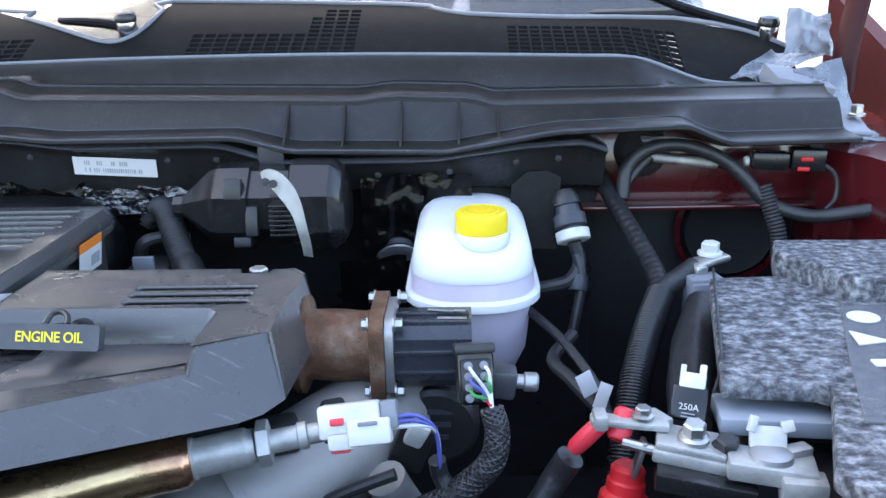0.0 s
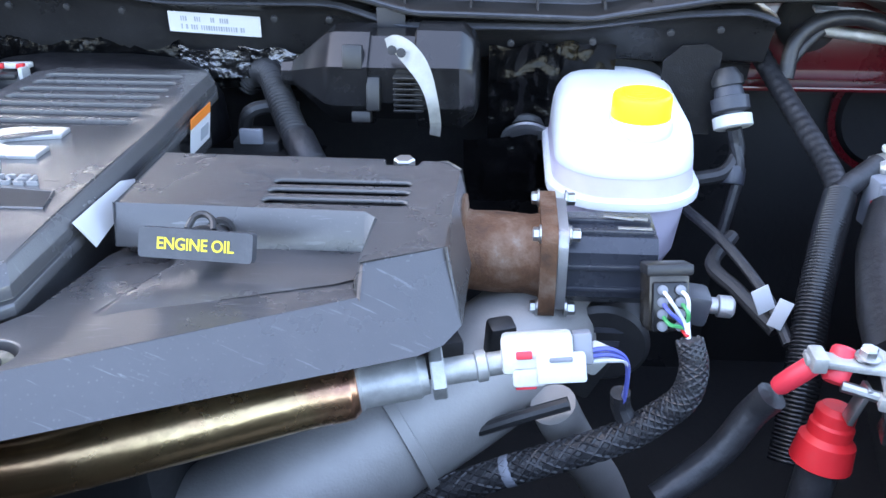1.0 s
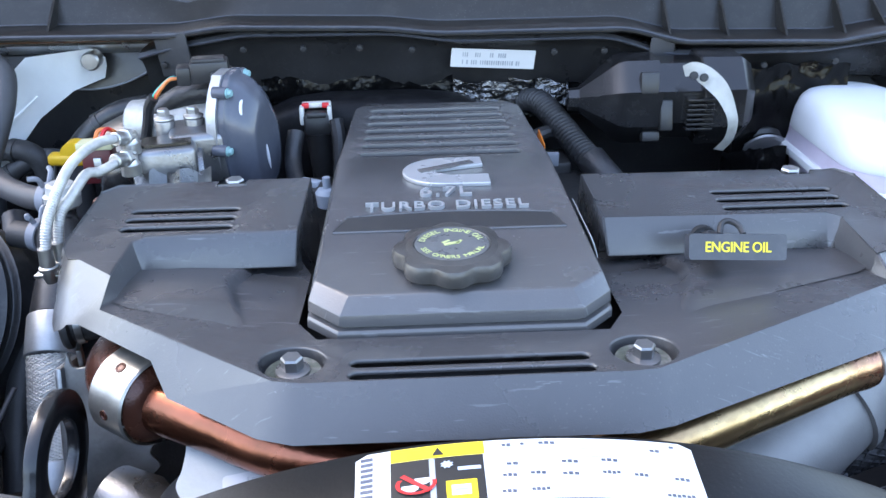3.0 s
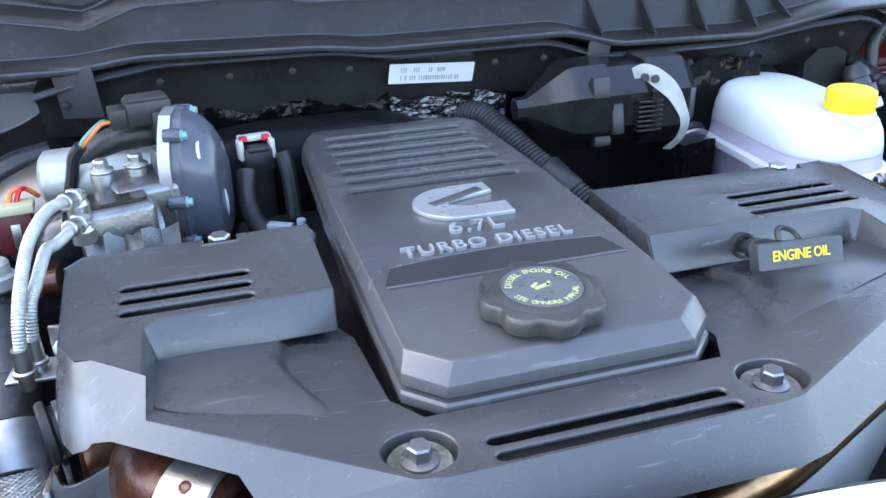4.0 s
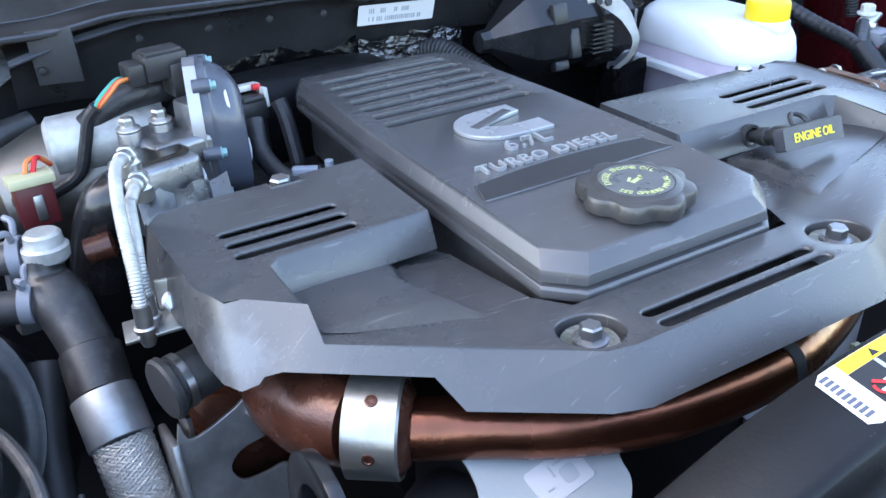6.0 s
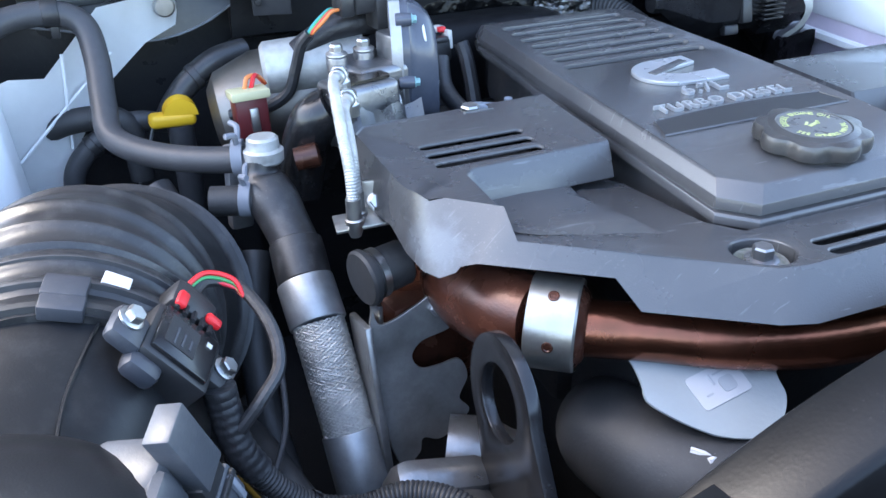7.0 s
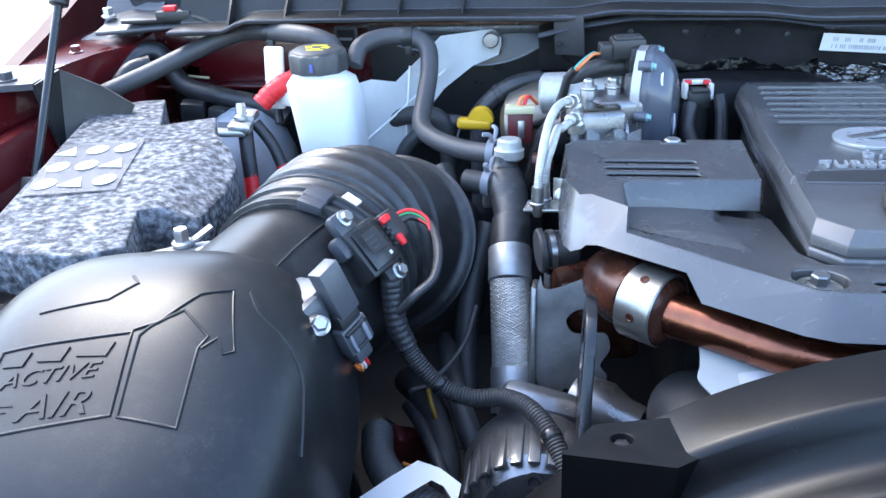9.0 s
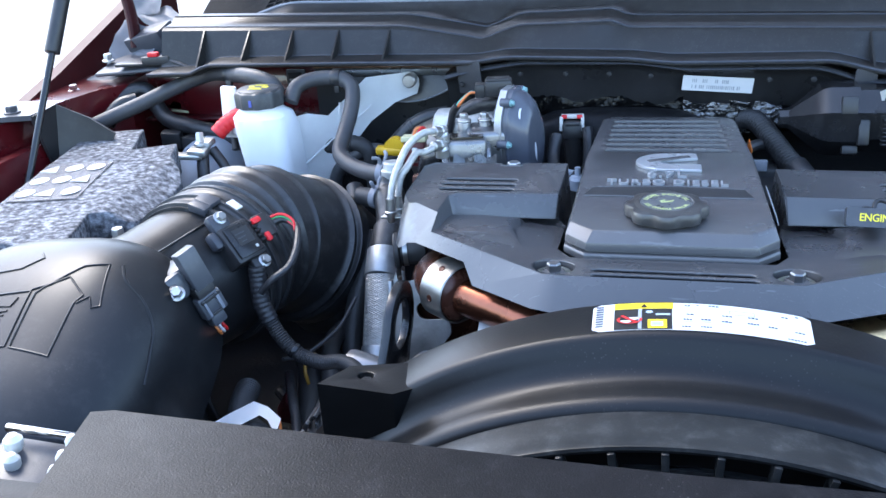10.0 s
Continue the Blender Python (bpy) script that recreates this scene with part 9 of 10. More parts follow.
for nm, c, sz, m_, bv in (("shell", (0, 0.0, 0.0), (0.030, 0.044, 0.026), "brownsteel", 0.006), ("socket", (0, -0.003, 0.012), (0.024, 0.034, 0.008), "gloss", 0.002), ("bridge", (0, 0.022, 0.004), (0.032, 0.008, 0.022), "black", 0.002)):
    bm = B()
    box(bm, c, sz, (0, 0, 0), bv)
    bmesh.ops.transform(bm, matrix=Em, verts=bm.verts)
    part(nm, bm, m_, ep)
cols = ["wire_white", "wire_blue", "wire_green", "wire_blue", "wire_white", "wire_green", "wire_orange", "red"]
for i in range(2):
    for j in range(4):
        c = Em @ Vector((-0.006 + 0.012 * i, 0.009 - 0.0082 * j, 0.0155))
        bm = B()
        lathe(bm, c, c + Em.to_3x3() @ Vector((0, 0, 1)), [(0, 0.0034), (0.003, 0.0034), (0.0035, 0.002)], 12)
        part("pin_seal", bm, "greylt", ep, "pale round pin seal")
        if (i + j) % 4 != 3:
            bm = B()
            tube(bm, [c, c + Vector((0.004, -0.010, -0.002)), (0.508 + 0.002 * i, 0.138, 1.148 - 0.002 * j), (0.511, 0.127, 1.135)], 0.0014, 6)
            part("wire", bm, cols[i * 4 + j], ep)
vh_ = thing("valve_harness", (0.45, 0.12, 1.0), "black taped wiring harness sweeping down below the valve", "loom", group="wiring looms")
run = curve_pts([Vector(p) for p in ((0.510, 0.128, 1.142), (0.514, 0.122, 1.125), (0.510, 0.118, 1.104), (0.495, 0.118, 1.086), (0.470, 0.116, 1.068), (0.430, 0.113, 1.052), (0.396, 0.112, 1.038), (0.355, 0.112, 1.018), (0.310, 0.114, 0.995), (0.27, 0.12, 0.97))], 16)
rad = lambda i: 0.0080 + 0.0022 * min(1.0, i / 60)
bm = B()
tube(bm, run, 0.0090, 14, 1, smooth=False, radii=[rad(i) for i in range(len(run))])
part("core", bm, "rubber", vh_)
bm = B()
for hand in (-1, 1):
    for k in range(9):
        strand = []
        for i, p in enumerate(run):
            d = (run[min(i + 1, len(run) - 1)] - run[max(i - 1, 0)]).normalized()
            side = d.cross(Vector((0, 1, 0))).normalized()
            a = hand * i * 0.20 + k * 2 * math.pi / 9
            strand.append(p + side * rad(i) * math.cos(a) + d.cross(side) * rad(i) * math.sin(a))
        tube(bm, strand, 0.0013, 5, 1, smooth=False)
link("braided_sleeve", bm, "tape", vh_, "braided black sleeve", 60, "stuff")
for p, q in (((0.398, 0.112, 1.0388), (0.391, 0.112, 1.0355)), ((0.322, 0.1135, 1.001), (0.316, 0.1137, 0.998))):
    bm = B()
    cyl(bm, p, q, 0.0116, 20, 0.001)
    part("cuff", bm, "greylt", vh_, "grey plastic cuff")
bm = B()
tube(bm, [(0.478, 0.118, 1.074), (0.470, 0.124, 1.088), (0.468, 0.122, 1.102)], 0.007, 10)
part("branch", bm, "tape", vh_)
el2 = thing("sensor_elbow", (0.50, 0.18, 1.12), "grey plastic sensor elbow with a metal tip beside the valve", "sensor")
bm = B()
box(bm, (0.516, 0.176, 1.142), (0.030, 0.024, 0.024), (0, 8, 0), 0.004)
part("body", bm, "grey", el2)
bm = B()
lathe(bm, (0.529, 0.176, 1.141), (0.56, 0.176, 1.139), [(0, 0.006), (0.008, 0.006), (0.009, 0.008), (0.018, 0.008), (0.020, 0.006)], 14)
part("tip", bm, "alu", el2, "dull metal tip")
wc = thing("hose_clip", (0.452, 0.15, 1.07), "white plastic clip on a dark bracket below the valve", "clip")
bm = B()
box(bm, (0.452, 0.150, 1.110), (0.016, 0.012, 0.026), (20, 25, 0), 0.003)
part("clip", bm, "offwhite", wc)
bm = B()
box(bm, (0.446, 0.165, 1.090), (0.030, 0.012, 0.05), (15, 20, 0), 0.003)
part("bracket", bm, "black", wc)
bt = thing("bright_pipe", (0.44, 0.16, 0.98), "bright bent metal pipe deep beside the engine", "pipe")
bm = B()
tube(bm, [(0.425, 0.145, 1.072), (0.435, 0.155, 1.045), (0.450, 0.168, 1.01), (0.47, 0.18, 0.97), (0.485, 0.19, 0.93)], 0.017, 18)
part("tube", bm, "alu_raw", bt)
bm = B()
tube(bm, [(0.36, 0.13, 1.052), (0.40, 0.128, 1.072), (0.435, 0.13, 1.085)], 0.005, 10)
part("steel_line", bm, "black", bt)

# cast intake elbow and coolant hose low at the front
ci = thing("intake_elbow", (0.30, 0.14, 0.95), "matt cast aluminium intake elbow below the crossover pipe", "manifold")
bm = B()
tube(bm, [(0.445, 0.270, 1.090), (0.415, 0.225, 1.085), (0.365, 0.180, 1.068), (0.300, 0.140, 1.042), (0.230, 0.100, 1.012), (0.16, 0.07, 0.985), (0.10, 0.06, 0.97)], 0.050, 34, 8, radii=[0.046, 0.048, 0.050, 0.052, 0.052, 0.050, 0.048])
part("casting", bm, "alu_raw", ci)
bm = B()
lathe(bm, (0.314, 0.148, 1.048), (0.300, 0.140, 1.042), [(0, 0.0545), (0.0005, 0.056), (0.008, 0.056), (0.0085, 0.0545)], 40)
part("rib_ring", bm, "alu_raw", ci)
bm = B()
box(bm, (0.385, 0.155, 1.112), (0.020, 0.016, 0.05), (10, 0, 20), 0.004)
box(bm, (0.345, 0.140, 1.115), (0.030, 0.020, 0.03), (0, 0, 20), 0.005)
part("bracket", bm, "black", ci)
rh = thing("radiator_hose", (0.40, 0.0, 0.98), "ribbed grey-black radiator hose low beside the shroud", "hose")
bm = B()
tube(bm, [(0.21, -0.045, 1.035), (0.28, -0.020, 1.040), (0.36, 0.000, 1.040), (0.46, 0.020, 1.036), (0.58, 0.035, 1.020), (0.68, 0.04, 1.0)], 0.036, 30, 10, ring=0.0012, pitch=0.005)
part("tube", bm, "hose", rh, sharp=70)
bm = B()
cyl(bm, (0.30, -0.0145, 1.0403), (0.312, -0.0115, 1.0405), 0.0395, 30, 0.002)
part("clamp", bm, "grey", rh, "dark clamp band")
pw = thing("pale_link", (0.20, 0.03, 0.98), "pale jointed link hanging beside the pipe", "link")
bm = B()
box(bm, (0.213, 0.030, 1.035), (0.010, 0.006, 0.018), (0, 8, 0), 0.001)
box(bm, (0.209, 0.026, 1.012), (0.009, 0.006, 0.022), (0, 10, 0), 0.001)
part("strip", bm, "cream", pw)

# ---- battery with felt jacket (right), fuse link and terminals ----
b2 = thing("battery", (0.83, 0.20, 0.95), "battery in a mottled grey felt jacket with a raised felt flap", "battery", group="batteries")
bm = B()
jacket(bm, [(0.733, 0.357), (0.80, 0.360), (0.99, 0.357), (0.99, -0.12), (0.76, -0.12), (0.735, -0.06), (0.716, 0.010), (0.724, 0.030), (0.757, 0.116), (0.750, 0.123), (0.682, 0.132), (0.689, 0.165)], lambda x, y: 1.162, 0.016)
part("felt_jacket", bm, "felt", b2, sharp=60)
bm = B()
jacket(bm, [(0.812, 0.412), (0.99, 0.408), (0.99, 0.285), (0.845, 0.288), (0.800, 0.370)], lambda x, y: 1.184, 0.030)
part("felt_flap", bm, "felt", b2, sharp=60)
bm = B()
prism(bm, [(0.69, 0.14), (0.735, 0.34), (0.98, 0.34), (0.98, -0.1), (0.75, -0.1), (0.70, 0.05)], 0.95, 1.096, 0.008)
for x0, x1, y0, y1 in ((0.735, 0.98, 0.15, 0.34), (0.775, 0.98, -0.1, 0.15)):
    box(bm, ((x0 + x1) / 2, (y0 + y1) / 2, 1.118), (x1 - x0, y1 - y0, 0.05), (0, 0, 0), 0.006)
part("case", bm, "black", b2, "black battery case")
bm = B()
box(bm, (0.724, 0.139, 1.128), (0.084, 0.044, 0.014), (0, 0, -6), 0.002)
part("case_ledge", bm, "bottle", b2, "grey-blue ledge of the case")
bm = B()
prism(bm, [(0.826, 0.272), (0.99, 0.272), (0.99, 0.06), (0.755, 0.06), (0.790, 0.17)], 1.1640, 1.1652)
part("icon_panel", bm, "iconpanel", b2, "faded grey icon panel")
for p, sh_ in (((0.833, 0.242), 0), ((0.873, 0.244), 0), ((0.818, 0.196), 1), ((0.858, 0.196), 1), ((0.812, 0.150), 2), ((0.852, 0.150), 2)):
    bm = B()
    o = circle(p[0], p[1], 0.0135, 18) if sh_ == 0 else ([(p[0] - 0.014, p[1] - 0.013), (p[0] + 0.015, p[1] - 0.006), (p[0] - 0.010, p[1] + 0.016)] if sh_ == 1 else rounded(0.024, 0.012, 0.002, 2, *p))
    prism(bm, o, 1.1652, 1.1662)
    part("icon", bm, "white", b2, "white warning icon")
fz = thing("fuse_link", (0.66, 0.15, 1.10), "black 250A fuse link with a pale clip on the battery bracket", "fuse")
Fm = basis((0.662, 0.145, 1.137), (1, -0.28, -0.06), (0.1, 0.55, 0.84)) @ Matrix.Scale(0.86, 4)
bm = B()
box(bm, (0, -0.002, 0), (0.031, 0.030, 0.018), (0, 0, 0), 0.002)
bmesh.ops.transform(bm, matrix=Fm, verts=bm.verts)
part("body", bm, "gloss", fz)
part("lettering", lettering("250A", 0.0080, Fm @ pose(0.0, -0.006, 0.0094), 0.0005), "offwhite", fz, "white lettering 250A")
bm = B()
box(bm, (0.001, 0.018, 0.003), (0.023, 0.015, 0.012), (0, 0, 0), 0.002)
box(bm, (-0.008, 0.028, 0.003), (0.005, 0.008, 0.009), (0, 0, 0), 0.001)
box(bm, (0.009, 0.029, 0.003), (0.006, 0.010, 0.009), (0, 0, 0), 0.001)
bmesh.ops.transform(bm, matrix=Fm, verts=bm.verts)
part("clip", bm, "offwhite", fz, "pale plastic clip")
bm = B()
tube(bm, [(0.745, 0.385, 1.160), (0.738, 0.362, 1.168), (0.716, 0.270, 1.1655), (0.697, 0.192, 1.1655), (0.690, 0.163, 1.158), (0.682, 0.150, 1.142)], 0.0013, 6, 6)
part("lead", bm, "tape", fz, "thin black lead")
bm = B()
for k in range(2):
    box(bm, (0.0, -0.0115 - 0.003 * k, 0.0094), (0.012, 0.0010, 0.0004))
bmesh.ops.transform(bm, matrix=Fm, verts=bm.verts)
part("print_bar", bm, "ink_grey", fz)
tk = thing("terminal_bracket", (0.66, 0.10, 1.11), "corroded zinc battery terminal bracket with nuts and bolts", "terminal")
for c, sz, r in (((0.612, 0.120, 1.134), (0.058, 0.014, 0.006), (0, 3, -6)), ((0.590, 0.119, 1.137), (0.010, 0.018, 0.012), (0, 0, 0)), ((0.655, 0.108, 1.124), (0.050, 0.034, 0.006), (0, 6, -14)), ((0.655, 0.094, 1.116), (0.06, 0.010, 0.010), (0, 6, -14)), ((0.705, 0.082, 1.118), (0.060, 0.030, 0.014), (0, 4, -12)), ((0.722, 0.065, 1.110), (0.030, 0.020, 0.022), (0, 0, -10)), ((0.726, 0.092, 1.124), (0.020, 0.012, 0.010), (0, 0, 20)), ((0.634, 0.128, 1.132), (0.014, 0.022, 0.008), (0, 0, 30))):
    bm = B()
    box(bm, c, sz, r, 0.002)
    part("plate", bm, "zinc", tk)
bm = B()
lathe(bm, (0.705, 0.085, 1.122), (0.705, 0.087, 1.16), [(0, 0.016), (0.006, 0.015), (0.008, 0.011)], 24)
part("post", bm, "alu", tk, "grey lead post")
bm = B()
box(bm, (0.706, 0.096, 1.134), (0.026, 0.006, 0.016), (-20, 0, -8), 0.002)
box(bm, (0.695, 0.098, 1.144), (0.006, 0.005, 0.012), (-20, 14, -8), 0.001)
box(bm, (0.719, 0.095, 1.143), (0.009, 0.005, 0.008), (-20, -16, -8), 0.001)
part("tab", bm, "offwhite", tk, "bent pale tab")
hexbolt("nut", (0.656, 0.105, 1.128), (0, -0.1, 1), 0.0085, 0.014, tk, "zinc nut")
hexbolt("nut", (0.678, 0.098, 1.122), (0, -0.2, 1), 0.0085, 0.012, tk, "blackened nut", "black")
hexbolt("nut", (0.622, 0.121, 1.138), (0, 0, 1), 0.006, 0.008, tk, "zinc nut")
hexbolt("bolt", (0.724, 0.052, 1.104), (0.1, -0.8, -0.1), 0.0075, 0.016, tk, "zinc bolt")
bm = B()
cyl(bm, (0.606, 0.112, 1.122), (0.650, 0.098, 1.116), 0.004, 10)
box(bm, (0.618, 0.110, 1.110), (0.004, 0.012, 0.030), (0, 15, 0), 0.001)
part("stud", bm, "steel", tk)
bm = B()
box(bm, (0.660, 0.082, 1.104), (0.07, 0.02, 0.014), (0, 6, -12), 0.002)
part("carrier", bm, "gloss", tk, "black carrier")
for p0, p1, r, nm, m_ in (((0.594, 0.121, 1.136), (0.572, 0.129, 1.106), 0.0068, "red_boot", "pinkred"), ((0.612, 0.132, 1.138), (0.603, 0.118, 1.120), 0.0085, "red_boot", "pinkred")):
    rb = thing("cable_boot", (p1[0], p1[1], p1[2] - 0.01), "coral red rubber boot on a battery cable end", "boot", group="cable boots")
    bm = B()
    L = (Vector(p1) - Vector(p0)).length
    lathe(bm, p0, p1, [(0, r * 0.8), (0.002, r), (L * 0.6, r * 1.05), (L * 0.9, r), (L, r * 0.8)], 18)
    part("boot", bm, m_, rb)
rb = thing("cable_boot", (0.61, 0.12, 1.03), "flared red rubber boot on the lower battery cable", "boot", group="cable boots")
bm = B()
lathe(bm, (0.615, 0.128, 1.094), (0.606, 0.118, 1.03), [(0, 0.010), (0.004, 0.0135), (0.012, 0.0135), (0.014, 0.0150), (0.022, 0.0150), (0.026, 0.019), (0.044, 0.021), (0.046, 0.018)], 22)
part("boot", bm, "red", rb)
bm = B()
tube(bm, [(0.570, 0.128, 1.10), (0.560, 0.132, 1.080), (0.540, 0.125, 1.05), (0.50, 0.11, 1.02)], 0.011, 12)
part("cable", bm, "tape", rb, "black cable")
bm = B()
tube(bm, [(0.608, 0.12, 1.05), (0.604, 0.115, 1.02), (0.60, 0.11, 0.96)], 0.014, 12)
part("cable", bm, "tape", rb, "black cable")
lr = thing("corrugated_loom", (0.66, 0.32, 1.0), "thick black corrugated loom rising beside the battery", "loom", group="wiring looms")
bm = B()
tube(bm, [(0.62, 0.20, 0.98), (0.632, 0.235, 1.03), (0.648, 0.285, 1.076), (0.672, 0.345, 1.110), (0.694, 0.395, 1.130)], 0.0142, 18, 10, ring=0.0013, pitch=0.0034)
part("conduit", bm, "gloss", lr, sharp=60)
bm = B()
tube(bm, [(0.694, 0.395, 1.130), (0.698, 0.430, 1.138), (0.694, 0.480, 1.150), (0.680, 0.545, 1.175), (0.664, 0.610, 1.205), (0.652, 0.64, 1.225)], 0.0105, 14, 8, ring=0.0008, pitch=0.011)
part("taped_run", bm, "tape", lr)
bm = B()
tube(bm, [(0.694, 0.400, 1.132), (0.715, 0.415, 1.140), (0.738, 0.430, 1.150)], 0.011, 12)
part("taped_branch", bm, "tape", lr)
ut = thing("negative_terminal", (0.755, 0.45, 1.10), "pale lead terminal clamp on a grey block by the battery", "terminal")
bm = B()
box(bm, (0.752, 0.432, 1.156), (0.044, 0.024, 0.007), (0, -8, 20), 0.003)
box(bm, (0.738, 0.424, 1.150), (0.014, 0.026, 0.010), (0, 10, 20), 0.003)
part("clamp", bm, "galv", ut)
hexbolt("nut", (0.756, 0.440, 1.160), (0, 0, 1), 0.010, 0.014, ut, "pale nut", "offwhite")
bm = B()
box(bm, (0.742, 0.408, 1.122), (0.036, 0.026, 0.050), (0, 0, 10), 0.003)
box(bm, (0.742, 0.394, 1.128), (0.030, 0.006, 0.030), (0, 0, 10), 0.002)
part("block", bm, "greylt", ut, "grubby grey post block")
bm = B()
box(bm, (0.728, 0.395, 1.122), (0.010, 0.004, 0.012), (0, 0, 10), 0.001)
part("tab", bm, "red", ut, "red tab")
bm = B()
tube(bm, [(0.735, 0.385, 1.125), (0.715, 0.33, 1.105), (0.695, 0.26, 1.09), (0.680, 0.20, 1.085)], 0.017, 12, radii=[0.016, 0.022, 0.022, 0.018])
part("felt_sleeve", bm, "tape", ut)
sc = thing("inline_plug", (0.612, 0.505, 1.12), "grey inline plug with drooping wires behind the brake reservoir", "plug")
bm = B()
lathe(bm, (0.608, 0.520, 1.205), (0.616, 0.495, 1.160), [(0, 0.010), (0.012, 0.014), (0.020, 0.015), (0.021, 0.019), (0.034, 0.019), (0.036, 0.012), (0.046, 0.010)], 20)
part("body", bm, "grey", sc)
bm = B()
lathe(bm, (0.6065, 0.524, 1.213), (0.612, 0.510, 1.186), [(0, 0.010), (0.010, 0.016), (0.018, 0.016)], 18)
part("cap", bm, "black", sc)
for pts, r, m_ in (([(0.616, 0.494, 1.160), (0.622, 0.490, 1.135), (0.610, 0.480, 1.118), (0.590, 0.478, 1.112), (0.570, 0.48, 1.108)], 0.008, "tape"), ([(0.618, 0.492, 1.150), (0.624, 0.480, 1.12), (0.618, 0.470, 1.085), (0.61, 0.46, 1.05)], 0.006, "tape"), ([(0.605, 0.40, 1.085), (0.58, 0.36, 1.075), (0.595, 0.32, 1.07), (0.62, 0.28, 1.055)], 0.007, "rubber"), ([(0.56, 0.42, 1.105), (0.59, 0.36, 1.095), (0.615, 0.30, 1.075), (0.625, 0.26, 1.055)], 0.005, "tape")):
    bm = B()
    tube(bm, pts, r, 10)
    part("lead", bm, m_, sc)
bm = B()
cyl(bm, (0.620, 0.487, 1.122), (0.618, 0.478, 1.105), 0.0125, 16, 0.002)
part("seal", bm, "grey", sc)
bm = B()
lathe(bm, (0.6140, 0.5015, 1.1715), (0.6165, 0.4940, 1.1580), [(0, 0.0150), (0.001, 0.0196), (0.012, 0.0196), (0.0135, 0.0165), (0.0120, 0.0110)], 24)
part("collar", bm, "offwhite", sc, "grubby white collar")
bk = thing("booster_bracket", (0.575, 0.54, 1.10), "black bracket plate beside the brake reservoir", "bracket")
bm = B()
prism(bm, [(-0.030, -0.045), (0.026, -0.045), (0.030, 0.040), (0.015, 0.048), (-0.010, 0.046), (-0.028, 0.030)], 0, 0.012, 0.003, 2, m=basis((0.575, 0.545, 1.185), (1, -0.1, 0), (0, 0.15, 1)))
part("plate", bm, "panel", bk)
bm = B()
cyl(bm, (0.5, 0.60, 1.13), (0.5, 0.66, 1.13), 0.085, 40, 0.01)
part("booster_shell", bm, "lining", bk)
wt = thing("paper_flag", (0.608, 0.274, 1.07), "white paper flag on a thin lead beside the loom", "tag")
bm = B()
box(bm, (0.603, 0.276, 1.088), (0.016, 0.0012, 0.022), (-15, -20, 20), 0.0003)
box(bm, (0.617, 0.27, 1.078), (0.012, 0.0012, 0.026), (-10, 15, -20), 0.0003)
part("flag", bm, "white", wt)

# small square port in the bulkhead behind the coolant reservoir
po = thing("bulkhead_port", (-0.617, 0.622, 1.228), "square black port with a pale frame in the red bulkhead", "port")
for nm, c, sz, m_, lb in (("frame", (-0.617, 0.622, 1.2435), (0.034, 0.006, 0.034), "grey", "grey frame"), ("opening", (-0.617, 0.6175, 1.2435), (0.024, 0.004, 0.024), "lining", "black opening"), ("bar", (-0.617, 0.6150, 1.2440), (0.020, 0.002, 0.004), "greylt", "pale cross bar")):
    bm = B()
    box(bm, c, sz, (0, 0, 0), 0.0015 if nm == "frame" else 0.0006)
    part(nm, bm, m_, po, lb)

# ---- bulkhead corner: loops, plug, grommet ----
bh = thing("bulkhead_loom", (0.80, 0.58, 1.15), "grey wiring loop across the dark red bulkhead", "loom", group="wiring looms")
for pts, r, m_ in (([(0.684, 0.575, 1.190), (0.690, 0.585, 1.225), (0.715, 0.590, 1.247), (0.755, 0.588, 1.252), (0.795, 0.580, 1.240), (0.825, 0.572, 1.218), (0.855, 0.560, 1.186), (0.900, 0.545, 1.172), (0.95, 0.53, 1.180), (1.0, 0.52, 1.19)], 0.0085, "tape"), ([(0.684, 0.58, 1.20), (0.700, 0.592, 1.218), (0.72, 0.600, 1.236)], 0.007, "tape"), ([(0.715, 0.612, 1.234), (0.76, 0.610, 1.229), (0.805, 0.605, 1.224)], 0.0065, "braid"), ([(0.905, 0.575, 1.235), (0.935, 0.570, 1.218), (0.938, 0.565, 1.190), (0.925, 0.56, 1.175)], 0.003, "tape")):
    bm = B()
    tube(bm, pts, r, 12)
    part("run", bm, m_, bh)
bm = B()
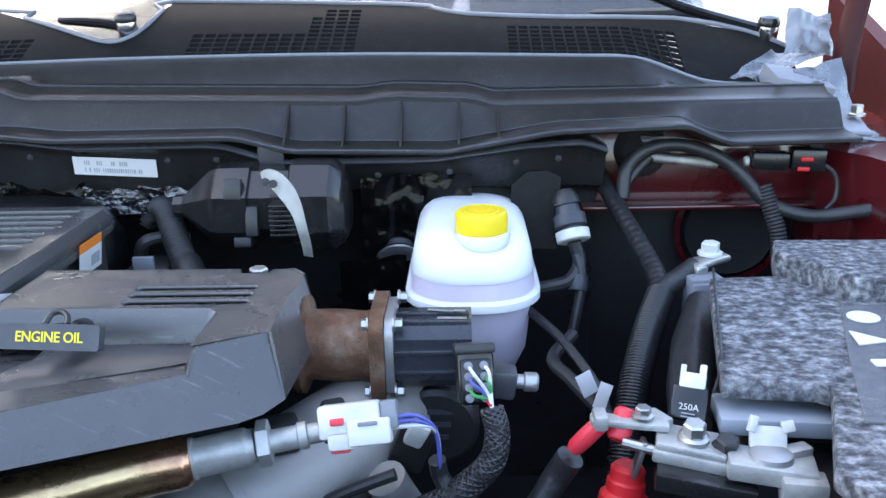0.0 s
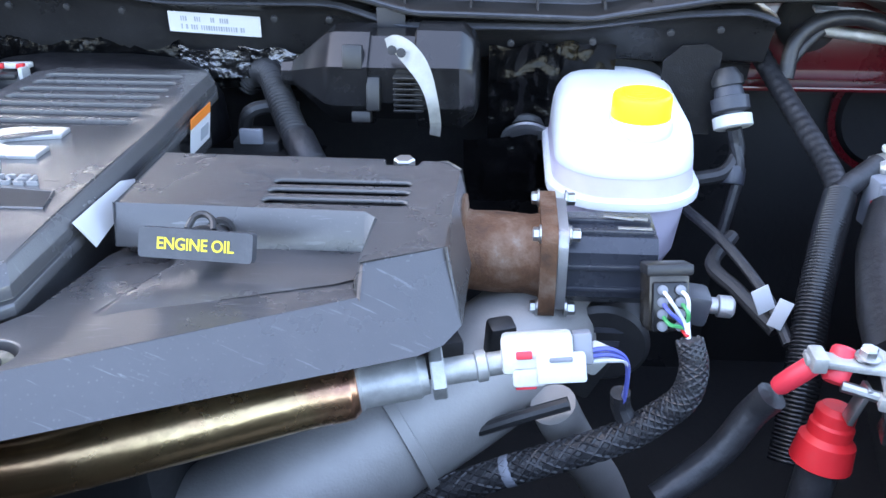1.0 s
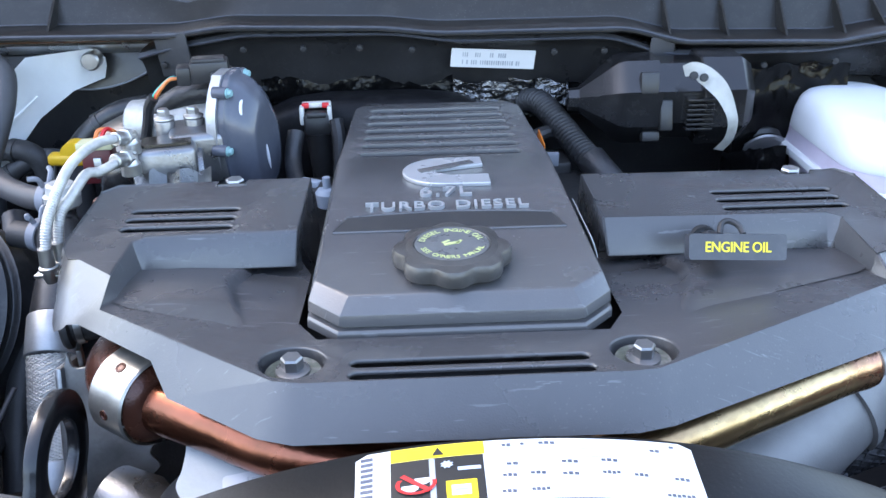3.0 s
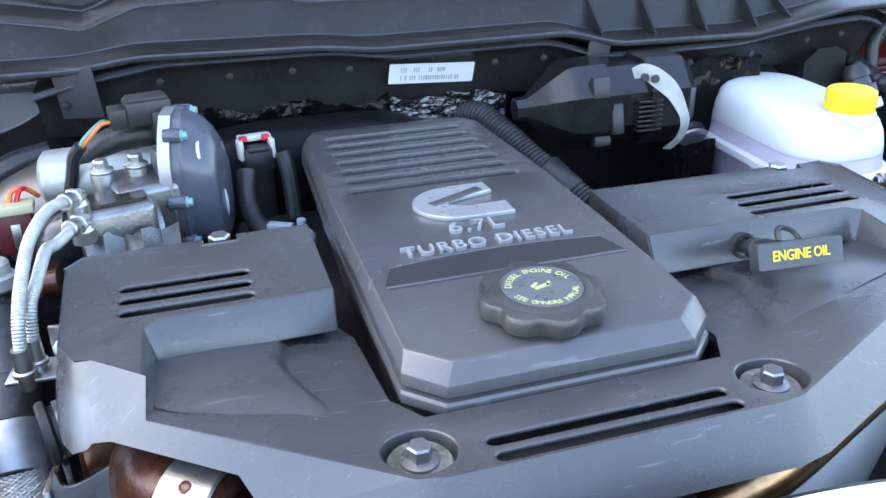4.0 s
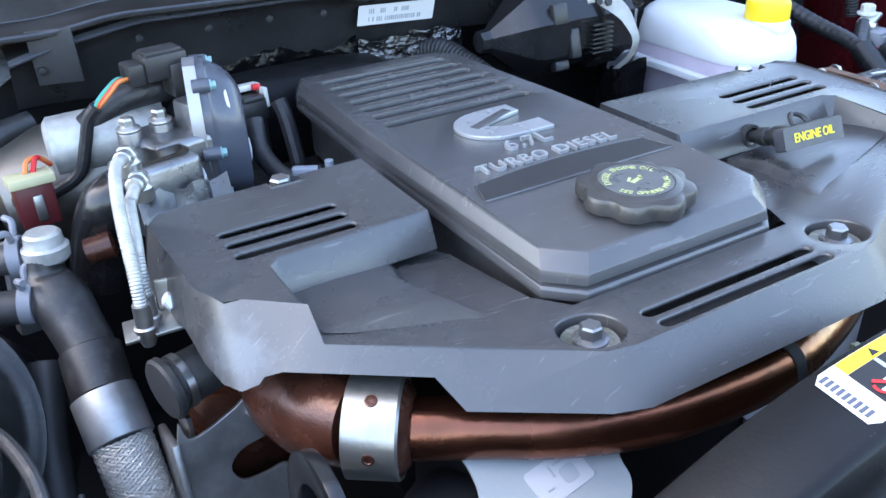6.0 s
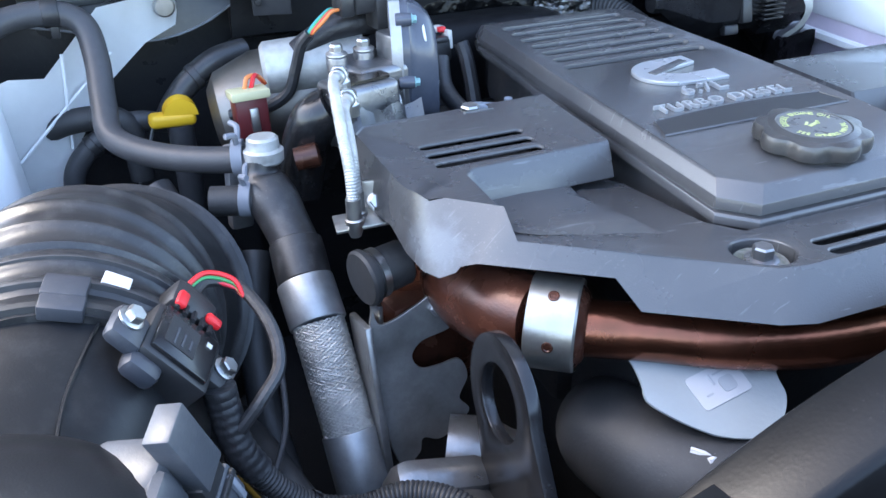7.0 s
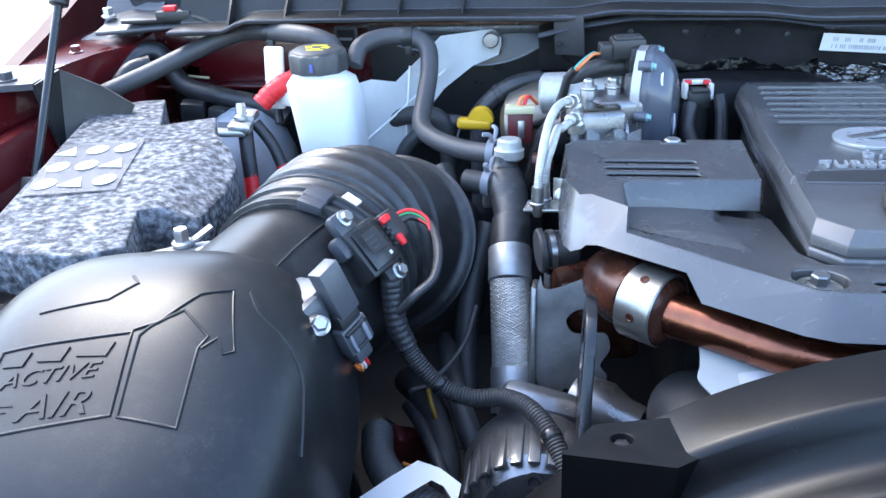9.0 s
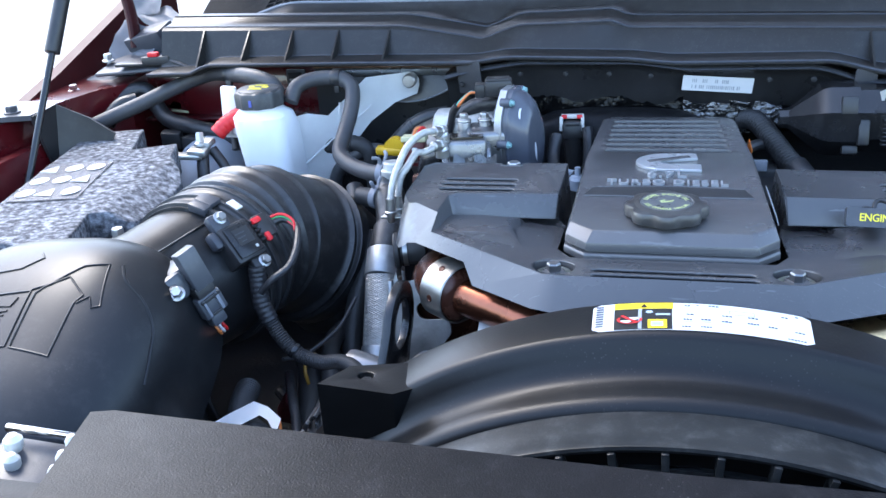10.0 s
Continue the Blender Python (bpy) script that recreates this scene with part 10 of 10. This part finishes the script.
tube(bm, [(0.850, 0.565, 1.205), (0.858, 0.555, 1.180), (0.866, 0.545, 1.15), (0.868, 0.54, 1.12)], 0.0085, 12, 10, ring=0.002, pitch=0.0045)
part("conduit", bm, "rubber", bh, sharp=60)
bp2 = thing("bulkhead_plug", (0.885, 0.58, 1.21), "black two-part plug with red latches on the bulkhead", "plug")
bm = B()
box(bm, (0.862, 0.585, 1.232), (0.044, 0.022, 0.022), (0, 2, -6), 0.004)
box(bm, (0.905, 0.580, 1.234), (0.040, 0.024, 0.026), (0, 2, -6), 0.003)
part("body", bm, "gloss", bp2)
for c in ((0.900, 0.567, 1.236), (0.897, 0.567, 1.224)):
    bm = B()
    box(bm, c, (0.014, 0.004, 0.005), (0, 2, -6), 0.001)
    part("latch", bm, "red", bp2, "red latch")
bm = B()
lathe(bm, (0.838, 0.588, 1.231), (0.83, 0.589, 1.2308), [(0, 0.006), (0.004, 0.006), (0.006, 0.004)], 12)
part("nose", bm, "offwhite", bp2)
gm = thing("bulkhead_grommet", (0.70, 0.60, 1.22), "dark grommet in a pressed hollow of the bulkhead", "grommet")
bm = B()
lathe(bm, (0.715, 0.632, 1.238), (0.713, 0.615, 1.240), [(0, 0.034), (0.004, 0.032), (0.010, 0.022), (0.006, 0.016)], 28)
part("rubber", bm, "rubber", gm)
bm = B()
box(bm, (0.732, 0.605, 1.256), (0.045, 0.014, 0.004), (10, 4, 0), 0.001)
part("tab", bm, "greylt", gm, "bent pale tab")
bd2 = thing("bulkhead_boss", (0.84, 0.66, 1.05), "round dark pressing in the shaded bulkhead", "boss")
bm = B()
lathe(bm, (0.845, 0.68, 1.120), (0.845, 0.655, 1.121), [(0, 0.070), (0.010, 0.064), (0.020, 0.060), (0.016, 0.050)], 40)
part("dish", bm, "lining", bd2)
bm = B()
lathe(bm, (0.845, 0.672, 1.120), (0.845, 0.655, 1.121), [(0, 0.074), (0.008, 0.074), (0.008, 0.066)], 40, caps=False)
part("rim", bm, "paint", bd2, "dark red rim")
